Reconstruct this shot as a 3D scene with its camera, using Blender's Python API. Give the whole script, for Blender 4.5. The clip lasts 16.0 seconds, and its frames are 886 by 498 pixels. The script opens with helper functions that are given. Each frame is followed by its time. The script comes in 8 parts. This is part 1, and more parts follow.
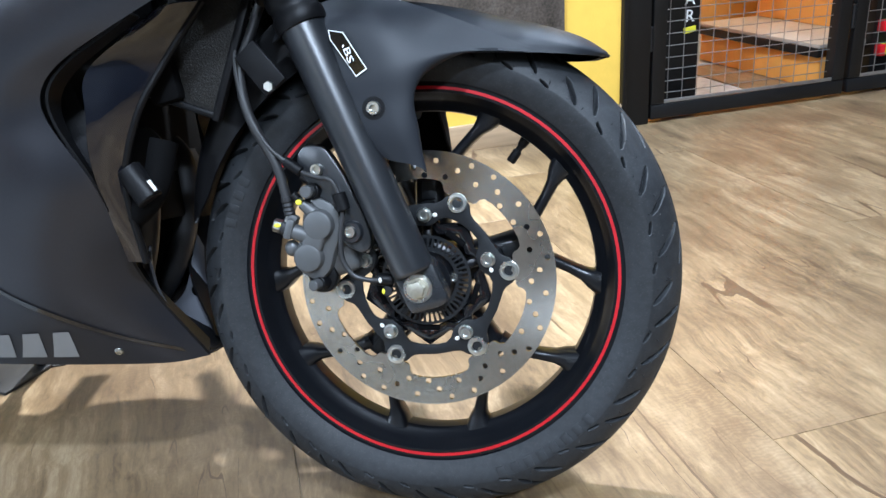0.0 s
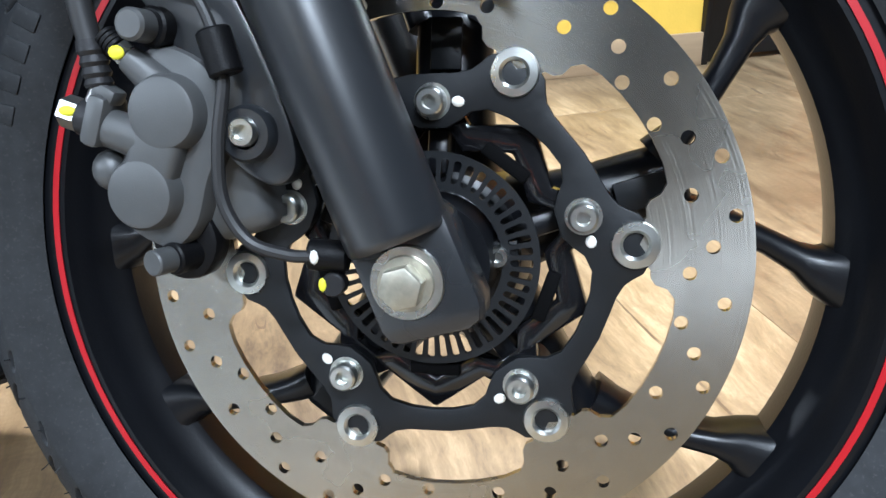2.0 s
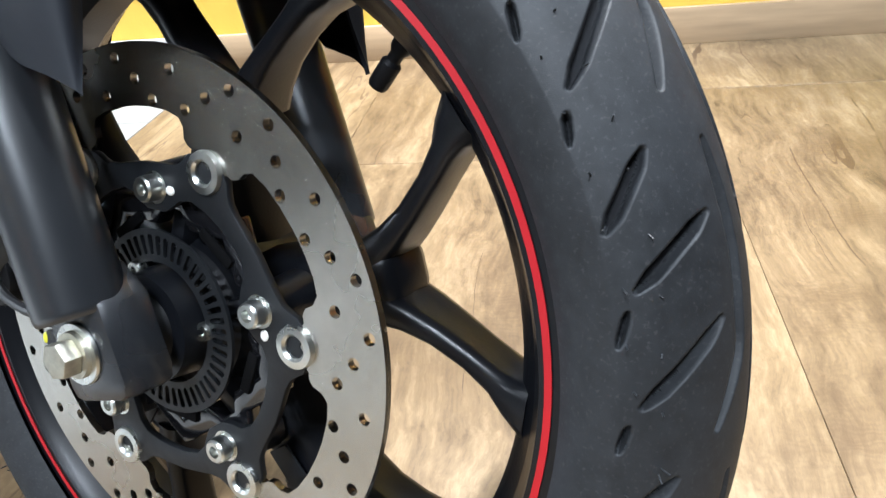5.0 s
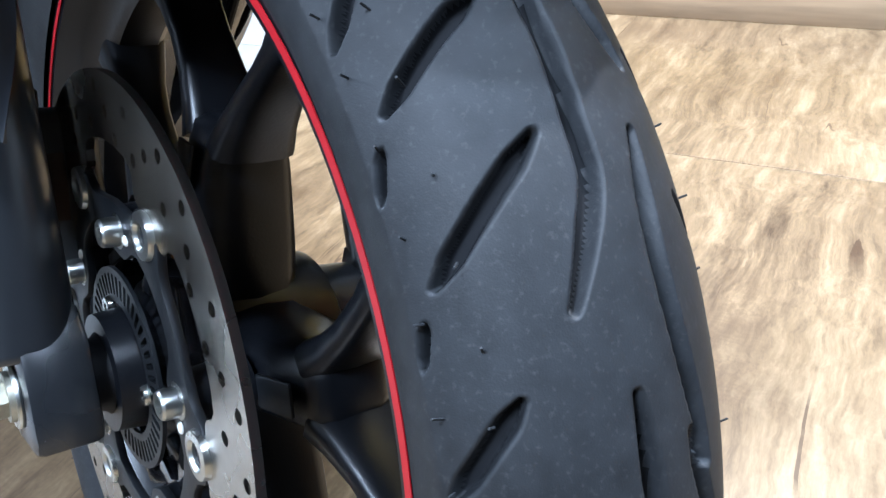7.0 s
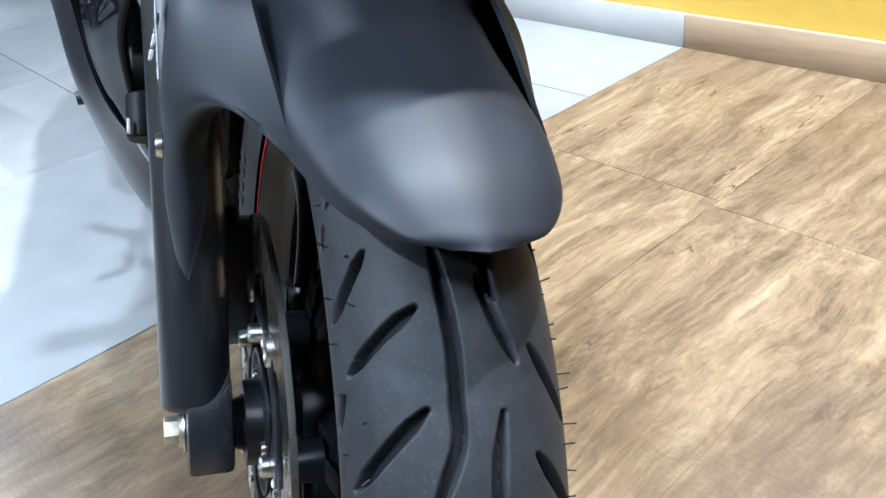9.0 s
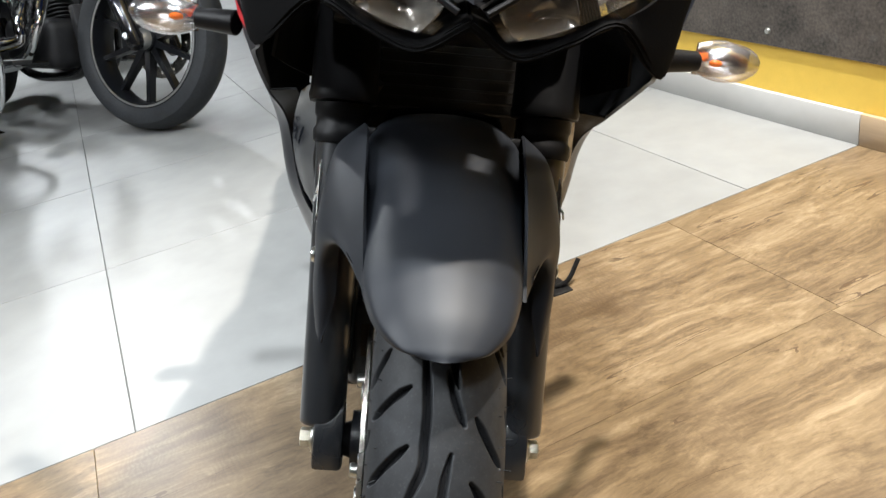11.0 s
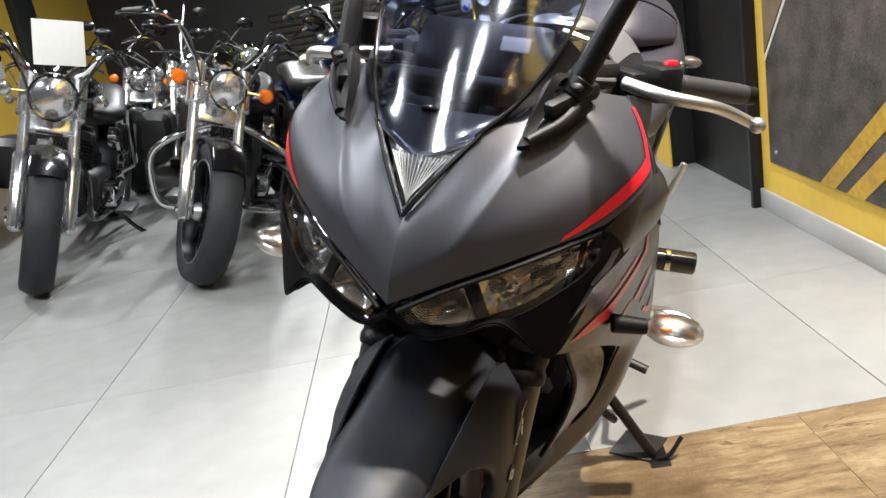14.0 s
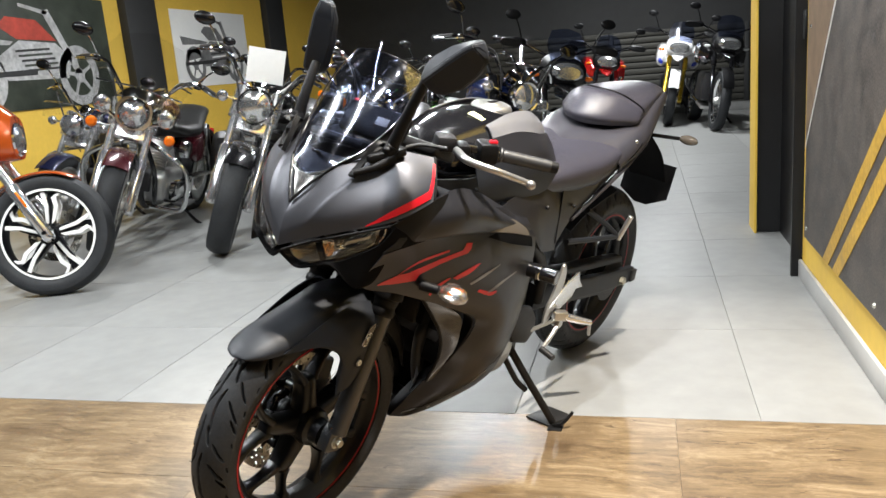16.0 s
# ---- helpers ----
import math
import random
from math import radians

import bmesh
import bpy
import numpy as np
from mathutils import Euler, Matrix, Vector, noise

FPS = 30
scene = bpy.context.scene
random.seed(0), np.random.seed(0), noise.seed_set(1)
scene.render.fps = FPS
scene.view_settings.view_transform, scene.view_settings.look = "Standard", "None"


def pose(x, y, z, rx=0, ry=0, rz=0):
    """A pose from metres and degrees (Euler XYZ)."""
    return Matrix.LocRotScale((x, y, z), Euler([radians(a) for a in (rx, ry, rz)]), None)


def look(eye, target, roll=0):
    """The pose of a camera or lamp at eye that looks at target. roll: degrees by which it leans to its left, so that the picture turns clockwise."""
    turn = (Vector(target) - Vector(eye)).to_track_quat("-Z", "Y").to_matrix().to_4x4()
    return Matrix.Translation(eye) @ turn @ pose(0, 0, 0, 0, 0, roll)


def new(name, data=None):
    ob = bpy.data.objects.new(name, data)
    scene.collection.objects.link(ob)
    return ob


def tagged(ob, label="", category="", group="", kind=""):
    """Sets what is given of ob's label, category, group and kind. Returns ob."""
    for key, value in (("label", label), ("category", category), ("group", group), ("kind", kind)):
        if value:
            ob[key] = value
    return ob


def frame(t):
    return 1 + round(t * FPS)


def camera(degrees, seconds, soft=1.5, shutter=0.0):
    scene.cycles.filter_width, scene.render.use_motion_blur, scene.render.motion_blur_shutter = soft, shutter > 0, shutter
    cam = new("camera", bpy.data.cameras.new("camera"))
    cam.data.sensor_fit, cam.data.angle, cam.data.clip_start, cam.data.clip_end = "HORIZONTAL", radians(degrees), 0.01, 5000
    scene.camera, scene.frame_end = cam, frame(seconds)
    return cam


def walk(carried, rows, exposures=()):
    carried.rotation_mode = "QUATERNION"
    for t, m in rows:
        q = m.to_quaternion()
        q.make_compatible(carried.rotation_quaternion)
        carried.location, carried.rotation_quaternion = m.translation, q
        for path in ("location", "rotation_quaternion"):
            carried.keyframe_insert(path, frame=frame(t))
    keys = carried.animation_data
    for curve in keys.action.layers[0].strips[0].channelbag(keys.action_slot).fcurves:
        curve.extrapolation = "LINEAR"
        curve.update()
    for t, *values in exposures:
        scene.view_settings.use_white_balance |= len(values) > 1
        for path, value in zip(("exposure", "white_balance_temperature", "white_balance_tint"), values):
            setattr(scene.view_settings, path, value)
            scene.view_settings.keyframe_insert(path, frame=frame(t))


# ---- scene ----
cam = camera(58.25, 16.0)
ROWS = [
    (0.0, -0.2012, -0.8664, 0.6872, 67.21, 3.77, -15.53),
    (0.5, -0.1892, -0.7425, 0.6364, 66.44, 3.69, -15.66),
    (1.0, -0.1547, -0.5735, 0.5581, 64.10, 3.43, -16.70),
    (1.5, -0.1265, -0.4463, 0.5066, 63.25, 2.46, -16.37),
    (2.0, -0.0887, -0.3929, 0.4694, 64.77, 2.33, -13.19),
    (2.5, -0.0541, -0.3821, 0.4652, 65.39, 2.58, -9.15),
    (3.0, -0.0186, -0.3866, 0.4712, 65.19, 3.13, -5.83),
    (3.5, 0.0223, -0.3951, 0.4869, 64.42, 3.48, -2.44),
    (4.0, 0.0773, -0.4034, 0.5037, 63.58, 4.40, 1.55),
    (4.5, 0.1485, -0.4089, 0.5283, 61.66, 4.84, 5.26),
    (5.0, 0.1990, -0.3846, 0.5355, 60.33, 5.32, 7.45),
    (7.5, 0.3206, -0.2236, 0.5749, 56.51, 5.77, 34.11),
    (8.0, 0.3634, -0.2236, 0.6165, 56.49, 6.19, 39.06),
    (8.5, 0.3942, -0.2160, 0.6566, 56.71, 6.53, 43.11),
    (9.0, 0.4116, -0.1962, 0.6908, 57.74, 7.23, 48.01),
    (11.5, 0.7038, -0.1713, 0.8970, 63.54, 9.96, 66.00),
    (12.0, 0.7399, -0.1836, 0.9566, 64.84, 10.03, 65.49),
    (12.5, 0.7693, -0.1669, 0.9882, 66.99, 10.18, 66.61),
    (13.0, 0.8463, -0.1167, 1.0200, 69.17, 10.90, 70.86),
    (13.5, 0.8635, -0.0241, 1.0113, 70.95, 10.86, 77.88),
    (14.0, 0.9093, 0.1338, 1.0209, 72.66, 9.82, 86.85),
    (14.5, 1.0663, 0.3466, 1.0304, 74.33, 8.74, 94.03),
    (15.0, 1.2378, 0.5118, 1.0458, 75.07, 7.26, 97.99),
    (15.5, 1.4251, 0.6413, 1.0543, 76.20, 5.66, 101.11),
    (16.0, 1.5803, 0.7878, 1.0663, 76.94, 4.51, 103.68),
]
walk(cam, [(t, pose(x, y, z, rx, ry, rz)) for t, x, y, z, rx, ry, rz in ROWS],
     [(0.0, 0.44, 5350, 8), (3.5, 0.41, 5800, 8), (5.0, 0.38, 5850, 9), (7.5, 0.45, 5000, 9), (9.0, 0.18, 5300, 8), (11.5, -0.14, 6600, 10), (12.5, -0.20, 6750, 11), (14.5, -0.08, 6600, 10), (16.0, -0.10, 6600, 10)])

# ---- light ----
world = bpy.data.worlds.new("showroom")
scene.world = world
world.use_nodes = True
world.node_tree.nodes["Background"].inputs[0].default_value = (0.9, 0.95, 1.0, 1)
world.node_tree.nodes["Background"].inputs[1].default_value = 0.004


def tube_light(x, y, z, length, width, watts, colour=(0.93, 0.97, 1.0)):
    data = bpy.data.lights.new("ceiling_tube", "AREA")
    data.shape, data.size, data.size_y, data.energy, data.color = "RECTANGLE", length, width, watts, colour
    ob = new("ceiling_tube", data)
    ob.location = (x, y, z)
    return ob


def spot_light(at, aim, watts, cone, colour, blend=0.45, radius=0.035):
    data = bpy.data.lights.new("track_spot", "SPOT")
    data.energy, data.color, data.spot_size, data.spot_blend, data.shadow_soft_size = watts, colour, radians(cone), blend, radius
    ob = new("track_spot", data)
    ob.matrix_basis = look(at, aim)
    return ob


CEIL = 3.05
# tube at (0.05, -1.75): unseen fill added to light the motorcycle's right side
for lx, ly, lw, ll in ((1.50, -0.30, 28, 0.85), (-0.08, 0.55, 84, 0.12), (-1.12, 0.61, 30, 0.12), (1.40, 0.38, 27, 0.14), (1.05, 0.85, 20, 0.14), (0.05, -1.75, 98, 0.6), (-3.6, -0.8, 32, 0.85),
                       (-3.9, -2.7, 84, 0.85), (-0.4, -3.0, 96, 0.85), (-6.2, -0.9, 190, 0.85), (-9.2, 0.9, 150, 0.85)):
    tube_light(lx, ly, CEIL - 0.12, ll, 0.12, lw)
# a warm track spot near the poster wall, aimed down beside the sports motorcycle
spot_light((0.15, 1.18, CEIL - 0.12), (-0.52, 0.62, 0.0), 820, 56, (1.0, 0.92, 0.82), 0.7)
tube_light(1.7, 2.6, 2.3, 1.0, 0.3, 26, (1.0, 0.62, 0.22))

# ---- materials ----
def mat(name, base, rough=0.5, metal=0.0, var=0.15, scale=40.0, bump=0.0, bscale=300.0, coat=0.0, spec=0.5, rvar=0.1, stain=0.0, stretch=(1, 1, 1), per=0.0, speck=0.25):
    """Principled surface with grain and broad stains; var darkens and lightens, per varies piece by piece."""
    m = bpy.data.materials.new(name)
    m.use_nodes = True
    nt = m.node_tree
    b = nt.nodes["Principled BSDF"]
    N = lambda k: nt.nodes.new(k)
    L = nt.links.new
    tc, mp = N("ShaderNodeTexCoord"), N("ShaderNodeMapping")
    mp.inputs["Scale"].default_value = stretch
    L(tc.outputs["Object"], mp.inputs[0])
    n1, n2 = N("ShaderNodeTexNoise"), N("ShaderNodeTexNoise")
    n1.inputs["Scale"].default_value, n1.inputs["Detail"].default_value = scale, 6
    n2.inputs["Scale"].default_value, n2.inputs["Detail"].default_value = scale / 9, 4
    L(mp.outputs[0], n1.inputs[0]), L(mp.outputs[0], n2.inputs[0])
    add = N("ShaderNodeMath")
    add.operation = "ADD"
    L(n1.outputs[0], add.inputs[0]), L(n2.outputs[0], add.inputs[1])
    ramp = N("ShaderNodeMapRange")
    ramp.inputs[1].default_value, ramp.inputs[2].default_value = 0.65, 1.35
    ramp.inputs[3].default_value, ramp.inputs[4].default_value = 1 - var, 1 + var
    L(add.outputs[0], ramp.inputs[0])
    last = ramp.outputs[0]
    if per:
        oi, pr, mul = N("ShaderNodeObjectInfo"), N("ShaderNodeMapRange"), N("ShaderNodeMath")
        pr.inputs[3].default_value, pr.inputs[4].default_value = 1 - per, 1 + per
        mul.operation = "MULTIPLY"
        L(oi.outputs["Random"], pr.inputs[0]), L(pr.outputs[0], mul.inputs[0]), L(last, mul.inputs[1])
        last = mul.outputs[0]
    mix = N("ShaderNodeVectorMath")
    mix.operation = "SCALE"
    mix.inputs[0].default_value = base
    L(last, mix.inputs["Scale"])
    colour = mix.outputs[0]
    if stain:
        n3, r3, mx = N("ShaderNodeTexNoise"), N("ShaderNodeMapRange"), N("ShaderNodeMixRGB")
        n3.inputs["Scale"].default_value, n3.inputs["Detail"].default_value = scale * speck, 8
        r3.inputs[1].default_value, r3.inputs[2].default_value, r3.inputs[4].default_value = 0.58, 0.75, stain
        L(tc.outputs["Object"], n3.inputs[0]), L(n3.outputs[0], r3.inputs[0]), L(r3.outputs[0], mx.inputs[0])
        L(colour, mx.inputs[1])
        mx.inputs[2].default_value = (0.16, 0.155, 0.15, 1)
        colour = mx.outputs[0]
    L(colour, b.inputs["Base Color"])
    rr = N("ShaderNodeMapRange")
    rr.inputs[3].default_value, rr.inputs[4].default_value = max(0.02, rough - rvar), min(1, rough + rvar)
    L(n2.outputs[0], rr.inputs[0]), L(rr.outputs[0], b.inputs["Roughness"])
    b.inputs["Metallic"].default_value = metal
    b.inputs["Specular IOR Level"].default_value = spec
    b.inputs["Coat Weight"].default_value = coat
    b.inputs["Coat Roughness"].default_value = 0.05
    if bump:
        nb, bp = N("ShaderNodeTexNoise"), N("ShaderNodeBump")
        nb.inputs["Scale"].default_value, nb.inputs["Detail"].default_value = bscale, 3
        bp.inputs["Strength"].default_value, bp.inputs["Distance"].default_value = bump, 0.002
        L(tc.outputs["Object"], nb.inputs[0]), L(nb.outputs[0], bp.inputs["Height"]), L(bp.outputs[0], b.inputs["Normal"])
    return m


def glass(name, tint=(1, 1, 1), rough=0.02, alpha=0.25, coat=0.0):
    """A thin clear sheet: mostly see-through, with its gloss."""
    m = bpy.data.materials.new(name)
    m.use_nodes = True
    nt = m.node_tree
    nt.nodes.remove(nt.nodes["Principled BSDF"])
    out = nt.nodes["Material Output"]
    tr, gl, mx, fr = (nt.nodes.new(k) for k in ("ShaderNodeBsdfTransparent", "ShaderNodeBsdfGlossy", "ShaderNodeMixShader", "ShaderNodeLayerWeight"))
    tr.inputs[0].default_value = (*tint, 1)
    gl.inputs["Roughness"].default_value = rough
    pw, ad = nt.nodes.new("ShaderNodeMath"), nt.nodes.new("ShaderNodeMath")
    pw.operation, pw.inputs[1].default_value = "POWER", 4.0
    ad.operation, ad.inputs[1].default_value, ad.inputs[2].default_value = "MULTIPLY_ADD", 0.5, alpha
    nt.links.new(fr.outputs["Facing"], pw.inputs[0]), nt.links.new(pw.outputs[0], ad.inputs[0]), nt.links.new(ad.outputs[0], mx.inputs[0])
    nt.links.new(tr.outputs[0], mx.inputs[1]), nt.links.new(gl.outputs[0], mx.inputs[2]), nt.links.new(mx.outputs[0], out.inputs[0])
    return m


def wood_floor():
    m = mat("wood_floor", (0.40, 0.27, 0.155), 0.34, var=0.0, scale=6, per=0.10)
    nt = m.node_tree
    b = nt.nodes["Principled BSDF"]
    N, L = nt.nodes.new, nt.links.new
    tc, oi, ad, mp = N("ShaderNodeTexCoord"), N("ShaderNodeObjectInfo"), N("ShaderNodeVectorMath"), N("ShaderNodeMapping")
    ad.operation = "MULTIPLY_ADD"
    ad.inputs[1].default_value = (7, 7, 7)
    L(oi.outputs["Random"], ad.inputs[0]), L(tc.outputs["Object"], ad.inputs[2])
    mp.inputs["Scale"].default_value = (1, 0.17, 1)
    L(ad.outputs[0], mp.inputs[0])
    warp, wm = N("ShaderNodeTexNoise"), N("ShaderNodeMixRGB")
    warp.inputs["Scale"].default_value, warp.inputs["Detail"].default_value = 4.0, 6
    L(ad.outputs[0], warp.inputs[0])
    wm.blend_type, wm.inputs[0].default_value = "ADD", 0.075
    L(mp.outputs[0], wm.inputs[1]), L(warp.outputs["Color"], wm.inputs[2])
    fine, broad, streak = N("ShaderNodeTexNoise"), N("ShaderNodeTexNoise"), N("ShaderNodeTexNoise")
    fine.inputs["Scale"].default_value, fine.inputs["Detail"].default_value = 150, 9
    broad.inputs["Scale"].default_value, broad.inputs["Detail"].default_value = 7, 5
    streak.inputs["Scale"].default_value, streak.inputs["Detail"].default_value = 34, 10
    for n in (fine, broad, streak):
        n.inputs["Roughness"].default_value = 0.72
        L(wm.outputs[0], n.inputs[0])
    cr = N("ShaderNodeValToRGB")
    e = cr.color_ramp.elements
    e[0].position, e[0].color = 0.31, (0.050, 0.031, 0.017, 1)
    e[1].position, e[1].color = 0.69, (0.345, 0.264, 0.160, 1)
    k = e.new(0.5)
    k.color = (0.180, 0.125, 0.068, 1)
    sm, sm2 = N("ShaderNodeMath"), N("ShaderNodeMath")
    sm.operation, sm2.operation = "MULTIPLY_ADD", "MULTIPLY_ADD"
    sm.inputs[1].default_value, sm2.inputs[1].default_value, sm2.inputs[2].default_value = 0.62, 0.42, -0.03
    L(broad.outputs[0], sm2.inputs[0]), L(streak.outputs[0], sm.inputs[0]), L(sm2.outputs[0], sm.inputs[2])
    s3 = N("ShaderNodeMath")
    s3.operation, s3.inputs[1].default_value = "MULTIPLY_ADD", 0.28
    L(fine.outputs[0], s3.inputs[0]), L(sm.outputs[0], s3.inputs[2])
    s4 = N("ShaderNodeMath")
    s4.operation, s4.inputs[1].default_value = "SUBTRACT", 0.14
    L(s3.outputs[0], s4.inputs[0]), L(s4.outputs[0], cr.inputs[0])
    # knots and cracks: thin dark contour lines
    kn, ab, rg, mx = N("ShaderNodeTexNoise"), N("ShaderNodeMath"), N("ShaderNodeMapRange"), N("ShaderNodeMixRGB")
    kn.inputs["Scale"].default_value, kn.inputs["Detail"].default_value = 2.6, 3
    mq, wq = N("ShaderNodeMapping"), N("ShaderNodeMixRGB")
    mq.inputs["Scale"].default_value = (1.2, 0.10, 1)
    wq.blend_type, wq.inputs[0].default_value = "ADD", 0.03
    L(ad.outputs[0], mq.inputs[0]), L(mq.outputs[0], wq.inputs[1]), L(warp.outputs["Color"], wq.inputs[2])
    L(wq.outputs[0], kn.inputs[0])
    ab.operation, ab.inputs[1].default_value, ab.inputs[2].default_value = "COMPARE", 0.55, 0.0030
    L(kn.outputs[0], ab.inputs[0])
    rg.inputs[4].default_value = 0.80
    half, both = N("ShaderNodeMapRange"), N("ShaderNodeMath")
    half.inputs[1].default_value, half.inputs[2].default_value = 0.50, 0.55
    both.operation = "MULTIPLY"
    L(warp.outputs[0], half.inputs[0]), L(half.outputs[0], both.inputs[0]), L(ab.outputs[0], both.inputs[1])
    L(both.outputs[0], rg.inputs[0]), L(rg.outputs[0], mx.inputs[0]), L(cr.outputs[0], mx.inputs[1])
    mx.inputs[2].default_value = (0.050, 0.028, 0.015, 1)
    # long drying cracks along the grain, broken off by a broad mask
    ck, cc, cm, cb, cx = N("ShaderNodeTexNoise"), N("ShaderNodeMath"), N("ShaderNodeMapRange"), N("ShaderNodeMath"), N("ShaderNodeMixRGB")
    ck.inputs["Scale"].default_value, ck.inputs["Detail"].default_value = 9.0, 3
    L(wq.outputs[0], ck.inputs[0])
    cc.operation, cc.inputs[1].default_value, cc.inputs[2].default_value = "COMPARE", 0.47, 0.003
    L(ck.outputs[0], cc.inputs[0])
    cm.inputs[1].default_value, cm.inputs[2].default_value, cm.inputs[4].default_value = 0.52, 0.56, 0.75
    L(warp.outputs[0], cm.inputs[0])
    cb.operation = "MULTIPLY"
    L(cc.outputs[0], cb.inputs[0]), L(cm.outputs[0], cb.inputs[1]), L(cb.outputs[0], cx.inputs[0])
    L(mx.outputs[0], cx.inputs[1])
    cx.inputs[2].default_value = (0.060, 0.034, 0.019, 1)
    # worn brown patches with saw ripples across the grain
    pt, pr, wv, wr, pm, px = N("ShaderNodeTexNoise"), N("ShaderNodeMapRange"), N("ShaderNodeTexWave"), N("ShaderNodeMapRange"), N("ShaderNodeMath"), N("ShaderNodeMixRGB")
    pt.inputs["Scale"].default_value, pt.inputs["Detail"].default_value = 3.6, 7
    pr.inputs[1].default_value, pr.inputs[2].default_value, pr.inputs[4].default_value = 0.52, 0.70, 0.75
    wv.bands_direction = "Y"
    wv.inputs["Scale"].default_value, wv.inputs["Distortion"].default_value, wv.inputs["Detail"].default_value = 38, 14, 6
    wr.inputs[3].default_value, wr.inputs[4].default_value = 0.70, 1.0
    pm.operation = "MULTIPLY"
    L(ad.outputs[0], pt.inputs[0]), L(pt.outputs[0], pr.inputs[0]), L(ad.outputs[0], wv.inputs[0]), L(wv.outputs["Fac"], wr.inputs[0])
    L(pr.outputs[0], pm.inputs[0]), L(wr.outputs[0], pm.inputs[1]), L(pm.outputs[0], px.inputs[0]), L(cx.outputs[0], px.inputs[1])
    px.inputs[2].default_value = (0.085, 0.053, 0.028, 1)
    L(px.outputs[0], b.inputs["Base Color"])
    bp = N("ShaderNodeBump")
    bp.inputs["Strength"].default_value, bp.inputs["Distance"].default_value = 0.35, 0.001
    L(s3.outputs[0], bp.inputs["Height"]), L(bp.outputs[0], b.inputs["Normal"])
    return m


WOOD = wood_floor()
TILE = mat("grey_porcelain", (0.245, 0.248, 0.242), 0.45, var=0.12, scale=11, rvar=0.08, stain=0.10, per=0.02)
GROUT = mat("grout", (0.32, 0.315, 0.30), 0.9, var=0.2, bump=0.3)
SKIRT_GREY = mat("grey_skirting", (0.42, 0.415, 0.40), 0.4, var=0.08, scale=12)
SKIRT_WOOD = mat("wood_skirting", (0.36, 0.26, 0.16), 0.4, var=0.25, scale=60, stretch=(0.1, 1, 1))
YELLOW = mat("yellow_wall_paint", (0.72, 0.47, 0.07), 0.6, var=0.06, scale=25, bump=0.25, bscale=150)
DARKWALL = mat("dark_wall_paint", (0.023, 0.0235, 0.024), 0.65, var=0.15, scale=8, bump=0.1)
CEILM = mat("dark_ceiling", (0.018, 0.018, 0.02), 0.8, var=0.1, scale=5)
ASPHALT = mat("printed_asphalt", (0.078, 0.065, 0.055), 0.55, var=0.85, scale=120, stain=0.35)
SAND = mat("printed_sand", (0.20, 0.135, 0.085), 0.5, var=0.35, scale=14)
LINE_Y = mat("printed_yellow_line", (0.50, 0.30, 0.035), 0.5, var=0.3, scale=50, stain=0.3)
LINE_W = mat("printed_white_line", (0.62, 0.60, 0.56), 0.5, var=0.2, scale=60, stain=0.4)
BLACK = mat("black_powder_coat", (0.006, 0.006, 0.0065), 0.42, spec=0.35, var=0.15, bump=0.08, bscale=500)
ORANGE_W = mat("orange_lit_wall", (0.72, 0.36, 0.07), 0.6, var=0.08, scale=10)
SHELF = mat("grey_shelf", (0.36, 0.33, 0.28), 0.5, var=0.1)
WIRE = mat("galvanised_wire", (0.32, 0.31, 0.30), 0.4, metal=0.8)
RUBBER = mat("tyre_rubber", (0.0180, 0.0196, 0.0220), 0.58, spec=0.32, var=0.35, scale=130, bump=0.07, bscale=1700, stain=0.13, speck=4.0, rvar=0.12)
# same tyre rubber, darkened to stand for shade deep in the grooves
RUBBER_SHADE = mat("groove_shade_rubber", (0.006, 0.0065, 0.008), 0.75, spec=0.2, var=0.2, bump=0.1)
RIM = mat("black_rim_paint", (0.0045, 0.005, 0.0065), 0.30, spec=0.34, var=0.15, bump=0.05, bscale=600)
REDTAPE = mat("red_rim_tape", (0.38, 0.005, 0.011), 0.40, var=0.08)
REDV = mat("red_vinyl", (0.55, 0.008, 0.018), 0.35, var=0.06)
DISC = mat("ground_steel_disc", (0.47, 0.455, 0.415), 0.26, metal=1.0, var=0.10, scale=120, rvar=0.08)
CARRIER = mat("black_anodised", (0.007, 0.008, 0.0095), 0.45, spec=0.35, var=0.1, bump=0.05)
ZINC = mat("zinc_plated_steel", (0.62, 0.63, 0.60), 0.28, metal=1.0, var=0.12, scale=200)
AXLE_M = mat("dull_zinc", (0.48, 0.46, 0.38), 0.42, metal=0.9, var=0.2, scale=300, bump=0.1)
FORK = mat("black_fork_paint", (0.0142, 0.0158, 0.0185), 0.31, spec=0.85, var=0.1, bump=0.008, bscale=900)
CALIPER = mat("grey_cast_caliper", (0.088, 0.090, 0.091), 0.45, metal=0.3, var=0.12, bump=0.05, bscale=1200)
PLASTIC = mat("black_plastic", (0.0040, 0.0041, 0.0048), 0.46, spec=0.18, var=0.15, bump=0.12, bscale=900)
GLOSS = mat("gloss_black_plastic", (0.006, 0.006, 0.007), 0.13, var=0.3, coat=0.6, rvar=0.06)
MATTE = mat("matte_grey_paint", (0.058, 0.0605, 0.071), 0.43, metal=0.55, var=0.05, scale=300, bump=0.02, bscale=1500, rvar=0.04)
SIDEM = mat("matte_dark_side_paint", (0.029, 0.0295, 0.035), 0.36, metal=0.55, var=0.05, scale=300, bump=0.02, bscale=1500, rvar=0.04)
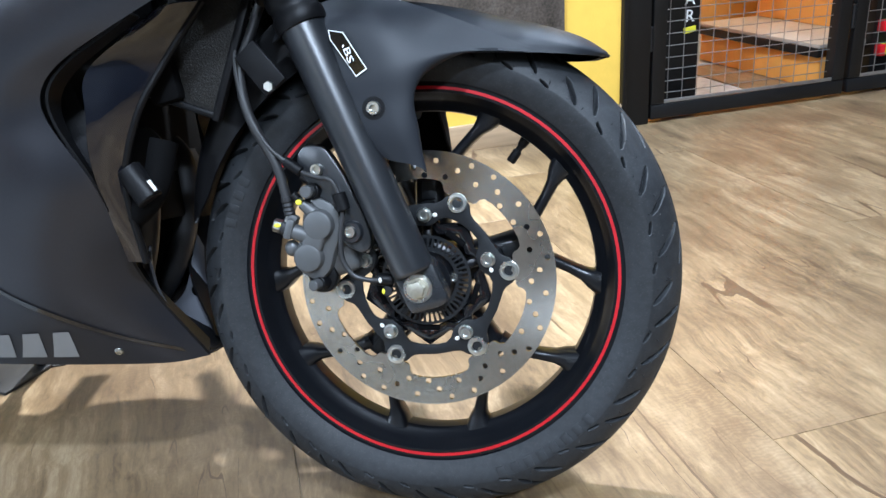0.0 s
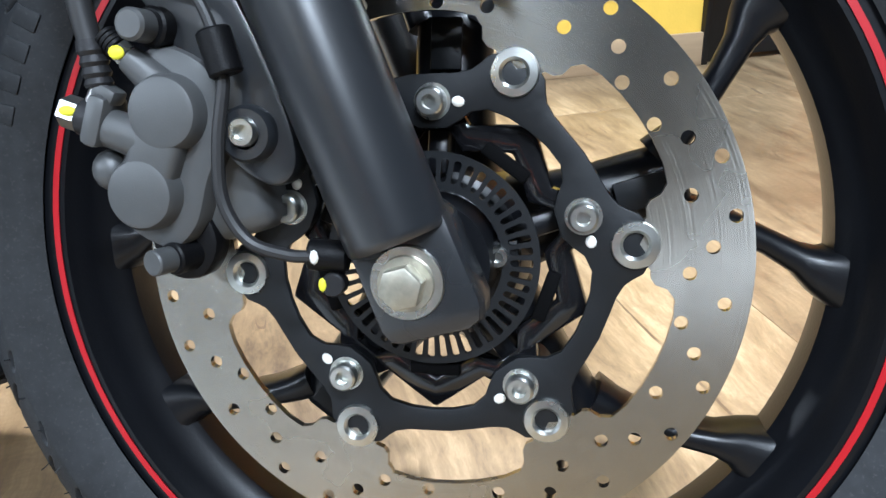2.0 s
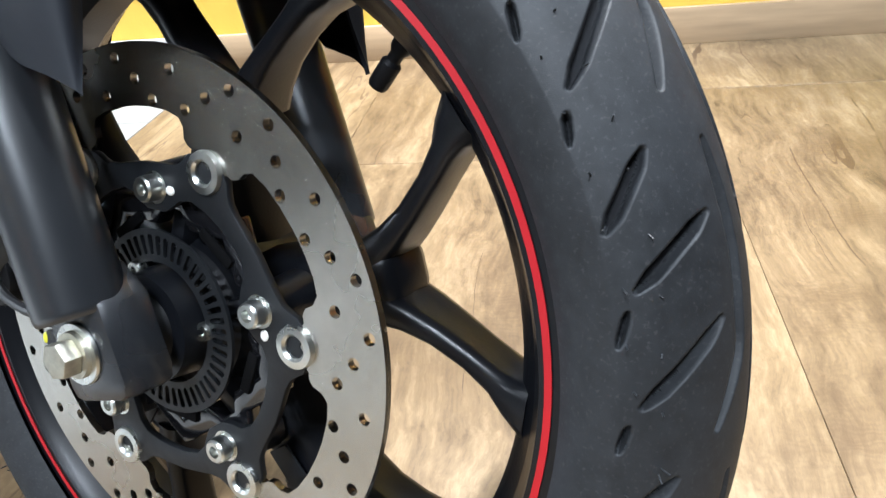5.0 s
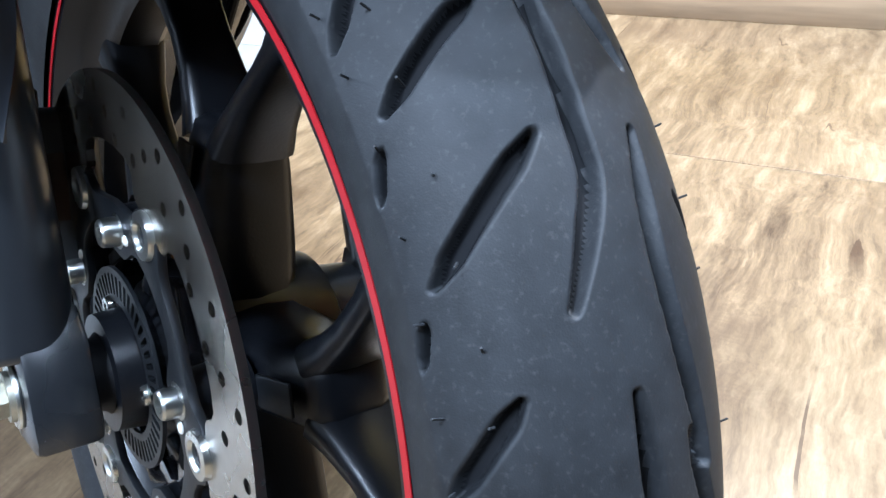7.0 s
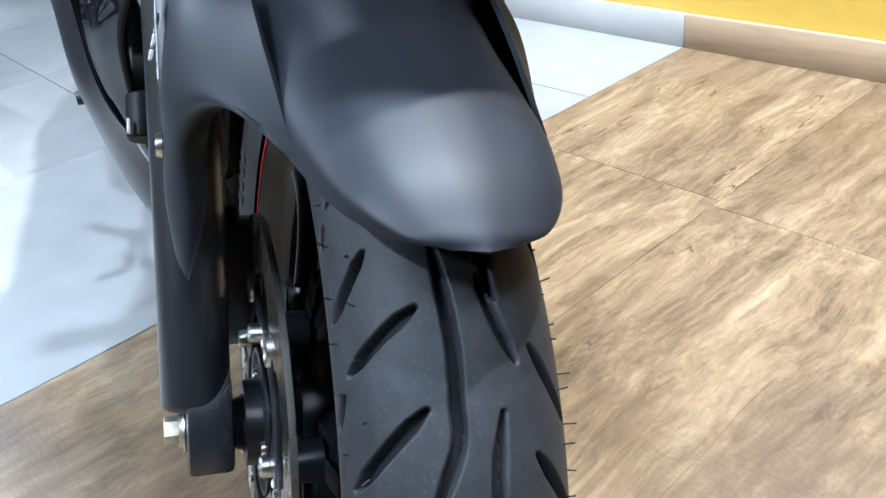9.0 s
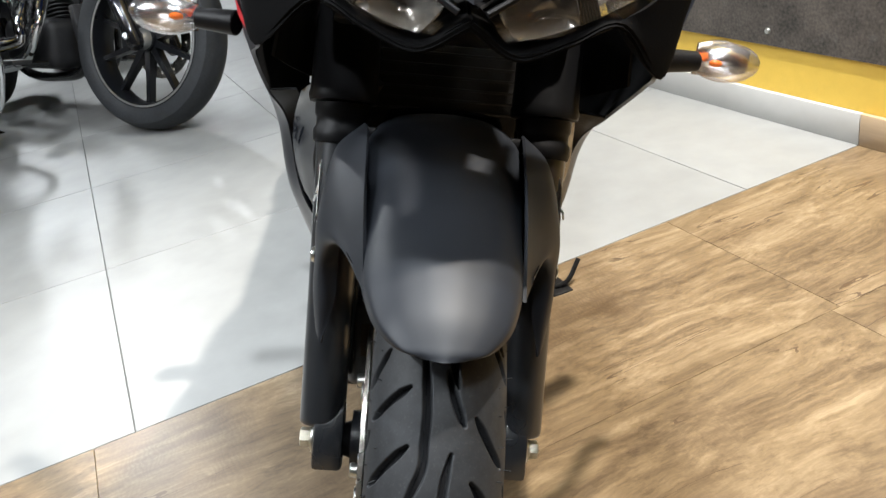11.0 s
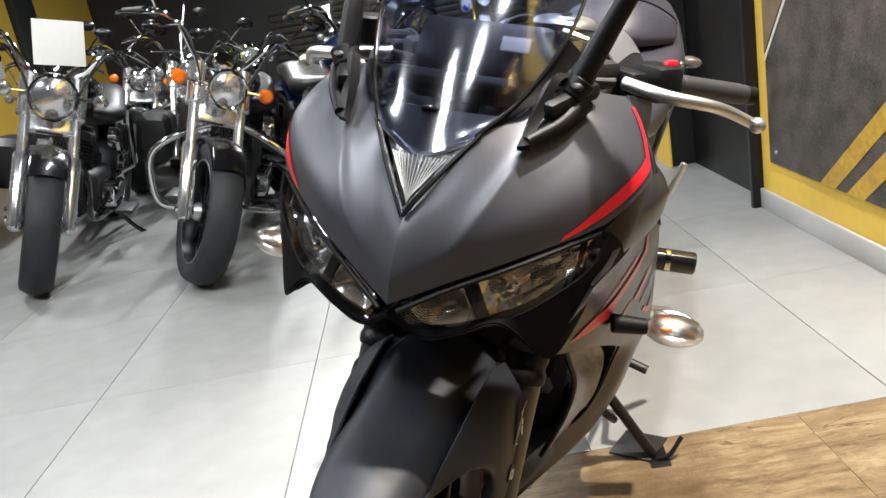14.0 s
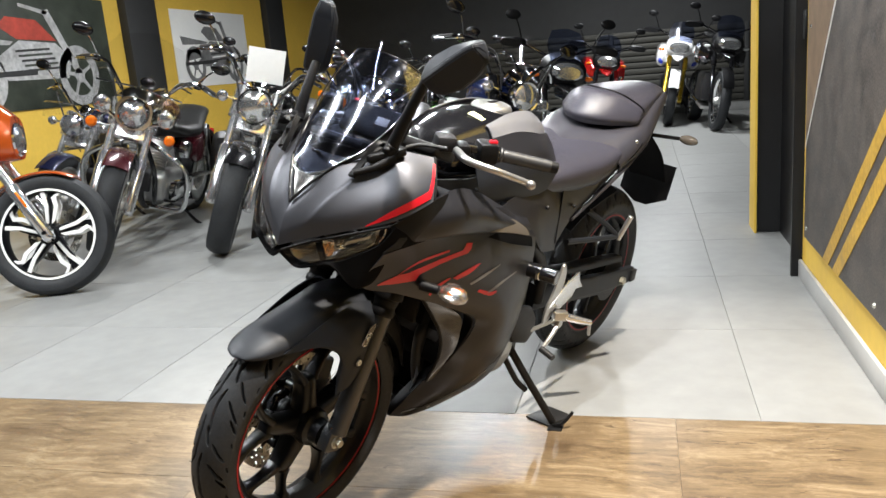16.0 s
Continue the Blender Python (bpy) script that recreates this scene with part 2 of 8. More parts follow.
MATTE_D = mat("matte_black_paint", (0.0125, 0.0146, 0.0190), 0.50, spec=0.30, metal=0.05, var=0.06, scale=300, rvar=0.04)
# tank cover grey, lightened to carry the light on its upward facet
TANKG = mat("matte_grey_lit_facet", (0.14, 0.14, 0.15), 0.40, metal=0.35, var=0.05, scale=300, rvar=0.04)
TAILM = mat("matte_dark_silver", (0.050, 0.049, 0.060), 0.40, metal=0.45, var=0.05, scale=300, rvar=0.04)
SEATM = mat("grey_vinyl_seat", (0.034, 0.033, 0.044), 0.34, var=0.08, bump=0.35, bscale=900)
HOSE = mat("rubber_hose", (0.018, 0.018, 0.019), 0.5, var=0.1)
YMARK = mat("yellow_paint_mark", (0.75, 0.72, 0.03), 0.5)
WMARK = mat("white_paint_mark", (0.78, 0.77, 0.72), 0.5)
CHROME = mat("chrome", (0.80, 0.81, 0.82), 0.07, metal=1.0, var=0.05, rvar=0.04)
ALU = mat("cast_aluminium", (0.50, 0.50, 0.49), 0.33, metal=0.9, var=0.12, scale=150)
ALU_D = mat("dark_engine_casting", (0.024, 0.024, 0.026), 0.5, metal=0.5, var=0.2, bump=0.2)
REFLECT = mat("headlight_reflector", (0.66, 0.66, 0.66), 0.13, bump=0.9, bscale=70, metal=1.0, var=0.1)
SMOKE = mat("smoked_reflector", (0.36, 0.34, 0.31), 0.22, bump=0.8, bscale=60, metal=0.8, var=0.2)
RADI = mat("radiator_core", (0.010, 0.009, 0.0075), 0.6, metal=0.3, var=0.5, scale=400, bump=0.6, bscale=500)
LENS = glass("clear_lens", (0.97, 0.97, 0.97), 0.04, 0.035)
SCREEN = glass("tinted_windscreen", (0.62, 0.67, 0.82), 0.10, 0.115)
SCOOPM = mat("dark_gloss_scoop", (0.005, 0.006, 0.010), 0.06, spec=0.6, var=0.2, coat=0.4, bump=0.35, bscale=22, rvar=0.03)
POLISHED = mat("polished_fork_leg", (0.78, 0.79, 0.80), 0.17, metal=0.9, var=0.06)
DULL = mat("dull_black_plastic", (0.0035, 0.0035, 0.0038), 0.8, spec=0.06, bump=0.1)
LAMPBACK = mat("ribbed_lamp_back", (0.10, 0.103, 0.11), 0.25, metal=0.8, var=0.3, scale=90, bump=0.8, bscale=160)
LENS_F = glass("frosted_lens", (0.93, 0.91, 0.92), 0.20, 0.40)
AMBER = mat("amber_plastic", (0.80, 0.16, 0.008), 0.2, var=0.05)
PAPER = mat("white_paper", (0.80, 0.80, 0.78), 0.7, var=0.03)
LETTER = mat("grey_letter_print", (0.20, 0.20, 0.20), 0.45, var=0.05)
TAUPE = mat("bronze_grey_reflection", (0.20, 0.175, 0.145), 0.35, metal=0.6, var=0.08)

# ---- mesh helpers ----
def finish(bm, name, mats, angle=35):
    bmesh.ops.recalc_face_normals(bm, faces=bm.faces)
    me = bpy.data.meshes.new(name)
    bm.to_mesh(me)
    bm.free()
    for m in (mats if isinstance(mats, (list, tuple)) else [mats]):
        me.materials.append(m)
    me.shade_smooth()
    me.set_sharp_from_angle(angle=radians(angle))
    return me


def part(name, bm, material, parent, label="", angle=35):
    ob = new(name, finish(bm, name, material, angle))
    ob.parent = parent
    if label:
        ob["label"] = label
    return ob


def again(name, ob, m, parent, label=""):
    """One more piece on the mesh of ob."""
    o = new(name, ob.data)
    o.parent, o.matrix_basis = parent, m
    if label:
        o["label"] = label
    return o


def thing(name, label, category, m=None, group="", kind=""):
    e = new(name)
    e.empty_display_size = 0.1
    if m is not None:
        e.matrix_basis = m
    return tagged(e, label, category, group, kind)


def solid(name, bm, material, label, category, kind="", group="", m=None, angle=35):
    ob = new(name, finish(bm, name, material, angle))
    if m is not None:
        ob.matrix_basis = m
    return tagged(ob, label, category, group, kind)


def RX(a):
    return Matrix.Rotation(radians(a), 4, "X")


def RY(a):
    return Matrix.Rotation(radians(a), 4, "Y")


def RZ(a):
    return Matrix.Rotation(radians(a), 4, "Z")


def TR(x, y, z):
    return Matrix.Translation((x, y, z))


def lathe(profile, seg=64, m=None, closed=False, bm=None):
    """Turns (radius, y) points round the y axis."""
    bm = bm or bmesh.new()
    rings = []
    for r, y in profile:
        if r < 1e-6:
            rings.append([bm.verts.new((0, y, 0))] * seg)
        else:
            rings.append([bm.verts.new((r * math.cos(2 * math.pi * i / seg), y, r * math.sin(2 * math.pi * i / seg))) for i in range(seg)])
    pairs = list(zip(rings, rings[1:])) + ([(rings[-1], rings[0])] if closed else [])
    for a, b in pairs:
        for i in range(seg):
            j = (i + 1) % seg
            f = [a[i], a[j], b[j], b[i]]
            f = list(dict.fromkeys(f))
            if len(f) > 2:
                bm.faces.new(f)
    if m is not None:
        vs = {v for ring in rings for v in ring}
        bmesh.ops.transform(bm, matrix=m, verts=list(vs))
    return bm


def rod(a, b, r, seg=16, r2=None, bm=None, chamfer=0.0):
    """A straight round bar from a to b, with slightly rounded ends."""
    a, b = Vector(a), Vector(b)
    d = b - a
    L = d.length
    r2 = r if r2 is None else r2
    c = chamfer or min(r, r2, L) * 0.12
    q = Vector((0, 1, 0)).rotation_difference(d).to_matrix().to_4x4()
    return lathe([(0, 0), (r - c, 0), (r, c), (r2, L - c), (r2 - c, L), (0, L)], seg, Matrix.Translation(a) @ q, bm=bm)


def spline(pts, n):
    """Catmull-Rom through pts, n steps to each span."""
    P = [Vector(p) for p in pts]
    if len(P) == 2:
        return [P[0].lerp(P[1], i / n) for i in range(n + 1)]
    out = []
    E = [P[0] * 2 - P[1]] + P + [P[-1] * 2 - P[-2]]
    for k in range(1, len(E) - 2):
        a, b, c, d = E[k - 1:k + 3]
        for i in range(n):
            t = i / n
            out.append(0.5 * (2 * b + (c - a) * t + (2 * a - 5 * b + 4 * c - d) * t * t + (3 * b - a - 3 * c + d) * t ** 3))
    return out + [P[-1]]


def tube(pts, r, seg=10, n=8, bm=None, ends=True):
    """A round hose or pipe along a smooth line; r may be one radius per given point."""
    bm = bm or bmesh.new()
    path = spline(pts, n)
    rs = [r] * len(path) if not isinstance(r, (list, tuple)) else [v.x for v in spline([(q, 0, 0) for q in r], n)]
    up = Vector((0.31, 0.17, 0.93))
    prev, rings = None, []
    for i, p in enumerate(path):
        d = (path[min(i + 1, len(path) - 1)] - path[max(i - 1, 0)]).normalized()
        x = (prev if prev else up.cross(d))
        x = (x - d * x.dot(d)).normalized()
        prev = x
        y = d.cross(x)
        rings.append([bm.verts.new(p + rs[i] * (x * math.cos(2 * math.pi * k / seg) + y * math.sin(2 * math.pi * k / seg))) for k in range(seg)])
    for a, b in zip(rings, rings[1:]):
        for k in range(seg):
            bm.faces.new((a[k], a[(k + 1) % seg], b[(k + 1) % seg], b[k]))
    if ends:
        bm.faces.new(rings[0][::-1]), bm.faces.new(rings[-1])
    return bm


def box(sx, sy, sz, m=None, bevel=0.003, seg=2, bm=None):
    bm = bm or bmesh.new()
    r = bmesh.ops.create_cube(bm, size=1)
    vs = r["verts"]
    bmesh.ops.scale(bm, vec=(sx, sy, sz), verts=vs)
    if bevel:
        es = list({e for v in vs for e in v.link_edges})
        r = bmesh.ops.bevel(bm, geom=es, offset=bevel, segments=seg, affect="EDGES", profile=0.5)
        vs = list({v for f in r["faces"] for v in f.verts} | {v for v in vs if v.is_valid})
    if m is not None:
        bmesh.ops.transform(bm, matrix=m, verts=vs)
    return bm


def plate(outer, th, holes=(), m=None, bm=None, bevel=0.0):
    """A flat plate in the x-z plane, th thick about y = 0, with holes through it."""
    own = bmesh.new()
    edges = []
    for ring in (outer, *holes):
        vs = [own.verts.new((x, -th / 2, z)) for x, z in ring]
        edges += [own.edges.new((vs[i], vs[(i + 1) % len(vs)])) for i in range(len(vs))]
    bmesh.ops.triangle_fill(own, use_beauty=True, edges=edges)
    faces = list(own.faces)
    r = bmesh.ops.extrude_face_region(own, geom=faces)
    bmesh.ops.translate(own, vec=(0, th, 0), verts=[v for v in r["geom"] if isinstance(v, bmesh.types.BMVert)])
    bmesh.ops.recalc_face_normals(own, faces=own.faces)
    if bevel:
        es = [e for e in own.edges if len(e.link_faces) == 2 and e.calc_face_angle() > 1.2]
        bmesh.ops.bevel(own, geom=es, offset=bevel, segments=2, affect="EDGES", profile=0.5)
    if m is not None:
        bmesh.ops.transform(own, matrix=m, verts=own.verts)
    if bm is None:
        return own
    me = bpy.data.meshes.new("t")
    own.to_mesh(me)
    own.free()
    bm.from_mesh(me)
    bpy.data.meshes.remove(me)
    return bm


def circle(cx, cz, r, n=20, a0=0.0):
    return [(cx + r * math.cos(a0 + 2 * math.pi * i / n), cz + r * math.sin(a0 + 2 * math.pi * i / n)) for i in range(n)]


def smooth_ring(pts, n=6):
    """A closed smooth outline through (x, z) points."""
    P = [Vector((x, z, 0)) for x, z in pts]
    k = len(P)
    out = []
    for i in range(k):
        a, b, c, d = P[i - 1], P[i], P[(i + 1) % k], P[(i + 2) % k]
        for j in range(n):
            t = j / n
            v = 0.5 * (2 * b + (c - a) * t + (2 * a - 5 * b + 4 * c - d) * t * t + (3 * b - a - 3 * c + d) * t ** 3)
            out.append((v.x, v.y))
    return out


def surf(rows, u, v):
    """The point at (u, v), both from 0 to 1, of the smooth sheet through the rows of points."""
    def cr(P, t):
        k = len(P) - 1
        s = min(max(t, 0.0), 1.0) * k
        i = min(int(s), k - 1)
        f = s - i
        b, c = P[i], P[i + 1]
        a = P[i - 1] if i else 2 * b - c
        d = P[i + 2] if i + 2 <= k else 2 * c - b
        return 0.5 * (2 * b + (c - a) * f + (2 * a - 5 * b + 4 * c - d) * f * f + (3 * b - a - 3 * c + d) * f ** 3)
    return cr([cr([Vector(p) for p in r], u) for r in rows], v)


def sheet(rows, th=0.003, nu=24, nv=24, m=None, bm=None, inward=None, keep=None, lift=None, back=0):
    """A panel through rows of points, th thick. keep(u, v): which cells stay; lift(u, v): how far the face stands proud."""
    bm = bm or bmesh.new()
    G = [[surf(rows, i / nu, j / nv) for i in range(nu + 1)] for j in range(nv + 1)]
    Nn = [[None] * (nu + 1) for _ in range(nv + 1)]
    for j in range(nv + 1):
        for i in range(nu + 1):
            a = G[j][min(i + 1, nu)] - G[j][max(i - 1, 0)]
            b = G[min(j + 1, nv)][i] - G[max(j - 1, 0)][i]
            nrm = a.cross(b)
            nrm = nrm.normalized() if nrm.length > 1e-12 else Vector((0, 0, 0))
            Nn[j][i] = nrm
    mid = G[nv // 2][nu // 2]
    if inward is not None and (Vector(inward) - mid).dot(Nn[nv // 2][nu // 2]) < 0:
        th = -th
    if lift:
        G = [[p - Nn[j][i] * math.copysign(lift(i / nu, j / nv), th) for i, p in enumerate(r)] for j, r in enumerate(G)]
    A = [[bm.verts.new(p) for p in r] for r in G]
    B = [[bm.verts.new(p + Nn[j][i] * th) for i, p in enumerate(r)] for j, r in enumerate(G)]
    cell = [[keep is None or keep((i + .5) / nu, (j + .5) / nv) for i in range(nu)] for j in range(nv)]
    on = lambda j, i: 0 <= j < nv and 0 <= i < nu and cell[j][i]
    for j in range(nv):
        for i in range(nu):
            if not cell[j][i]:
                continue
            bm.faces.new((A[j][i], A[j][i + 1], A[j + 1][i + 1], A[j + 1][i]))
            bm.faces.new((B[j][i], B[j + 1][i], B[j + 1][i + 1], B[j][i + 1])).material_index = back
            for dj, di, p, q in ((-1, 0, (j, i), (j, i + 1)), (1, 0, (j + 1, i), (j + 1, i + 1)), (0, -1, (j, i), (j + 1, i)), (0, 1, (j, i + 1), (j + 1, i + 1))):
                if not on(j + dj, i + di):
                    bm.faces.new((A[p[0]][p[1]], A[q[0]][q[1]], B[q[0]][q[1]], B[p[0]][p[1]]))
    for v in [v for v in bm.verts if not v.link_faces]:
        bm.verts.remove(v)
    if m is not None:
        bmesh.ops.transform(bm, matrix=m, verts=bm.verts)
    bmesh.ops.remove_doubles(bm, verts=bm.verts, dist=1e-6)
    return bm


def decal(rows, low, high, lift=0.0015, n=30, away=(0, 0, 0), th=0.0008):
    """A thin vinyl strip on a panel, between two lines of (u, v)."""
    lo, hi = spline([(*p, 0) for p in low], 10), spline([(*p, 0) for p in high], 10)
    def at(L, t):
        s = t * (len(L) - 1)
        i = min(int(s), len(L) - 2)
        return L[i].lerp(L[i + 1], s - i)
    g = []
    for k in range(5):
        row = []
        for i in range(n + 1):
            p = at(lo, i / n).lerp(at(hi, i / n), k / 4)
            c = surf(rows, p.x, p.y)
            du, dv = surf(rows, min(p.x + .01, 1), p.y) - surf(rows, max(p.x - .01, 0), p.y), surf(rows, p.x, min(p.y + .01, 1)) - surf(rows, p.x, max(p.y - .01, 0))
            nrm = du.cross(dv).normalized()
            if nrm.dot(c - Vector(away)) < 0:
                nrm = -nrm
            row.append(c + nrm * lift)
        g.append(row)
    bm = bmesh.new()
    V = [[bm.verts.new(p) for p in r] for r in g]
    for j in range(4):
        for i in range(n):
            bm.faces.new((V[j][i], V[j][i + 1], V[j + 1][i + 1], V[j + 1][i]))
    return bm


def mirror(rows):
    return [[(x, -y, z) for x, y, z in r] for r in rows]


def loft(rings, bm=None, cap=True, closed=True):
    """A skin through rings of equal length."""
    bm = bm or bmesh.new()
    V = [[bm.verts.new(p) for p in r] for r in rings]
    k = len(V[0])
    for a, b in zip(V, V[1:]):
        for i in range(k if closed else k - 1):
            bm.faces.new((a[i], a[(i + 1) % k], b[(i + 1) % k], b[i]))
    if cap:
        bm.faces.new(V[0][::-1]), bm.faces.new(V[-1])
    return bm


def ellipse_loft(stations, seg=24, power=2.0, bm=None):
    """Stations (centre, half width y, half height z) along x make a rounded body."""
    rings = []
    for c, hy, hz in stations:
        ring = []
        for i in range(seg):
            a = 2 * math.pi * i / seg
            cy, sz = math.cos(a), math.sin(a)
            ring.append((c[0], c[1] + hy * math.copysign(abs(cy) ** (2 / power), cy), c[2] + hz * math.copysign(abs(sz) ** (2 / power), sz)))
        rings.append(ring)
    return loft(rings, bm)


def ball(c, r, seg=14, squash=(1, 1, 1), bm=None):
    prof = [(r * math.sin(math.pi * i / 10), -r * math.cos(math.pi * i / 10)) for i in range(11)]
    prof[0], prof[-1] = (0, -r), (0, r)
    return lathe(prof, seg, TR(*c) @ Matrix.Diagonal((*squash, 1)), bm=bm)


def words(name, text, size, material, parent, m, label="", depth=0.0008):
    cu = bpy.data.curves.new(name, "FONT")
    cu.body, cu.size, cu.extrude, cu.align_x, cu.align_y = text, size, depth, "CENTER", "CENTER"
    tmp = new(name, cu)
    me = bpy.data.meshes.new_from_object(tmp.evaluated_get(bpy.context.evaluated_depsgraph_get()))
    bpy.data.objects.remove(tmp)
    me.materials.append(material)
    o = new(name, me)
    o.parent, o.matrix_basis = parent, m
    if label:
        o["label"] = label
    return o

# ---- the room ----
WALL_Y = 1.46
EDGE_X = -0.67


def slab(name, x0, x1, y0, y1, z0, z1, material, label, category, kind="structure", bevel=0.0, parent=None):
    bm = box(x1 - x0, y1 - y0, z1 - z0, TR((x0 + x1) / 2, (y0 + y1) / 2, (z0 + z1) / 2), bevel)
    if parent is not None:
        return part(name, bm, material, parent, label)
    return solid(name, bm, material, label, category, kind)


floor = slab("floor", -13, 5.5, -5.2, 4.2, -0.12, -0.006, GROUT, "showroom floor of grey porcelain tiles and wood-look planks", "floor")
slab("ceiling", -13, 5.5, -5.2, 4.2, CEIL, CEIL + 0.1, CEILM, "dark painted ceiling", "ceiling")
slab("wall_west", -13.1, -12.3, -5.2, 4.2, 0, CEIL, DARKWALL, "dark grey painted back wall", "wall")
slab("wall_east", 5.4, 5.5, -5.2, 4.2, 0, CEIL, DARKWALL, "unseen dark wall added behind the viewer", "wall")
wall_south = slab("wall_south", -12.3, -3.40, -4.85, -4.6, 0, CEIL, YELLOW, "yellow painted wall with dark pilasters and posters", "wall")
# unseen wall, made dark to keep yellow out of the motorcycle's reflections
slab("wall_south_east", -3.396, 5.4, -4.85, -4.6, 0, CEIL, DARKWALL, "unseen dark wall added behind the viewer", "wall")
slab("wall_far_north", -12.3, -3.32, 3.6, 3.8, 0, CEIL, DARKWALL, "dark painted wall", "wall")

# north wall: yellow plaster with a big poster, on a skirting
wall_north = slab("wall_north", -2.19, 1.02, WALL_Y + 0.012, WALL_Y + 0.16, 0, CEIL, YELLOW, "yellow painted wall carrying a large road poster", "wall")
slab("baseboard", -2.19, EDGE_X, WALL_Y - 0.004, WALL_Y + 0.010, 0, 0.082, SKIRT_GREY, "grey tile skirting", "skirting", bevel=0.0015)
slab("baseboard", EDGE_X + 0.002, 1.02, WALL_Y - 0.004, WALL_Y + 0.010, 0, 0.082, SKIRT_WOOD, "wood-look skirting board", "skirting", bevel=0.0015)
poster = thing("poster", "large printed poster of an asphalt road with yellow lines", "poster")
part("print", box(2.90, 0.012, 1.75, TR(-0.64, WALL_Y + 0.004, 0.21 + 0.875), 0.0015), ASPHALT, poster)


def strip(pts, material, name, label, width=None):
    bm = plate(pts, 0.002, m=TR(0, WALL_Y - 0.0035, 0))
    return part(name, bm, material, poster, label)


strip([(-1.70, 0.212), (-1.60, 0.212), (-0.62, 1.03), (-0.68, 1.06)], LINE_Y, "yellow_line", "worn yellow road line")
strip([(-1.53, 0.212), (-1.43, 0.212), (-0.48, 0.98), (-0.555, 1.01)], LINE_Y, "yellow_line", "worn yellow road line")
strip([(-2.088, 0.62), (-2.088, 0.60), (-1.50, 1.30), (-1.52, 1.30)], LINE_W, "white_line", "thin white road edge line")
strip([(-2.09, 0.63), (-1.53, 1.30), (-1.53, 1.955), (-2.09, 1.955)], SAND, "sand_verge", "brown sandy verge")
def painted_ring(cx, cz, rx, rz, w, a0, a1):
    a = [math.radians(a0 + (a1 - a0) * k / 30) for k in range(31)]
    strip([(cx + rx * math.cos(q), cz + rz * math.sin(q)) for q in a] + [(cx + (rx - w) * math.cos(q), cz + (rz - w) * math.sin(q)) for q in a[::-1]], LINE_W, "white_arc", "worn white painted arc on the road")


painted_ring(-0.56, 0.735, 0.29, 0.255, 0.05, 120, 238)
painted_ring(-0.56, 0.735, 0.29, 0.255, 0.05, 241, 400)
painted_ring(-0.50, 0.68, 0.14, 0.15, 0.03, 150, 330)
strip([(-0.44, 0.70), (-0.40, 0.70), (-0.40, 1.1), (-0.44, 1.1)], LINE_W, "white_stroke", "worn white painted stroke")
strip([(-0.40, 0.84), (0.05, 0.84), (0.05, 0.88), (-0.40, 0.88)], LINE_W, "white_stroke", "worn white painted stroke")
for sx in (0.30, 0.44, 0.52):
    strip([(sx, 0.47), (sx + 0.05, 0.48), (sx + 0.07, 0.53), (sx + 0.045, 0.535), (sx + 0.03, 0.50), (sx, 0.49)], LINE_W, "white_scrawl", "white handwriting stroke")
for px, pz in ((-0.97, 0.25), (-2.03, 0.26), (0.74, 0.26), (-2.03, 1.10)):
    part("poster_bolt", lathe([(0, -0.004), (0.007, -0.004), (0.009, 0.0), (0.009, 0.003)], 12, TR(px, WALL_Y - 0.004, pz)), ZINC, poster, "small round fixing bolt")

# black recess and pilaster at the far end of the north wall
slab("wall_recess", -3.12, -2.19, 1.52, 1.66, 0, CEIL, BLACK, "black recessed panel", "wall panel")
slab("pilaster", -3.32, -3.12, 1.395, 4.2, 0, CEIL, BLACK, "black pilaster", "pilaster", bevel=0.004)
slab("trim", -3.325, -3.10, 1.382, 1.394, 0.0, CEIL, YELLOW, "thin yellow edge strip", "trim", bevel=0.002)
slab("trim", -2.215, -2.191, 1.425, 1.60, 0.0, CEIL, BLACK, "black upright edge beside the yellow wall", "trim", bevel=0.002)
slab("latch", -2.150, -2.105, WALL_Y - 0.014, WALL_Y - 0.0035, 1.05, 1.17, BLACK, "black door latch plate", "latch", kind="thing", bevel=0.003)

# storage cage with mesh doors at the near end
slab("door_post", 1.024, 1.115, 1.475, 1.60, 0, CEIL, BLACK, "black steel door post", "post", bevel=0.004)
slab("trim", 1.006, 1.022, 1.452, 1.58, 0, CEIL, BLACK, "black corner angle", "trim", bevel=0.002)
slab("cage_back", 1.0, 4.2, 3.1, 3.2, 0, CEIL, ORANGE_W, "orange lit wall of the store room", "wall")
slab("cage_side", 1.02, 1.115, 1.62, 3.1, 0, CEIL, ORANGE_W, "orange lit side wall of the store room", "wall")
slab("cage_side", 4.1, 4.2, 1.62, 3.1, 0, CEIL, ORANGE_W, "orange lit side wall of the store room", "wall")


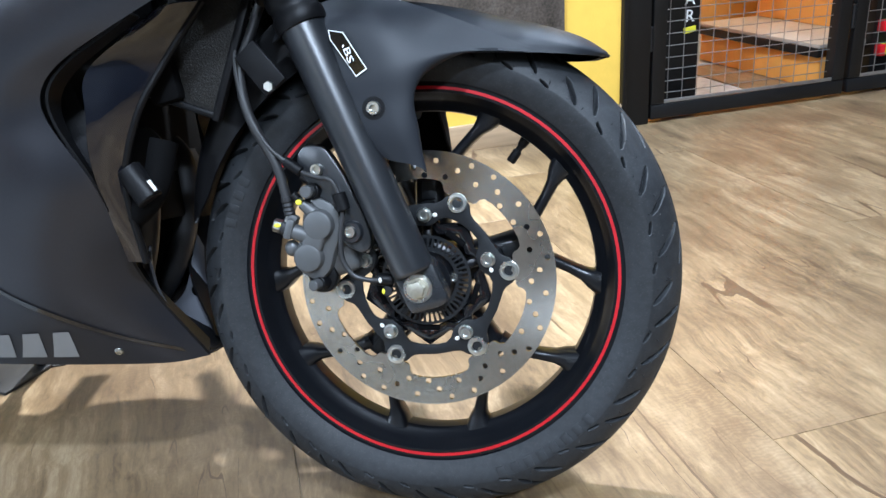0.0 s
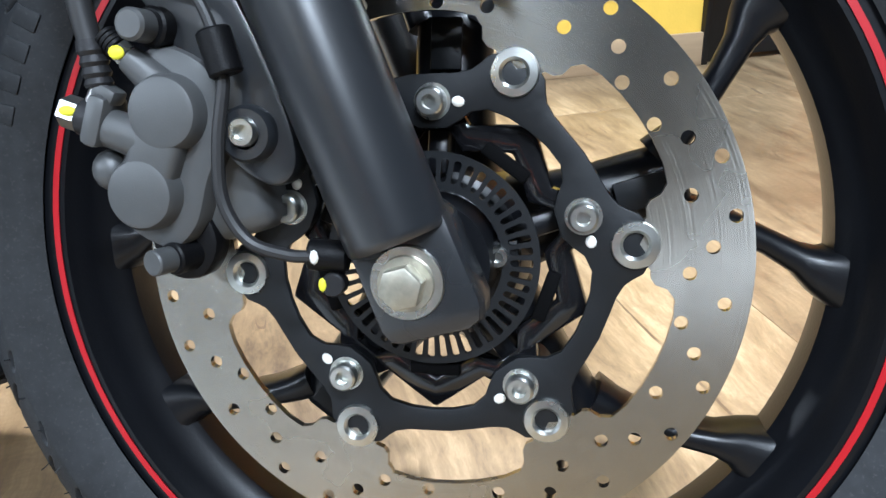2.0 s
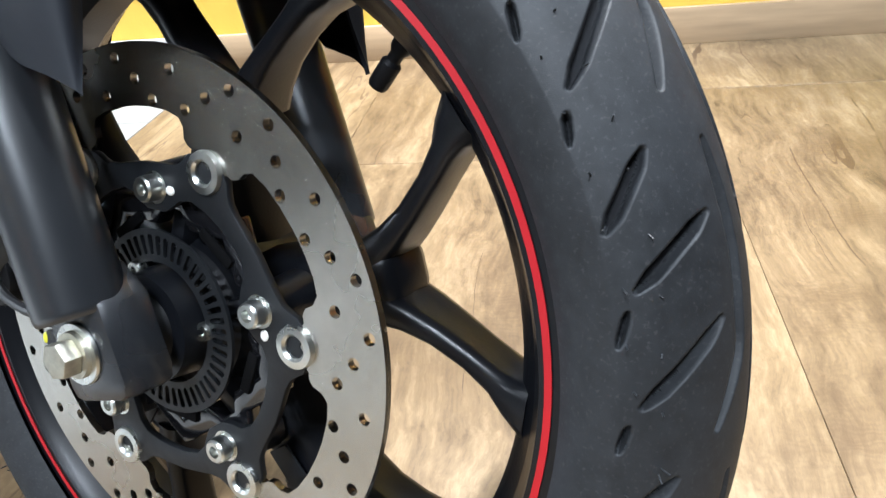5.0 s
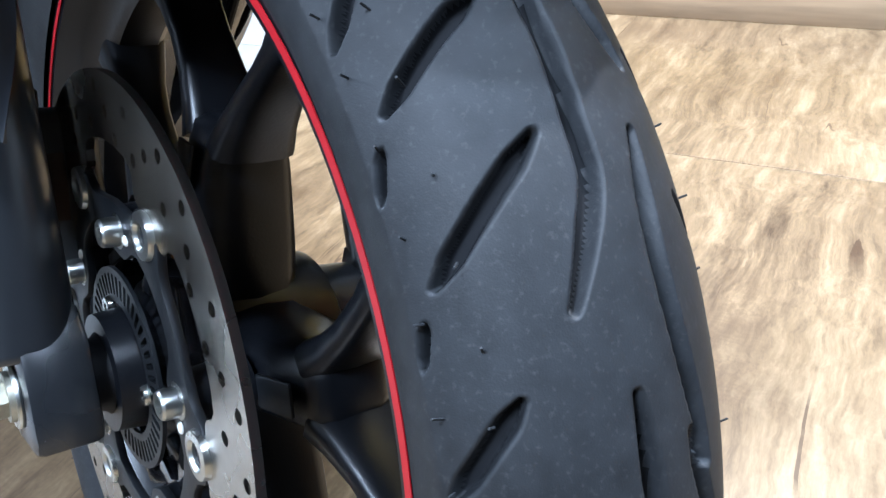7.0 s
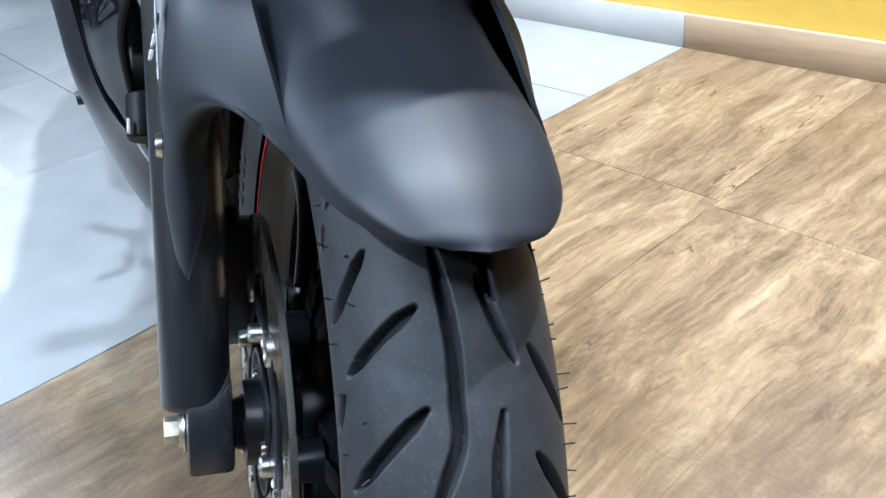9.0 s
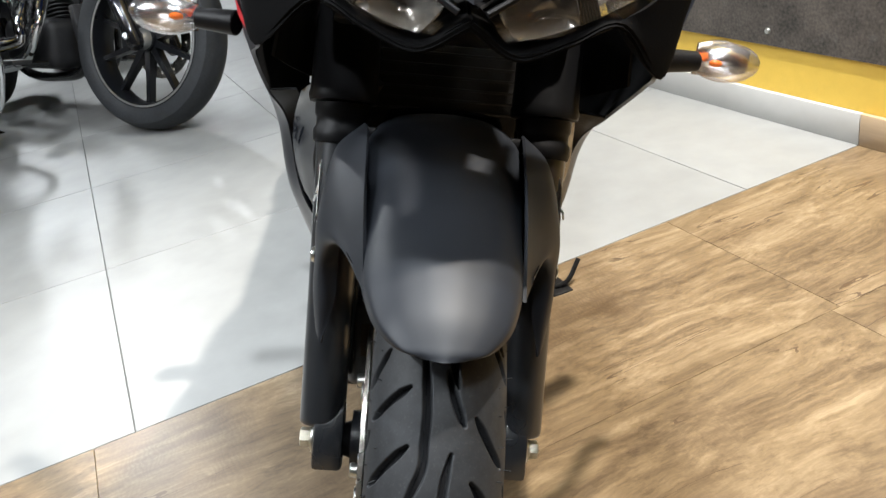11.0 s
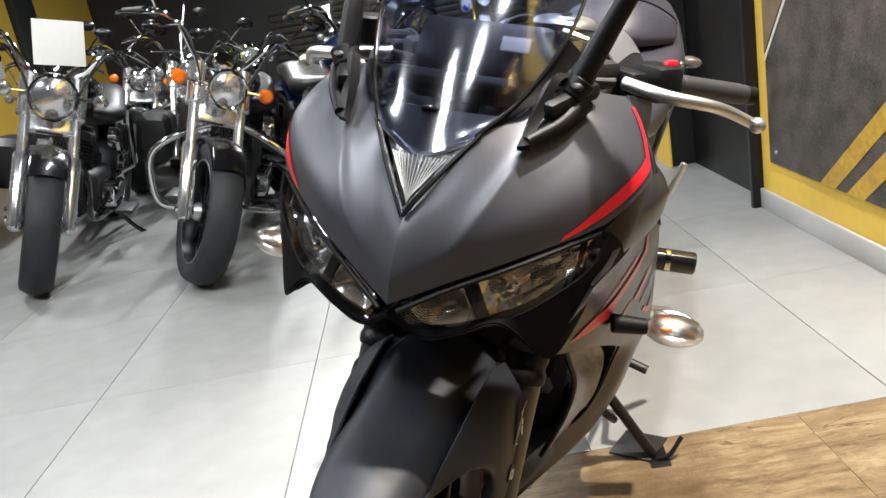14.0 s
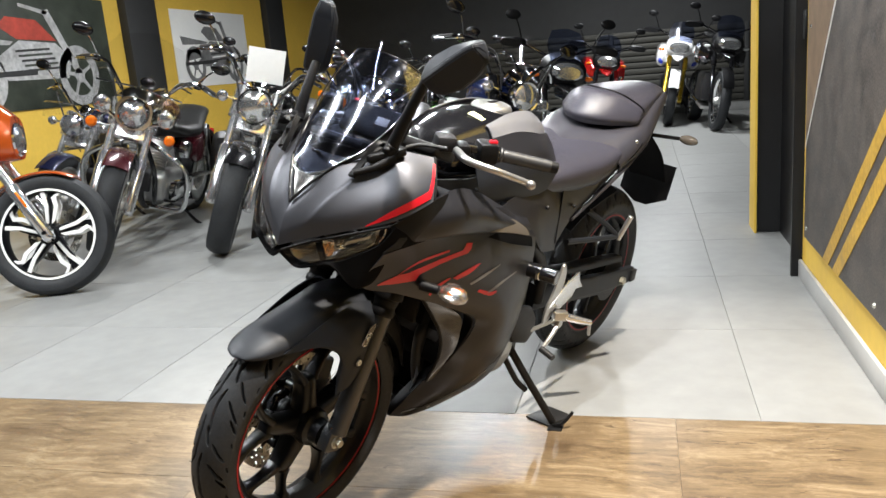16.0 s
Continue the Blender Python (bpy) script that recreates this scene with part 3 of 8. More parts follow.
def mesh_door(x0, x1, label):
    d = thing("mesh_door", label, "door", TR(x0, 1.50, 0), group="cage doors", kind="structure")
    w, h, b = x1 - x0, 2.1, 0.048
    part("bottom_rail", box(w, 0.045, b, TR(w / 2, 0, 0.012 + b / 2), 0.003), BLACK, d)
    part("top_rail", box(w, 0.045, b, TR(w / 2, 0, h), 0.003), BLACK, d)
    part("stile", box(b, 0.045, h - b - 0.06, TR(b / 2, 0, 0.062 + (h - b - 0.06) / 2), 0.003), BLACK, d)
    part("stile", box(b, 0.045, h - b - 0.06, TR(w - b / 2, 0, 0.062 + (h - b - 0.06) / 2), 0.003), BLACK, d)
    part("sill_strip", box(w - 2 * b, 0.004, 0.012, TR(w / 2, -0.018, 0.068), 0.001), WIRE, d, "pale metal edge strip")
    nx, nz = int((w - 2 * b) / 0.052), int((h - 0.1) / 0.038)
    v = rod((0, 0, 0), (0, 0, h - 0.1), 0.0016, 6)
    o = part("wire", v, WIRE, d)
    o.matrix_basis = TR(b + 0.026, 0.006, 0.06)
    for i in range(1, nx):
        again("wire", o, TR(b + 0.026 + i * (w - 2 * b) / nx, 0.006, 0.06), d)
    q = part("cross_wire", rod((0, 0, 0), (w - 2 * b, 0, 0), 0.0016, 6), WIRE, d)
    q.matrix_basis = TR(b, 0.009, 0.09)
    for i in range(1, nz):
        again("cross_wire", q, TR(b, 0.009, 0.09 + i * (h - 0.1) / nz), d)
    part("hinge", rod((-0.006, -0.016, 0.235), (-0.006, -0.016, 0.315), 0.008, 12), BLACK, d)
    return d


mesh_door(1.125, 1.875, "black framed wire mesh door of a store room")
mesh_door(1.895, 2.70, "black framed wire mesh door beside its twin")
slab("wall_cage_east", 2.71, 5.4, 1.475, 1.60, 0, CEIL, DARKWALL, "dark wall", "wall")

shelf = thing("storage_shelf", "orange storage cupboard with a grey shelf board", "shelf")
part("cupboard", box(0.60, 0.78, 0.118, TR(2.18, 2.0, 0.060), 0.003), ORANGE_W, shelf)
part("board", box(0.34, 0.80, 0.014, TR(2.03, 2.0, 0.160), 0.002), SHELF, shelf, "grey shelf board")
part("edge", box(0.02, 0.80, 0.032, TR(1.866, 2.0, 0.136), 0.002), BLACK, shelf, "black shelf edge")
part("upper", box(0.30, 0.78, 1.40, TR(2.31, 2.0, 0.868), 0.004), ORANGE_W, shelf)
sign = thing("signboard", "black upright signboard with white letters", "sign")
part("board", box(0.13, 0.03, 1.3, TR(1.305, 1.62, 0.65), 0.004), BLACK, sign)
words("letter", "A", 0.058, PAPER, sign, TR(1.328, 1.603, 0.372) @ RX(90))
words("letter", "R", 0.058, PAPER, sign, TR(1.330, 1.603, 0.316) @ RX(90))
part("yellow_word", box(0.046, 0.004, 0.020, TR(1.332, 1.603, 0.272) @ RY(-8), 0.001), YMARK, sign, "short yellow word")
stand_rack = thing("spares_rack", "dark rack with small red and yellow boxes", "rack")
part("rack_frame", box(0.20, 0.10, 1.0, TR(2.16, 1.62, 0.5), 0.004), BLACK, stand_rack)
for kz in (0.132, 0.218):
    part("box_red", box(0.022, 0.03, 0.040, TR(2.085, 1.555, kz), 0.002), REDV, stand_rack, "small red box")
    part("box_yellow", box(0.036, 0.03, 0.036, TR(2.116, 1.555, kz + 0.002), 0.002), YMARK, stand_rack, "small yellow box")

# south wall pilasters and posters
for px in (-6.45, -9.85, -3.1):
    slab("pilaster", px - 0.28, px + 0.28, -4.6, -4.50, 0, CEIL, DARKWALL, "dark pilaster on the yellow wall", "pilaster", bevel=0.005)


def bike_poster(x, z, w, h, ground, ink, tank, label):
    """A printed motorcycle: wheels, engine, tank and seat as flat shapes."""
    p = thing("poster", label, "poster")
    dark = DARKWALL
    y = -4.598
    part("sheet", box(w, 0.012, h, TR(x, y + 0.008, z), 0.002), ground, p)
    f = lambda pts, m, n: part(n, plate([(x + a * w, z + b * h) for a, b in pts], 0.0015, m=TR(0, y + 0.0155, 0)), m, p)
    for cx in (-0.27, 0.27):
        rr = 0.125 * w
        o = plate(circle(x + cx * w, z - 0.22 * h, rr, 28), 0.0015, [circle(x + cx * w, z - 0.22 * h, rr * 0.68, 28)], TR(0, y + 0.0155, 0))
        part("printed_wheel", o, ink, p)
        part("printed_hub", plate(circle(x + cx * w, z - 0.22 * h, rr * 0.25, 16), 0.0015, m=TR(0, y + 0.0155, 0)), ink, p)
    for cx in (-0.27, 0.27):
        for k in range(5):
            a = math.radians(72 * k + 10)
            c, s2 = math.cos(a), math.sin(a)
            rr = 0.125 * w
            wx, wz = x + cx * w, z - 0.22 * h
            part("printed_spoke", plate([(wx + rr * (q * c - e * s2), wz + rr * (q * s2 + e * c)) for q, e in ((0.2, -0.07), (0.72, -0.05), (0.72, 0.05), (0.2, 0.07))], 0.0015, m=TR(0, y + 0.0152, 0)), ink, p)
    f([(-0.20, -0.24), (0.14, -0.24), (0.18, -0.05), (0.05, 0.10), (-0.15, 0.08), (-0.24, -0.06)], ink, "printed_engine")
    for q in range(5):
        f([(-0.16 + 0.012 * q, -0.15 + 0.042 * q), (0.03 + 0.012 * q, -0.17 + 0.042 * q), (0.03 + 0.012 * q, -0.150 + 0.042 * q), (-0.16 + 0.012 * q, -0.130 + 0.042 * q)], ground if q % 2 else dark, "printed_fin").location.y += 0.002
    f([(-0.02, -0.20), (0.40, -0.22), (0.40, -0.18), (-0.02, -0.15)], dark, "printed_exhaust").location.y += 0.003
    f([(-0.16, 0.10), (0.06, 0.11), (0.15, 0.22), (0.10, 0.30), (-0.06, 0.28)], tank, "printed_tank")
    f([(0.08, 0.09), (0.42, 0.16), (0.40, 0.05), (0.10, 0.06)], ink, "printed_seat")
    f([(-0.29, -0.20), (-0.25, -0.20), (-0.10, 0.36), (-0.14, 0.38)], ink, "printed_fork")
    f([(-0.14, 0.36), (0.02, 0.42), (0.02, 0.39), (-0.12, 0.33)], ink, "printed_bar")
    f([(0.18, 0.02), (0.36, -0.02), (0.37, -0.16), (0.19, -0.12)], ink, "printed_case")
    return p


GREYP = mat("printed_grey", (0.16, 0.16, 0.16), 0.5, var=0.4, scale=30)
SILVP = mat("printed_silver", (0.38, 0.38, 0.38), 0.5, var=0.5, scale=25)
GREENP = mat("printed_dark_green", (0.035, 0.042, 0.032), 0.45, var=0.6, scale=8)
REDP = mat("printed_red", (0.42, 0.05, 0.03), 0.5, var=0.3, scale=20)
bike_poster(-8.05, 1.50, 1.85, 0.92, PAPER, GREYP, GREYP, "white poster of a grey touring motorcycle on a yellow wall")
bike_poster(-4.75, 1.47, 2.30, 1.02, GREENP, SILVP, REDP, "dark poster of a red and silver motorcycle on a yellow wall")

# slatted dark shutter on the back wall
shutter = thing("roller_shutter", "dark slatted roller shutter on the back wall", "shutter", kind="structure")
sl = part("slat", box(0.03, 5.6, 0.085, None, 0.008), mat("dark_shutter", (0.060, 0.058, 0.050), 0.5, metal=0.4, var=0.15), shutter)
sl.matrix_basis = TR(-12.27, 0.9, 0.1)
for i in range(1, 13):
    again("slat", sl, TR(-12.27, 0.9, 0.1 + i * 0.1), shutter)
for ry in (-1.2, 0.3, 1.4, 2.4):
    part("guide_post", box(0.06, 0.07, 1.35, TR(-12.22, ry, 0.68), 0.005), DARKWALL, shutter)
part("low_kerb", box(0.3, 6.0, 0.12, TR(-12.1, 0.9, 0.06), 0.01), TILE, shutter, "pale low kerb")

# ---- the sports motorcycle: front wheel, brake, fork ----
BIKE = TR(0.0024, 0.0013, 0.285) @ RZ(-24.025) @ RX(-14.9) @ TR(0, 0, -0.293)
bike = thing("sport_motorcycle", "matte grey and black sport motorcycle with red accents on its stand", "motorcycle", BIKE)

GROOVES = [  # (degrees, mm across the tread) of one repeat
    [(0, -23), (-2.0, -37), (-4.6, -48)], [(-8.4, -23), (-11.5, -38), (-14.8, -48.5)], [(-21.6, -39), (-24.5, -46.5), (-27.0, -51.0)],
    [(5.3, -12.7), (-3, -10), (-8, -11), (-11.2, -11.6), (-14.1, -17.2), (-17.6, -24.7)],
    [(-6.4, -50.2), (-9.3, -52)], [(-16.7, -50.8), (-19.2, -52)],
    [(2.4, 5), (-1.5, 10), (-5.2, 17.5)], [(-9.2, 8.5), (-13, 4.8), (-16.7, 3.7), (-22, 6.5), (-27.5, 12.2)],
    [(-4, 26), (-8, 38), (-11, 47)], [(-13, 24), (-17, 38), (-20.5, 48)], [(-20, 40), (-25, 50.5)],
    [(-2, 50.3), (-5, 52)], [(-14, 50.5), (-17, 52)]]


def tread_tyre(name, rmaj, rmin, bead, repeats, phase, parent, loc, detail=220, across=212):
    """A tyre with real grooves cut into its crown."""
    total = math.radians(360)
    per = total / repeats
    nphi = across
    q = np.linspace(-1, 1, nphi + 1)
    phi = np.sign(q) * (1.30 * np.minimum(np.abs(q), 0.93) / 0.93 + 0.65 * np.clip((np.abs(q) - 0.93) / 0.07, 0, 1))
    th = np.arange(detail) * per / detail
    T, P = np.meshgrid(th, phi, indexing="ij")
    R = rmaj + rmin
    u, v = T * R, P * rmin
    depth = np.zeros_like(T)
    for line in GROOVES:
        pts = [(math.radians(a) * R, rmin * math.asin(max(-0.999, min(0.999, y / 55.0)))) for a, y in line]
        if detail > 100 and len(pts) > 2:
            pts = [(q.x, q.y) for q in spline([(*q, 0) for q in pts], 4)]
        best = np.full_like(T, 9.0)
        length = sum(math.dist(p, q) for p, q in zip(pts, pts[1:]))
        run = 0
        taper = np.zeros_like(T)
        for p, q in zip(pts, pts[1:]):
            d = np.array(q) - np.array(p)
            l = np.hypot(*d)
            for shift in (-per * R, 0, per * R, 2 * per * R):
                w = ((u - shift - p[0]) * d[0] + (v - p[1]) * d[1]) / l ** 2
                w = np.clip(w, 0, 1)
                dist = np.hypot(u - shift - p[0] - w * d[0], v - p[1] - w * d[1])
                s = (run + w * l) / length
                near = dist < best
                best = np.where(near, dist, best)
                taper = np.where(near, s, taper)
            run += l
        half = 0.0030 * (0.30 + 0.65 * np.clip(4 * taper * (1 - taper) * 1.6, 0, 1)) * (0.42 if length < 0.02 else 1)
        cut = np.clip((half - best) / 0.0021 + 0.5, 0, 1)
        depth = np.maximum(depth, cut * cut * (3 - 2 * cut) * 0.0064)
    depth = np.tile(depth, (repeats, 1))
    TT = np.arange(detail * repeats) * per / detail + phase
    rr = np.where(np.abs(phi) > 1.25, rmin - 0.0, rmin)
    rad = (rr[None, :] - depth)
    radial = rmaj + rad * np.cos(phi)[None, :]
    y = rad * np.sin(phi)[None, :]
    inner = np.abs(phi) > 1.25
    k = np.clip((np.abs(phi) - 1.25) / 0.7, 0, 1)
    radial = np.where(inner[None, :], radial * (1 - k) + (radial - (radial.min() - bead)) * k, radial)
    y = np.where(inner[None, :], y * (1 - 0.18 * k), y)
    rib = (np.abs(np.abs(phi) - 1.38) < 0.03) * 0.0007
    y = y + np.sign(phi)[None, :] * rib[None, :]
    x3 = radial * np.cos(TT)[:, None]
    z3 = radial * np.sin(TT)[:, None]
    n, mm = x3.shape
    co = np.stack([x3, np.broadcast_to(y, x3.shape), z3], -1).reshape(-1, 3)
    i = np.arange(n)[:, None]
    j = np.arange(mm - 1)[None, :]
    a, b = i * mm + j, ((i + 1) % n) * mm + j
    faces = np.stack([a, a + 1, b + 1, b], -1).reshape(-1, 4)
    me = bpy.data.meshes.new(name)
    me.from_pydata(co.tolist(), [], faces.tolist())
    me.materials.append(RUBBER), me.materials.append(RUBBER_SHADE)
    # groove floors take the darkened rubber: shade put into the colour
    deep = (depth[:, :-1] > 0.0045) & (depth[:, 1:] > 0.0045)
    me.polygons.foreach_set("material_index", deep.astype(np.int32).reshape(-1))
    me.shade_smooth()
    ob = new(name, me)
    ob.parent, ob.location = parent, loc
    return ob


def make_wheel(parent, loc, width, name, detail):
    """Ten-spoke cast rim: five forked arms on a hub. Returns the wheel's base part."""
    hub = part(name, lathe([(0.011, -0.072), (0.030, -0.072), (0.032, -0.050), (0.042, -0.044), (0.046, -0.034), (0.046, 0.034), (0.042, 0.044), (0.032, 0.05), (0.030, 0.074), (0.011, 0.074)], 48), RIM, parent)
    hub.location = loc
    w = width / 2
    prof = [(0.2275, -w + 0.004), (0.2275, -w), (0.2150, -w), (0.2125, -w + 0.005), (0.2075, -w + 0.012), (0.2055, -w * 0.55), (0.1985, -w * 0.42), (0.1945, -w * 0.30), (0.1935, 0)]
    prof = prof + [(r, -y) for r, y in prof[-2::-1]] + [(0.222, w - 0.006), (0.212, w * 0.6), (0.204, 0), (0.212, -w * 0.6), (0.222, -w + 0.006)]
    part("rim", lathe(prof, 120, closed=True), RIM, hub, "black cast rim")
    for s in (-1, 1):
        tape = lathe([(0.2180, s * (w + 0.0004)), (0.2180, s * (w + 0.0009)), (0.2215, s * (w + 0.0009)), (0.2215, s * (w + 0.0004))], 120)
        part("rim_tape", tape, REDTAPE, hub, "red rim tape")
    # one forked arm along +z
    def section(c, t, wd, dp):
        t = Vector((t[0], 0, t[1])).normalized()
        sd = Vector((t.z, 0, -t.x))
        k = []
        for q in range(14):
            a = 2 * math.pi * q / 14
            cy, cs = math.cos(a), math.sin(a)
            k.append(Vector((c[0], 0, c[1])) + sd * wd * math.copysign(abs(cy) ** 0.6, cy) + Vector((0, dp * math.copysign(abs(cs) ** 0.6, cs), 0)))
        return k
    bm = loft([section((0, 0.036), (0, 1), 0.026, 0.028), section((0, 0.060), (0, 1), 0.0215, 0.029), section((0, 0.085), (0, 1), 0.0195, 0.027), section((0, 0.105), (0, 1), 0.0195, 0.0245), section((0, 0.117), (0, 1), 0.0190, 0.0215), section((0, 0.124), (0, 1), 0.0185, 0.0195), section((0, 0.1275), (0, 1), 0.0165, 0.0120)])
    for s in (-1, 1):
        e = math.radians(18) * s
        P = lambda r, a: (r * math.sin(math.radians(a) * s), r * math.cos(math.radians(a) * s))
        rings = [section(P(0.116, 7.0), (s * 0.5, 1), 0.0105, 0.022), section(P(0.130, 9.4), (s * 0.75, 1), 0.0085, 0.0195), section(P(0.146, 12.4), (s * 0.85, 1), 0.0070, 0.0170),
                 section(P(0.164, 15.9), (s * 0.9, 1), 0.0066, 0.0155), section(P(0.179, 18.6), (s * 0.85, 1), 0.0078, 0.0158), section(P(0.188, 20.2), (s * 0.7, 1), 0.0115, 0.0172), section(P(0.200, 21.2), (s * 0.4, 1), 0.0185, 0.0195)]
        loft(rings, bm)
    arm = part("spoke", bm, RIM, hub, angle=60)
    for k in range(5):
        if k:
            again("spoke", arm, RY(72 * k), hub)
        part("spoke_pocket", box(0.016, 0.002, 0.026, RY(72 * k) @ TR(0, -0.0282, 0.104) @ RX(-7), 0.0009), CARRIER, hub, "recessed casting pocket")
    return hub


front = make_wheel(bike, (0, 0, 0.293), 0.078, "front_wheel", 110)
ft = tread_tyre("tyre", 0.238, 0.055, 0.2262, 13, math.radians(48.3), front, (0, 0, 0))
ft["label"] = "front tyre with curved tread grooves"
rng = random.Random(5)
bm = bmesh.new()
for i in range(290):
    s, ring = (-1, 1)[i % 2], (0.93, 1.17)[(i // 2) % 2]
    a = 2 * math.pi * (i // 4) / 72 + rng.uniform(-0.01, 0.01) + 0.03 * (ring > 1)
    ph = s * ring + rng.uniform(-0.02, 0.02)
    d = Vector((math.cos(ph) * math.cos(a), math.sin(ph), math.cos(ph) * math.sin(a)))
    c = Vector((0.238 * math.cos(a), 0, 0.238 * math.sin(a)))
    rod(c + d * 0.0545, c + d * (0.0545 + rng.uniform(0.002, 0.0065)) + Vector((rng.uniform(-1, 1), 0, rng.uniform(-1, 1))) * 0.002, 0.0004, 5, bm=bm)
vs = part("vent_hair", bm, RUBBER, front, "fine rubber vent hairs")
vs["kind"] = "stuff"
for first, count in ((-70.5, 8), (152.0, 4)):
    for k in range(count):
        q = RY(-(first + 4.1 * k)) @ TR(0.2475, -0.0515, 0) @ RZ(-8)
        part("sidewall_mark", box(0.013, 0.0018, 0.0105, q, 0.0006), RUBBER, front, "raised rubber moulding bar")
# valve
va = RY(90 - 54.5)
part("valve", lathe([(0, 0), (0.0048, 0), (0.0056, 0.002), (0.0056, 0.015), (0.0038, 0.017), (0.0038, 0.021), (0.0056, 0.024), (0.0068, 0.038), (0, 0.040)], 16, va @ TR(0, 0.004, 0.1615) @ RX(90)), PLASTIC, front, "black rubber valve with cap")

# brake disc
DY = -0.0577
PAT = (141.3, 124.0, 141.5, 130.7, 120.7, 137.7, 120.8, 131.0)
outline = []
for k in range(6):
    c = 66.8 - 60 * k
    for a, r in ((30, 117.0), (24, 117.0), (18, 116.8), (13.5, 115.5), (11.5, 111.5), (10.8, 106), (9.2, 103.5), (6.8, 103.0), (5.8, 100), (5.6, 97), (3.5, 93.5), (0, 92.5),
                 (-3.5, 93.5), (-5.6, 97), (-5.8, 100), (-6.8, 103.0), (-9.2, 103.5), (-10.8, 106), (-11.5, 111.5), (-13.5, 115.5), (-18, 116.8), (-24, 117.0)):
        q = math.radians(c + a)
        outline.append((r / 1000 * math.cos(q), r / 1000 * math.sin(q)))
holes = [outline]
for i in range(64):
    r, q = PAT[i % 8] / 1000, math.radians(22 - 5.625 * i)
    holes.append(circle(r * math.cos(q), r * math.sin(q), 0.0033, 14))
disc = part("brake_disc", plate(circle(0, 0, 0.149, 160), 0.0042, holes, TR(0, DY, 0)), DISC, front, "drilled ground steel brake disc", angle=30)
spin = disc.data.materials[0].node_tree
# brushed rings round the axle
nt = spin
b = nt.nodes["Principled BSDF"]
tc, sx, cx, nz, bp = (nt.nodes.new(k) for k in ("ShaderNodeTexCoord", "ShaderNodeSeparateXYZ", "ShaderNodeCombineXYZ", "ShaderNodeTexNoise", "ShaderNodeBump"))
ln = nt.nodes.new("ShaderNodeVectorMath")
ln.operation = "LENGTH"
nt.links.new(tc.outputs["Object"], ln.inputs[0]), nt.links.new(ln.outputs["Value"], cx.inputs[0]), nt.links.new(cx.outputs[0], nz.inputs[0])
nz.inputs["Scale"].default_value, nz.inputs["Detail"].default_value = 900, 4
tn = nt.nodes.new("ShaderNodeTangent")
tn.direction_type, tn.axis = "RADIAL", "Y"
nt.links.new(tn.outputs[0], b.inputs["Tangent"])
b.inputs["Anisotropic"].default_value = 0.85
bp.inputs["Strength"].default_value, bp.inputs["Distance"].default_value = 0.20, 0.0005
nt.links.new(nz.outputs[0], bp.inputs["Height"]), nt.links.new(bp.outputs[0], b.inputs["Normal"])

# black carrier: a ring with six lobes, bolted at five places
ring = []
for k in range(6):
    c = 66.8 - 60 * k
    for a, r in ((30, 88.5), (22, 88.5), (16, 89.5), (12, 92.0), (10, 95.5), (8.2, 100), (5, 103), (2, 100.5), (0, 98.5), (-2, 100.5), (-5, 103), (-8.2, 100), (-10, 95.5), (-12, 92.0), (-16, 89.5), (-22, 88.5)):
        q = math.radians(c + a)
        ring.append((r / 1000 * math.cos(q), r / 1000 * math.sin(q)))
inside = []
for k in range(5):
    c = 90.3 - 72 * k
    for a, r in ((36, 77.0), (28, 77.0), (20, 76.5), (14.5, 73), (11, 68), (6, 63.5), (0, 63), (-6, 63.5), (-11, 68), (-14.5, 73), (-20, 76.5), (-28, 77.0)):
        q = math.radians(c + a)
        inside.append((r / 1000 * math.cos(q), r / 1000 * math.sin(q)))
part("disc_carrier", plate(ring, 0.0045, [inside], TR(0, DY - 0.0006, 0), bevel=0.0007), CARRIER, front, "black disc carrier")
button = part("disc_button", lathe([(0.0058, 0.003), (0.0058, -0.0042), (0.0072, -0.0056), (0.0108, -0.0052), (0.0114, -0.0032), (0.0114, 0.003)], 28, closed=True), ZINC, front, "silver floating disc button")
bolt = part("disc_bolt", lathe([(0, -0.004), (0.0032, -0.004), (0.0034, -0.0085), (0.0058, -0.0085), (0.0068, -0.0074), (0.0072, -0.004), (0.0072, 0.0), (0.0088, 0.0), (0.0088, 0.004), (0, 0.004)], 24), ZINC, front, "silver socket head bolt")
dab = part("paint_dab", ball((0, 0, 0), 0.0026, 10, (1, 0.5, 1.2)), WMARK, front, "dab of white paint")
for k in range(6):
    m = RY(-(66.8 - 60 * k)) @ TR(0.0965, DY, 0)
    if k:
        again("disc_button", button, m, front)
    else:
        button.matrix_basis = m
for k in range(5):
    m = RY(-(90.3 - 72 * k)) @ TR(0.0755, DY - 0.003, 0)
    n = RY(-(90.3 - 72 * k - 9.3)) @ TR(0.0765, DY - 0.0032, 0)
    if k:
        again("disc_bolt", bolt, m, front), again("paint_dab", dab, n, front)
    else:
        bolt.matrix_basis, dab.matrix_basis = m, n
for k in range(5):
    part("disc_boss", lathe([(0, 0), (0.0125, 0), (0.0145, 0.026), (0, 0.026)], 20, RY(-(90.3 - 72 * k)) @ TR(0.0755, DY + 0.002, 0)), RIM, front)

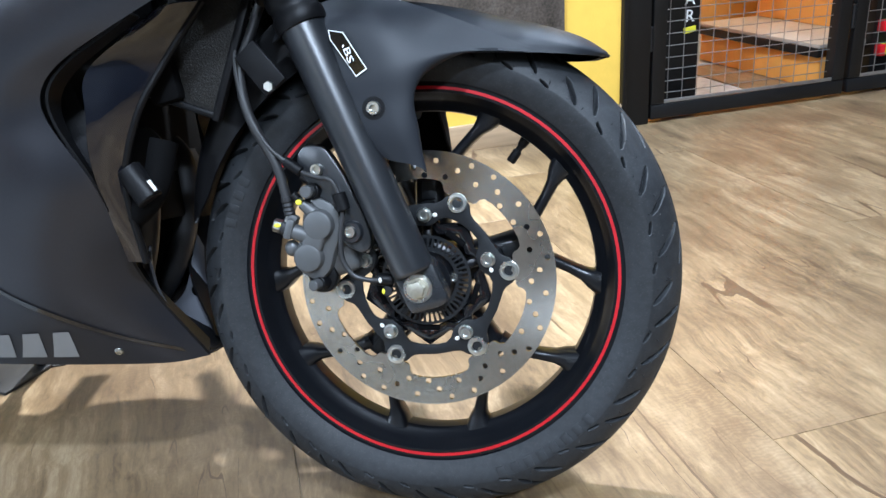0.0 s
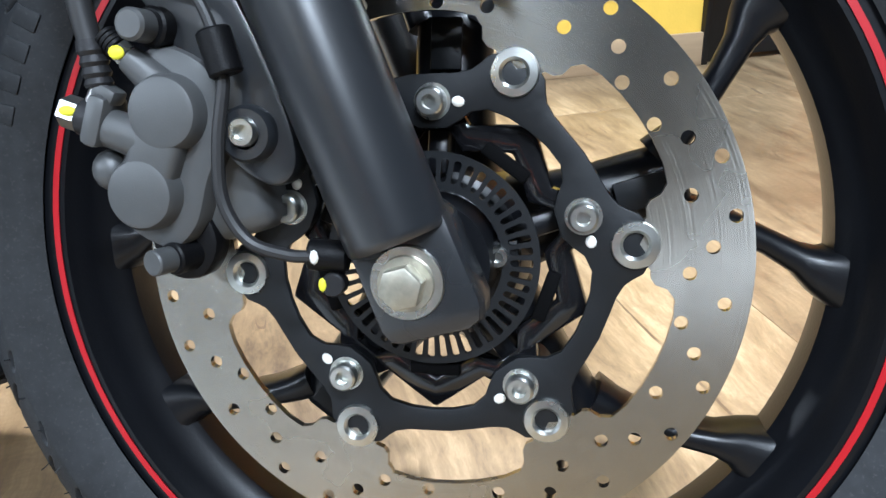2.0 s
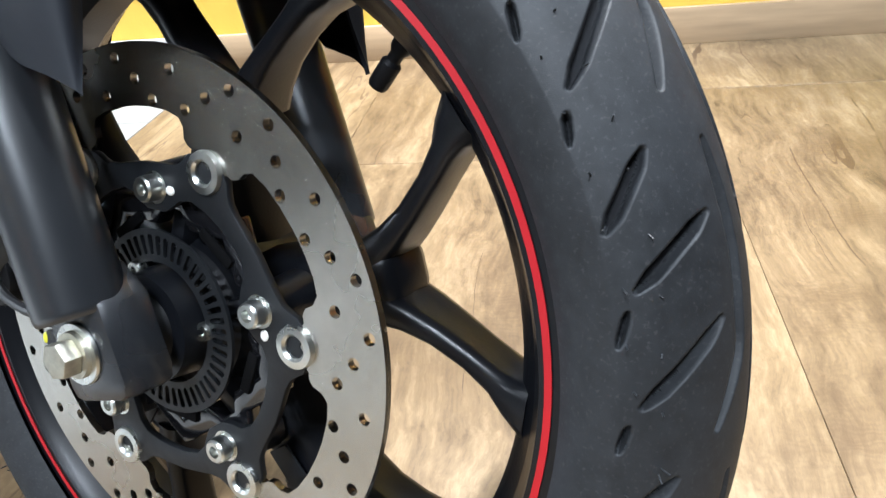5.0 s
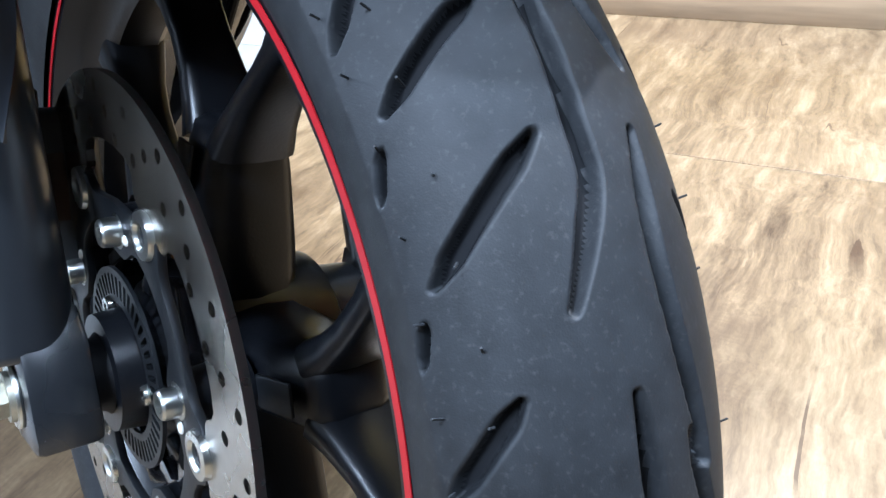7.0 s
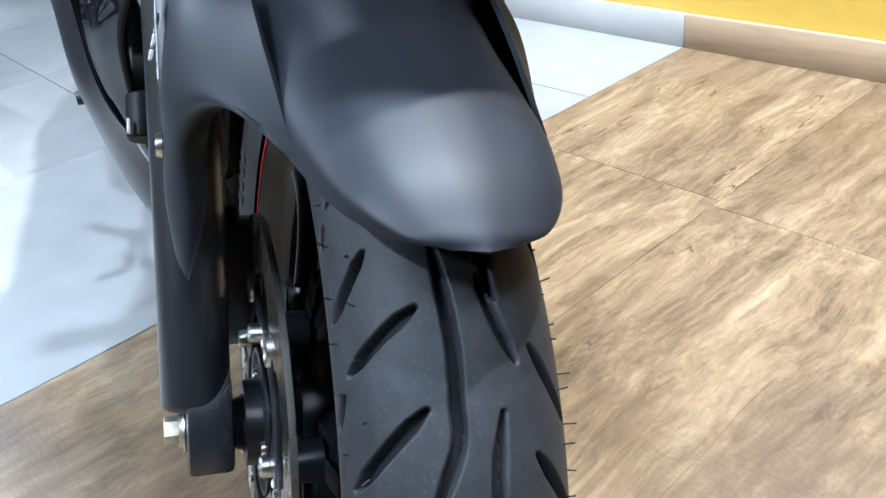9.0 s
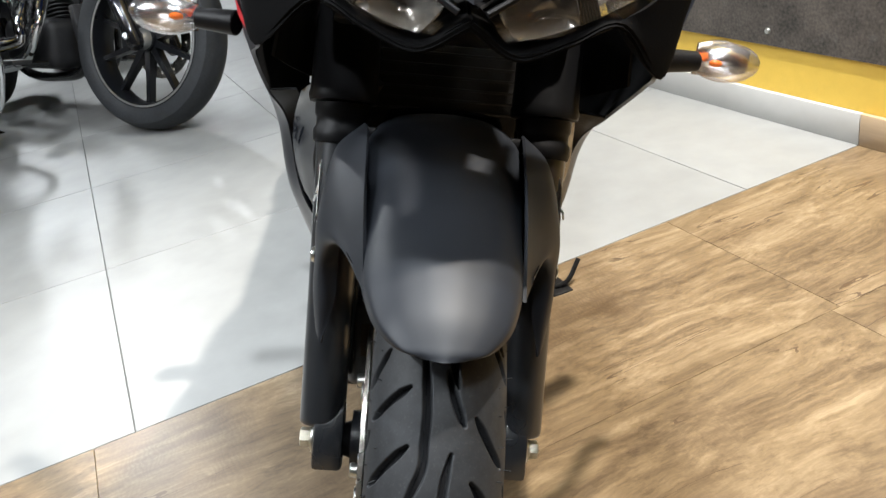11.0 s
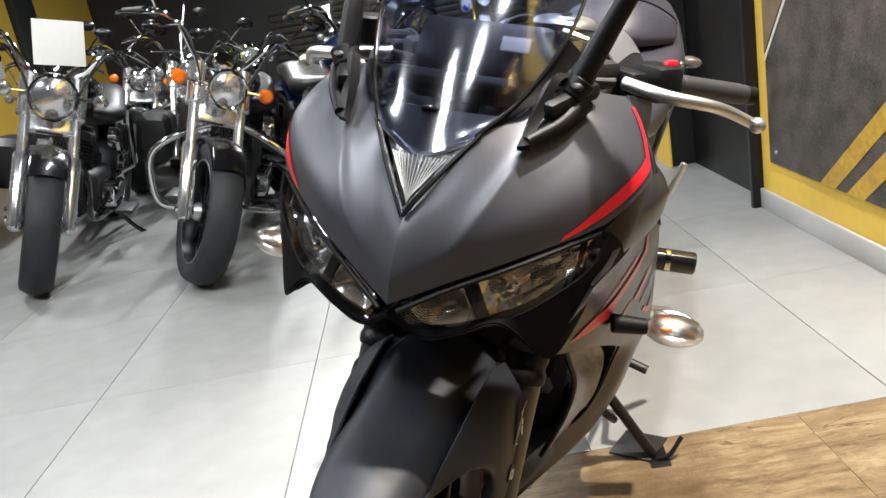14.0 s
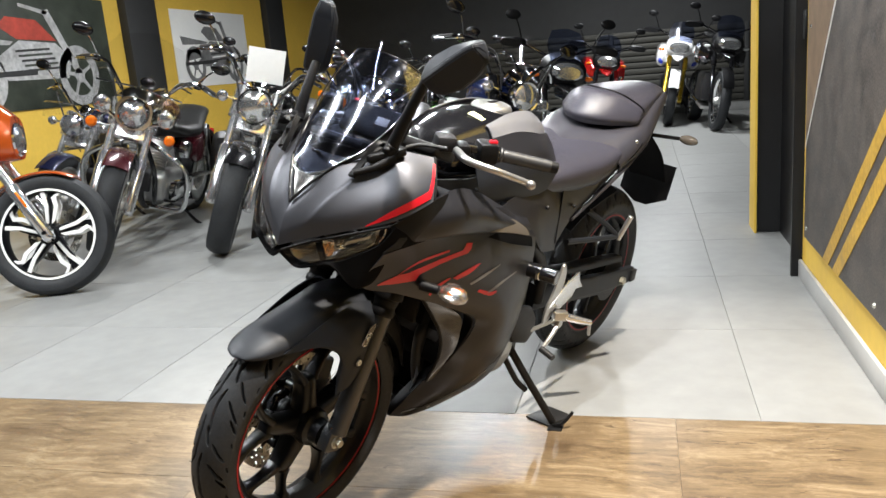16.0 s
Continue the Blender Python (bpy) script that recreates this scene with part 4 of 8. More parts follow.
# five sided hub flange behind the carrier, its bars running from bolt to bolt
pent = lambda r, rr, n=5: [(rad * math.cos(q), rad * math.sin(q)) for k in range(5) for rad, q in [(r * math.cos(math.radians(36)) / math.cos(math.radians(36 - abs(e))) if abs(e) < 30 else rr, math.radians(90.3 - 72 * k - 36 - e)) for e in (-36, -30, -22, -12, 0, 12, 22, 30)]]
fl = bmesh.new()
plate(pent(0.0800, 0.0790), 0.012, [pent(0.0635, 0.0615)], TR(0, DY + 0.0125, 0), bm=fl, bevel=0.0022)
part("hub_flange", fl, GLOSS, front, "gloss black five sided hub flange")
for k in range(5):
    a0 = 90.3 - 72 * k
    part("flange_web", box(0.034, 0.022, 0.011, RY(-a0) @ TR(0.054, DY + 0.022, 0) @ RZ(14), 0.003), RIM, front)
    part("flange_slot", box(0.007, 0.003, 0.026, RY(-(a0 - 36)) @ TR(0.0580, DY + 0.0060, 0), 0.0014), DULL, front, "cast slot")

# slotted sensor ring
slots = []
for i in range(48):
    q = 2 * math.pi * i / 48
    t, rr = math.radians(2.2), ((0.0395), (0.0485))
    pts = []
    for a, r in ((q - t, rr[0]), (q - t * .5, rr[0] - 0.0012), (q + t * .5, rr[0] - 0.0012), (q + t, rr[0]), (q + t, rr[1]), (q + t * .5, rr[1] + 0.0008), (q - t * .5, rr[1] + 0.0008), (q - t, rr[1])):
        pts.append((r * math.cos(a), r * math.sin(a)))
    slots.append(pts)
part("sensor_ring", plate(circle(0, 0, 0.0525, 96), 0.002, [circle(0, 0, 0.0345, 64)] + slots, TR(0, -0.060, 0)), CARRIER, front, "black slotted wheel speed ring")
for k in range(3):
    m = RY(-(5 - 120 * k)) @ TR(0.0325, -0.0575, 0)
    part("ring_screw", lathe([(0, -0.003), (0.0022, -0.003), (0.0024, -0.006), (0.0046, -0.006), (0.0052, -0.004), (0.0052, 0.004), (0, 0.004)], 16, m), ZINC, front)
    part("ring_lug", box(0.016, 0.004, 0.014, RY(-(5 - 120 * k)) @ TR(0.034, -0.056, 0), 0.0012), CARRIER, front)
part("bearing_collar", lathe([(0.012, -0.058), (0.024, -0.058), (0.026, -0.066), (0.022, -0.071), (0.019, -0.074), (0.017, -0.080), (0.012, -0.080)], 36), PLASTIC, front, "black hub seal")
part("axle_spacer", rod((0, -0.086, 0), (0, -0.058, 0), 0.0135, 24), AXLE_M, front)
part("axle_spacer", rod((0, 0.055, 0), (0, 0.086, 0), 0.0135, 24), AXLE_M, front)

# fork
FD = Vector((-0.128, 0, 0.301)).normalized()
fork = part("front_fork", box(0.09, 0.235, 0.035, TR(-0.165, 0, 0.700) @ RY(-23), 0.008), FORK, bike, "black telescopic front fork")
for s in (-1, 1):
    base = Vector((-0.001, s * 0.1035, 0.300))
    B = lambda d: base + FD * d
    bm = bmesh.new()
    q = Vector((0, 1, 0)).rotation_difference(FD).to_matrix().to_4x4()
    lathe([(0.0, 0.010), (0.0222, 0.0105), (0.0233, 0.0120), (0.0236, 0.0150), (0.0236, 0.15), (0.0245, 0.27), (0.0255, 0.318), (0.0, 0.318)], 40, Matrix.Translation(base) @ q, bm=bm)
    part("fork_leg", bm, FORK, fork, "black fork lower leg")
    # flattened axle clamp, leaning with the leg
    M4 = TR(0, s * 0.0955, 0)
    out = [(base.x + p * 0.920 + d * FD.x, base.z + p * 0.391 + d * FD.z) for p, d in
           ((-0.0120, 0.032), (-0.0226, 0.014), (-0.0228, -0.024), (-0.0205, -0.0300), (-0.0150, -0.0325), (0.0150, -0.0355), (0.0215, -0.0335), (0.0246, -0.0260), (0.0240, 0.014), (0.0120, 0.032))]
    cl = bmesh.new()
    plate(out, 0.0310, m=M4, bm=cl, bevel=0.0042)
    part("axle_clamp", cl, FORK, fork, "flattened axle clamp")
    hexa = [(0.0098 * math.cos(math.pi * k / 3 + 0.3), 0.0098 * math.sin(math.pi * k / 3 + 0.3)) for k in range(6)]
    c0 = TR(0.0, s * 0.1112, 0.293)
    part("axle_washer", lathe([(0.0, 0), (0.0160, 0), (0.0164, s * 0.0010), (0.0158, s * 0.0022), (0.0, s * 0.0022)], 40, c0), ZINC, fork, "bright washer")
    nut = bmesh.new()
    lathe([(0, 0), (0.0124, 0), (0.0120, s * 0.0025), (0, s * 0.0025)], 32, c0 @ TR(0, s * 0.0022, 0), bm=nut)
    plate(hexa, 0.010, m=c0 @ TR(0, s * 0.0095, 0), bm=nut, bevel=0.0012)
    part("axle_bolt", nut, AXLE_M, fork, "dull hexagon axle bolt")
    part("dust_seal", lathe([(0.0, 0), (0.0275, 0), (0.0290, 0.004), (0.0290, 0.014), (0.0265, 0.018), (0.0265, 0.026), (0.0285, 0.029), (0.0285, 0.040), (0.0, 0.044)], 40, Matrix.Translation(B(0.300)) @ q), PLASTIC, fork, "rubber dust seal")
    part("fork_tube", lathe([(0.0, 0), (0.0205, 0), (0.0205, 0.22), (0, 0.22)], 32, Matrix.Translation(B(0.335)) @ q), GLOSS, fork)
    part("fork_shroud", lathe([(0.0, 0), (0.0345, 0), (0.0360, 0.006), (0.0345, 0.012), (0.0330, 0.080), (0.0300, 0.098), (0, 0.100)], 32, Matrix.Translation(B(0.342)) @ q), PLASTIC, fork, "black fork shroud")
part("brace", box(0.05, 0.17, 0.016, TR(-0.125, 0, 0.585) @ RY(-23), 0.005), PLASTIC, fork)
part("caliper_lug", plate(smooth_ring([(-0.115, 0.450), (-0.098, 0.440), (-0.070, 0.390), (-0.055, 0.345), (-0.066, 0.330), (-0.090, 0.345), (-0.108, 0.385), (-0.136, 0.425), (-0.132, 0.447)], 5), 0.016, m=TR(0, -0.086, 0), bevel=0.003), FORK, fork, "caliper mounting lug")

# caliper
cal = part("brake_caliper", box(0.046, 0.046, 0.098, TR(-0.105, -0.062, 0.350) @ RY(-16), 0.010, 3), CALIPER, bike, "grey cast two piston brake caliper")
cast = [(-0.1290, 0.3860), (-0.1120, 0.3920), (-0.0920, 0.3800), (-0.0870, 0.3560), (-0.0960, 0.3320), (-0.1030, 0.3100), (-0.1170, 0.2990), (-0.1380, 0.3080), (-0.1470, 0.3280), (-0.1370, 0.3480)]
part("caliper_body", plate(smooth_ring(cast, 5), 0.034, m=TR(0, -0.081, 0), bevel=0.005), CALIPER, cal)
for cx, cz, r in ((-0.1125, 0.3625, 0.0174), (-0.1255, 0.3258, 0.0170)):
    part("piston_housing", lathe([(0, -0.1085), (r - 0.0045, -0.1085), (r - 0.0018, -0.1075), (r - 0.0003, -0.1050), (r + 0.0006, -0.094), (r + 0.003, -0.086), (0, -0.086)], 48, TR(cx, 0, cz)), CALIPER, cal, "rounded piston boss")
part("caliper_web", box(0.0245, 0.024, 0.040, TR(-0.1190, -0.0955, 0.3442) @ RY(19.5), 0.0045, 3), CALIPER, cal)
part("slide_arm", plate(smooth_ring([(-0.1330, 0.3990), (-0.1250, 0.4095), (-0.1080, 0.4090), (-0.0985, 0.3950), (-0.0920, 0.3740), (-0.1120, 0.3700), (-0.1200, 0.3840)], 4), 0.018, m=TR(0, -0.083, 0), bevel=0.004), CALIPER, cal)
part("slide_pin", rod((-0.1205, -0.099, 0.4000), (-0.112, -0.066, 0.4000), 0.0092, 28), PLASTIC, cal, "rubber booted slide pin")
part("pin_head", lathe([(0, -0.1125), (0.0058, -0.1125), (0.0072, -0.111), (0.0074, -0.097), (0, -0.097)], 28, TR(-0.1225, 0, 0.4000)), CALIPER, cal)
part("bleed_neck", rod((-0.1165, -0.0975, 0.3735), (-0.1310, -0.1005, 0.3868), 0.0086, 20, 0.0062), CALIPER, cal)
part("bleed_screw", rod((-0.1306, -0.1005, 0.3864), (-0.1350, -0.1010, 0.3905), 0.0058, 6), ZINC, cal, "hexagon bleed screw")
cap = bmesh.new()
for k in range(4):
    rod((-0.1350 - 0.0016 * k, -0.1010, 0.3905 + 0.0015 * k), (-0.1364 - 0.0016 * k, -0.1010, 0.3918 + 0.0015 * k), 0.0056, 16, bm=cap)
part("bleed_cap", cap, PLASTIC, cal, "ribbed rubber bleed cap")
part("paint_dab", ball((-0.1328, -0.1062, 0.3884), 0.0036, 10, (1.1, 0.5, 0.9)), YMARK, cal, "dab of yellow paint")
part("inlet_neck", rod((-0.1180, -0.0970, 0.3470), (-0.1430, -0.1000, 0.3555), 0.0098, 24, 0.0090), CALIPER, cal)
part("inlet_yoke", box(0.010, 0.021, 0.024, TR(-0.1455, -0.0995, 0.3585) @ RY(17), 0.0035), CALIPER, cal)
part("inlet_yoke", box(0.012, 0.012, 0.008, TR(-0.1415, -0.1005, 0.3705) @ RY(28), 0.0025), CALIPER, cal)
part("banjo_eye", rod((-0.1490, -0.0995, 0.3585), (-0.1560, -0.1000, 0.3605), 0.0088, 28), ALU_D, cal)
part("banjo_bolt", rod((-0.1556, -0.1000, 0.3604), (-0.1650, -0.1005, 0.3632), 0.0078, 6), ZINC, cal, "hexagon banjo bolt")
part("paint_dab", ball((-0.1585, -0.1072, 0.3628), 0.0034, 10, (1.3, 0.4, 0.7)), YMARK, cal, "dab of yellow paint")
part("hose_bend", tube([(-0.1525, -0.1000, 0.3600), (-0.1490, -0.1005, 0.3670), (-0.1455, -0.1008, 0.3740)], 0.0040, 12), ZINC, cal, "bent metal hose end")
crimp = lathe([(0, 0), (0.0060, 0), (0.0066, 0.0015), (0.0056, 0.004), (0.0068, 0.006), (0.0056, 0.009), (0.0068, 0.011), (0.0056, 0.014), (0.0068, 0.016), (0.0064, 0.021), (0, 0.021)], 20)
bmesh.ops.transform(crimp, matrix=TR(-0.1455, -0.1008, 0.3735) @ Vector((0, 1, 0)).rotation_difference(Vector((-0.003, -0.001, 0.022))).to_matrix().to_4x4(), verts=crimp.verts)
part("hose_ferrule", crimp, ALU_D, cal, "crimped dark hose end")
part("lower_boss", ball((-0.1470, -0.094, 0.3355), 0.0088, 14, (1.0, 0.9, 1.1)), CALIPER, cal)
part("lower_arm", plate(smooth_ring([(-0.1330, 0.3150), (-0.1080, 0.3180), (-0.0980, 0.3020), (-0.1060, 0.2850), (-0.1230, 0.2840), (-0.1310, 0.2960)], 4), 0.016, m=TR(0, -0.080, 0), bevel=0.003), PLASTIC, cal)
part("lower_pin", rod((-0.1165, -0.098, 0.2950), (-0.108, -0.072, 0.2965), 0.0080, 24), PLASTIC, cal, "rubber booted slide pin")
part("lower_pin_head", rod((-0.1205, -0.108, 0.2945), (-0.1165, -0.096, 0.2950), 0.0062, 20), CALIPER, cal)
part("lug_boss", lathe([(0.0068, -0.1010), (0.0112, -0.1010), (0.0128, -0.0990), (0.0135, -0.0900), (0.0068, -0.0900)], 32, TR(-0.0765, 0, 0.3535), closed=True), FORK, cal)
part("pad_retainer", box(0.010, 0.012, 0.060, TR(-0.086, -0.066, 0.350) @ RY(-14), 0.002), mat("brown_pad_plate", (0.075, 0.05, 0.034), 0.6, var=0.3), cal, "brownish brake pad plate")
for bx, bz in ((-0.1125, 0.424), (-0.0765, 0.3545)):
    sb = lathe([(0, -0.002), (0.0034, -0.002), (0.0036, -0.006), (0.0058, -0.006), (0.0066, -0.0045), (0.0066, 0.006), (0.0098, 0.006), (0.0098, 0.010), (0, 0.010)], 20, TR(bx, -0.099, bz))
    part("caliper_bolt", sb, ZINC, cal, "silver socket bolt")

# hoses and sensor wire
part("brake_hose", tube([(-0.1480, -0.1018, 0.392), (-0.158, -0.103, 0.43), (-0.186, -0.104, 0.485), (-0.195, -0.10, 0.535), (-0.182, -0.095, 0.575), (-0.17, -0.07, 0.63)], 0.0056, 12), HOSE, fork, "black brake hose")
part("sensor_wire", tube([(-0.042, -0.104, 0.301), (-0.056, -0.105, 0.301), (-0.074, -0.106, 0.307), (-0.085, -0.107, 0.325), (-0.086, -0.107, 0.350), (-0.083, -0.106, 0.375), (-0.084, -0.106, 0.388)], 0.0030, 10), HOSE, fork, "thin black sensor wire")
part("sensor_wire", tube([(-0.086, -0.106, 0.396), (-0.095, -0.106, 0.412), (-0.115, -0.106, 0.417), (-0.135, -0.106, 0.426), (-0.168, -0.107, 0.455), (-0.192, -0.106, 0.505), (-0.198, -0.105, 0.55), (-0.19, -0.1, 0.58)], 0.0026, 10), HOSE, fork, "thin black sensor wire")
part("wire_grommet", rod((-0.0810, -0.106, 0.379), (-0.0870, -0.106, 0.398), 0.0078, 18), PLASTIC, fork, "black wire grommet")
part("wire_clip", rod((-0.128, -0.107, 0.4225), (-0.146, -0.107, 0.434), 0.0058, 14), PLASTIC, fork, "black wire clip")
part("speed_sensor", rod((-0.030, -0.098, 0.300), (-0.048, -0.100, 0.301), 0.0072, 14), PLASTIC, fork, "black wheel speed sensor")
part("sensor_screw", rod((-0.036, -0.096, 0.288), (-0.036, -0.104, 0.288), 0.0056, 12), ALU_D, fork)
part("paint_dab", ball((-0.0405, -0.1035, 0.288), 0.0026, 8, (0.8, 0.5, 1.3)), YMARK, fork, "dab of yellow paint")
part("paint_dab", ball((-0.043, -0.107, 0.301), 0.0026, 8, (0.8, 0.5, 1.3)), WMARK, fork, "dab of white paint")
part("hose_bracket", box(0.030, 0.006, 0.055, TR(-0.168, -0.108, 0.535) @ RY(-40), 0.002), PLASTIC, fork, "black hose bracket")
part("bracket_bolt", rod((-0.157, -0.108, 0.515), (-0.157, -0.117, 0.515), 0.006, 6), ZINC, fork)

# ---- the sports motorcycle: bodywork ----
def fender_rows(side=None):
    """Stations of the front mudguard: x, centre height, edge height, half width, shoulder."""
    st = [(0.205, 0.543, 0.5405, 0.015, 0.8), (0.197, 0.550, 0.5405, 0.033, 0.7), (0.172, 0.565, 0.542, 0.0505, 0.72), (0.128, 0.580, 0.5445, 0.0625, 0.74), (0.085, 0.590, 0.546, 0.068, 0.78),
          (0.040, 0.602, 0.548, 0.071, 0.82), (-0.015, 0.612, 0.560, 0.076, 0.86), (-0.07, 0.617, 0.580, 0.080, 0.88), (-0.13, 0.614, 0.586, 0.070, 0.85), (-0.165, 0.600, 0.566, 0.066, 0.85)]
    rows = []
    for x, zc, ze, w, k in st:
        mid = lambda f: zc - (zc - ze) * f
        dy = -0.002 * max(0, min(1, x / 0.15))
        rows.append([(x - 0.004, dy - w, ze), (x, dy - w * 0.93, mid(0.60)), (x + 0.002, dy - w * 0.66, mid(0.22)), (x + 0.004, dy - w * 0.3, mid(0.04)), (x + 0.005, dy, mid(0.0)),
                     (x + 0.004, dy + w * 0.3, mid(0.04)), (x + 0.002, dy + w * 0.66, mid(0.22)), (x, dy + w * 0.93, mid(0.60)), (x - 0.004, dy + w, ze)])
    return rows


bm = sheet(fender_rows(), 0.0028, 52, 200, inward=(-0.05, 0, 0.4), back=1)
mud = part("front_mudguard", bm, [MATTE_D, DULL], bike, "matte dark grey front mudguard with domed tip", angle=28)
flap = []
for k in range(9):
    a = math.radians(114 + 52 * k / 8)
    ro = 0.352 - 0.052 * (k / 8) ** 1.1
    ri = 0.279 if k < 8 else 0.288
    P = lambda r, y: (r * math.cos(a), y, 0.293 + r * math.sin(a))
    flap.append([P(ri, -0.064), P(ro - 0.014, -0.061), P(ro - 0.003, -0.045), P(ro, 0), P(ro - 0.003, 0.045), P(ro - 0.014, 0.061), P(ri, 0.064)])
part("mudguard_flap", sheet(flap, 0.003, 36, 32, inward=(0, 0, 0.293)), PLASTIC, mud, "black rear flap of the mudguard")
SIDE = [[(-0.110, 0.080, 0.604), (-0.07, 0.076, 0.613), (-0.02, 0.073, 0.605), (0.045, 0.070, 0.582), (0.128, 0.0635, 0.5475)],
        [(-0.106, 0.107, 0.580), (-0.065, 0.106, 0.582), (-0.02, 0.102, 0.574), (0.042, 0.085, 0.558), (0.118, 0.0655, 0.5455)],
        [(-0.090, 0.114, 0.530), (-0.055, 0.117, 0.532), (-0.018, 0.115, 0.534), (0.016, 0.104, 0.537), (0.050, 0.086, 0.5435)],
        [(-0.076, 0.115, 0.495), (-0.045, 0.118, 0.495), (-0.018, 0.1165, 0.497), (0.001, 0.109, 0.501), (-0.003, 0.093, 0.509)],
        [(-0.060, 0.115, 0.462), (-0.036, 0.118, 0.461), (-0.012, 0.117, 0.461), (0.005, 0.108, 0.462), (0.002, 0.095, 0.463)],
        [(-0.030, 0.112, 0.434), (-0.018, 0.114, 0.431), (-0.003, 0.113, 0.428), (0.009, 0.109, 0.423), (0.013, 0.1065, 0.420)]]
for s in (-1, 1):
    rows = SIDE if s > 0 else mirror(SIDE)
    sp = part("mudguard_side", sheet(rows, 0.003, 28, 44, inward=(-0.05, 0, 0.5), back=1), [MATTE_D, DULL], mud, "matte mudguard side panel")
    sb = lathe([(0, -0.0005), (0.0035, -0.0005), (0.0038, -0.0045), (0.0068, -0.0045), (0.0078, -0.002), (0.0078, 0.006), (0, 0.006)], 24, TR(-0.0405, s * 0.118, 0.488) @ (RX(180) if s > 0 else Matrix()))
    part("mudguard_bolt", sb, ZINC, mud, "silver socket bolt")
    part("bolt_recess", lathe([(0.0085, 0.0), (0.0125, 0.0), (0.0125, 0.0015), (0.0085, 0.0015)], 28, TR(-0.0405, s * 0.1185, 0.488), closed=True), PLASTIC, mud)
    tilt = 57
    c = Vector((-0.067, s * 0.1195, 0.549))
    if s < 0:
        fr = TR(*c) @ RY(tilt) @ RX(90)
    else:
        fr = TR(*c) @ RY(tilt) @ RX(90) @ RY(180) @ RZ(180)
    st = plate([(-0.027, -0.004), (-0.019, -0.0075), (0.027, -0.0065), (0.027, 0.006), (-0.017, 0.0065)], 0.0010, m=TR(*c) @ RY(tilt))
    part("sticker_edge", plate([(-0.0285, -0.0045), (-0.0195, -0.0085), (0.0285, -0.0075), (0.0285, 0.007), (-0.0175, 0.0075)], 0.0008, m=TR(c.x, c.y - s * 0.0002, c.z) @ RY(tilt)), PAPER, mud, "white sticker edge")
    part("sticker", st, GLOSS, mud, "small black sticker with a white edge")
    words("sticker_text", "ABS", 0.0125, PAPER, mud, TR(c.x, s * 0.1205, c.z) @ RY(tilt) @ (RX(90) if s < 0 else RX(90) @ RY(180)) @ Matrix(((1.45, 0.35, 0, 0), (0, 0.72, 0, 0), (0, 0, 1, 0), (0, 0, 0, 1))), "white letters")

# nose panels, each side of the ridge
NOSE = [[(0.105, 0.0, 0.763), (0.084, 0.052, 0.789), (0.049, 0.115, 0.817), (-0.012, 0.186, 0.847), (-0.060, 0.213, 0.870), (-0.100, 0.224, 0.888)],
        [(0.101, 0.0, 0.795), (0.084, 0.047, 0.824), (0.053, 0.103, 0.851), (-0.005, 0.165, 0.883), (-0.058, 0.200, 0.905), (-0.115, 0.211, 0.914)],
        [(0.090, 0.0, 0.828), (0.071, 0.036, 0.862), (0.037, 0.078, 0.893), (-0.018, 0.124, 0.920), (-0.065, 0.164, 0.942), (-0.130, 0.196, 0.938)],
        [(0.073, 0.0, 0.853), (0.053, 0.024, 0.889), (0.026, 0.052, 0.926), (-0.030, 0.085, 0.950), (-0.078, 0.120, 0.968), (-0.148, 0.176, 0.958)]]


def crease(u, v):
    """The swage that runs from the lamp up past the screen: sharp inside, fading outward."""
    line = 0.10 + 0.27 * v + 0.42 * v * v
    s = max(0.0, min(1.0, (v - 0.15) / 0.45))
    e = max(0.0, min(1.0, (1.05 - u) / 0.5))
    k = s * s * (3 - 2 * s) * e * e * (3 - 2 * e)
    d = u - line
    return 0.0068 * k * (math.exp(-d / 0.17) if d > 0 else math.exp(d / 0.045)) * (1 - 0.4 * v)


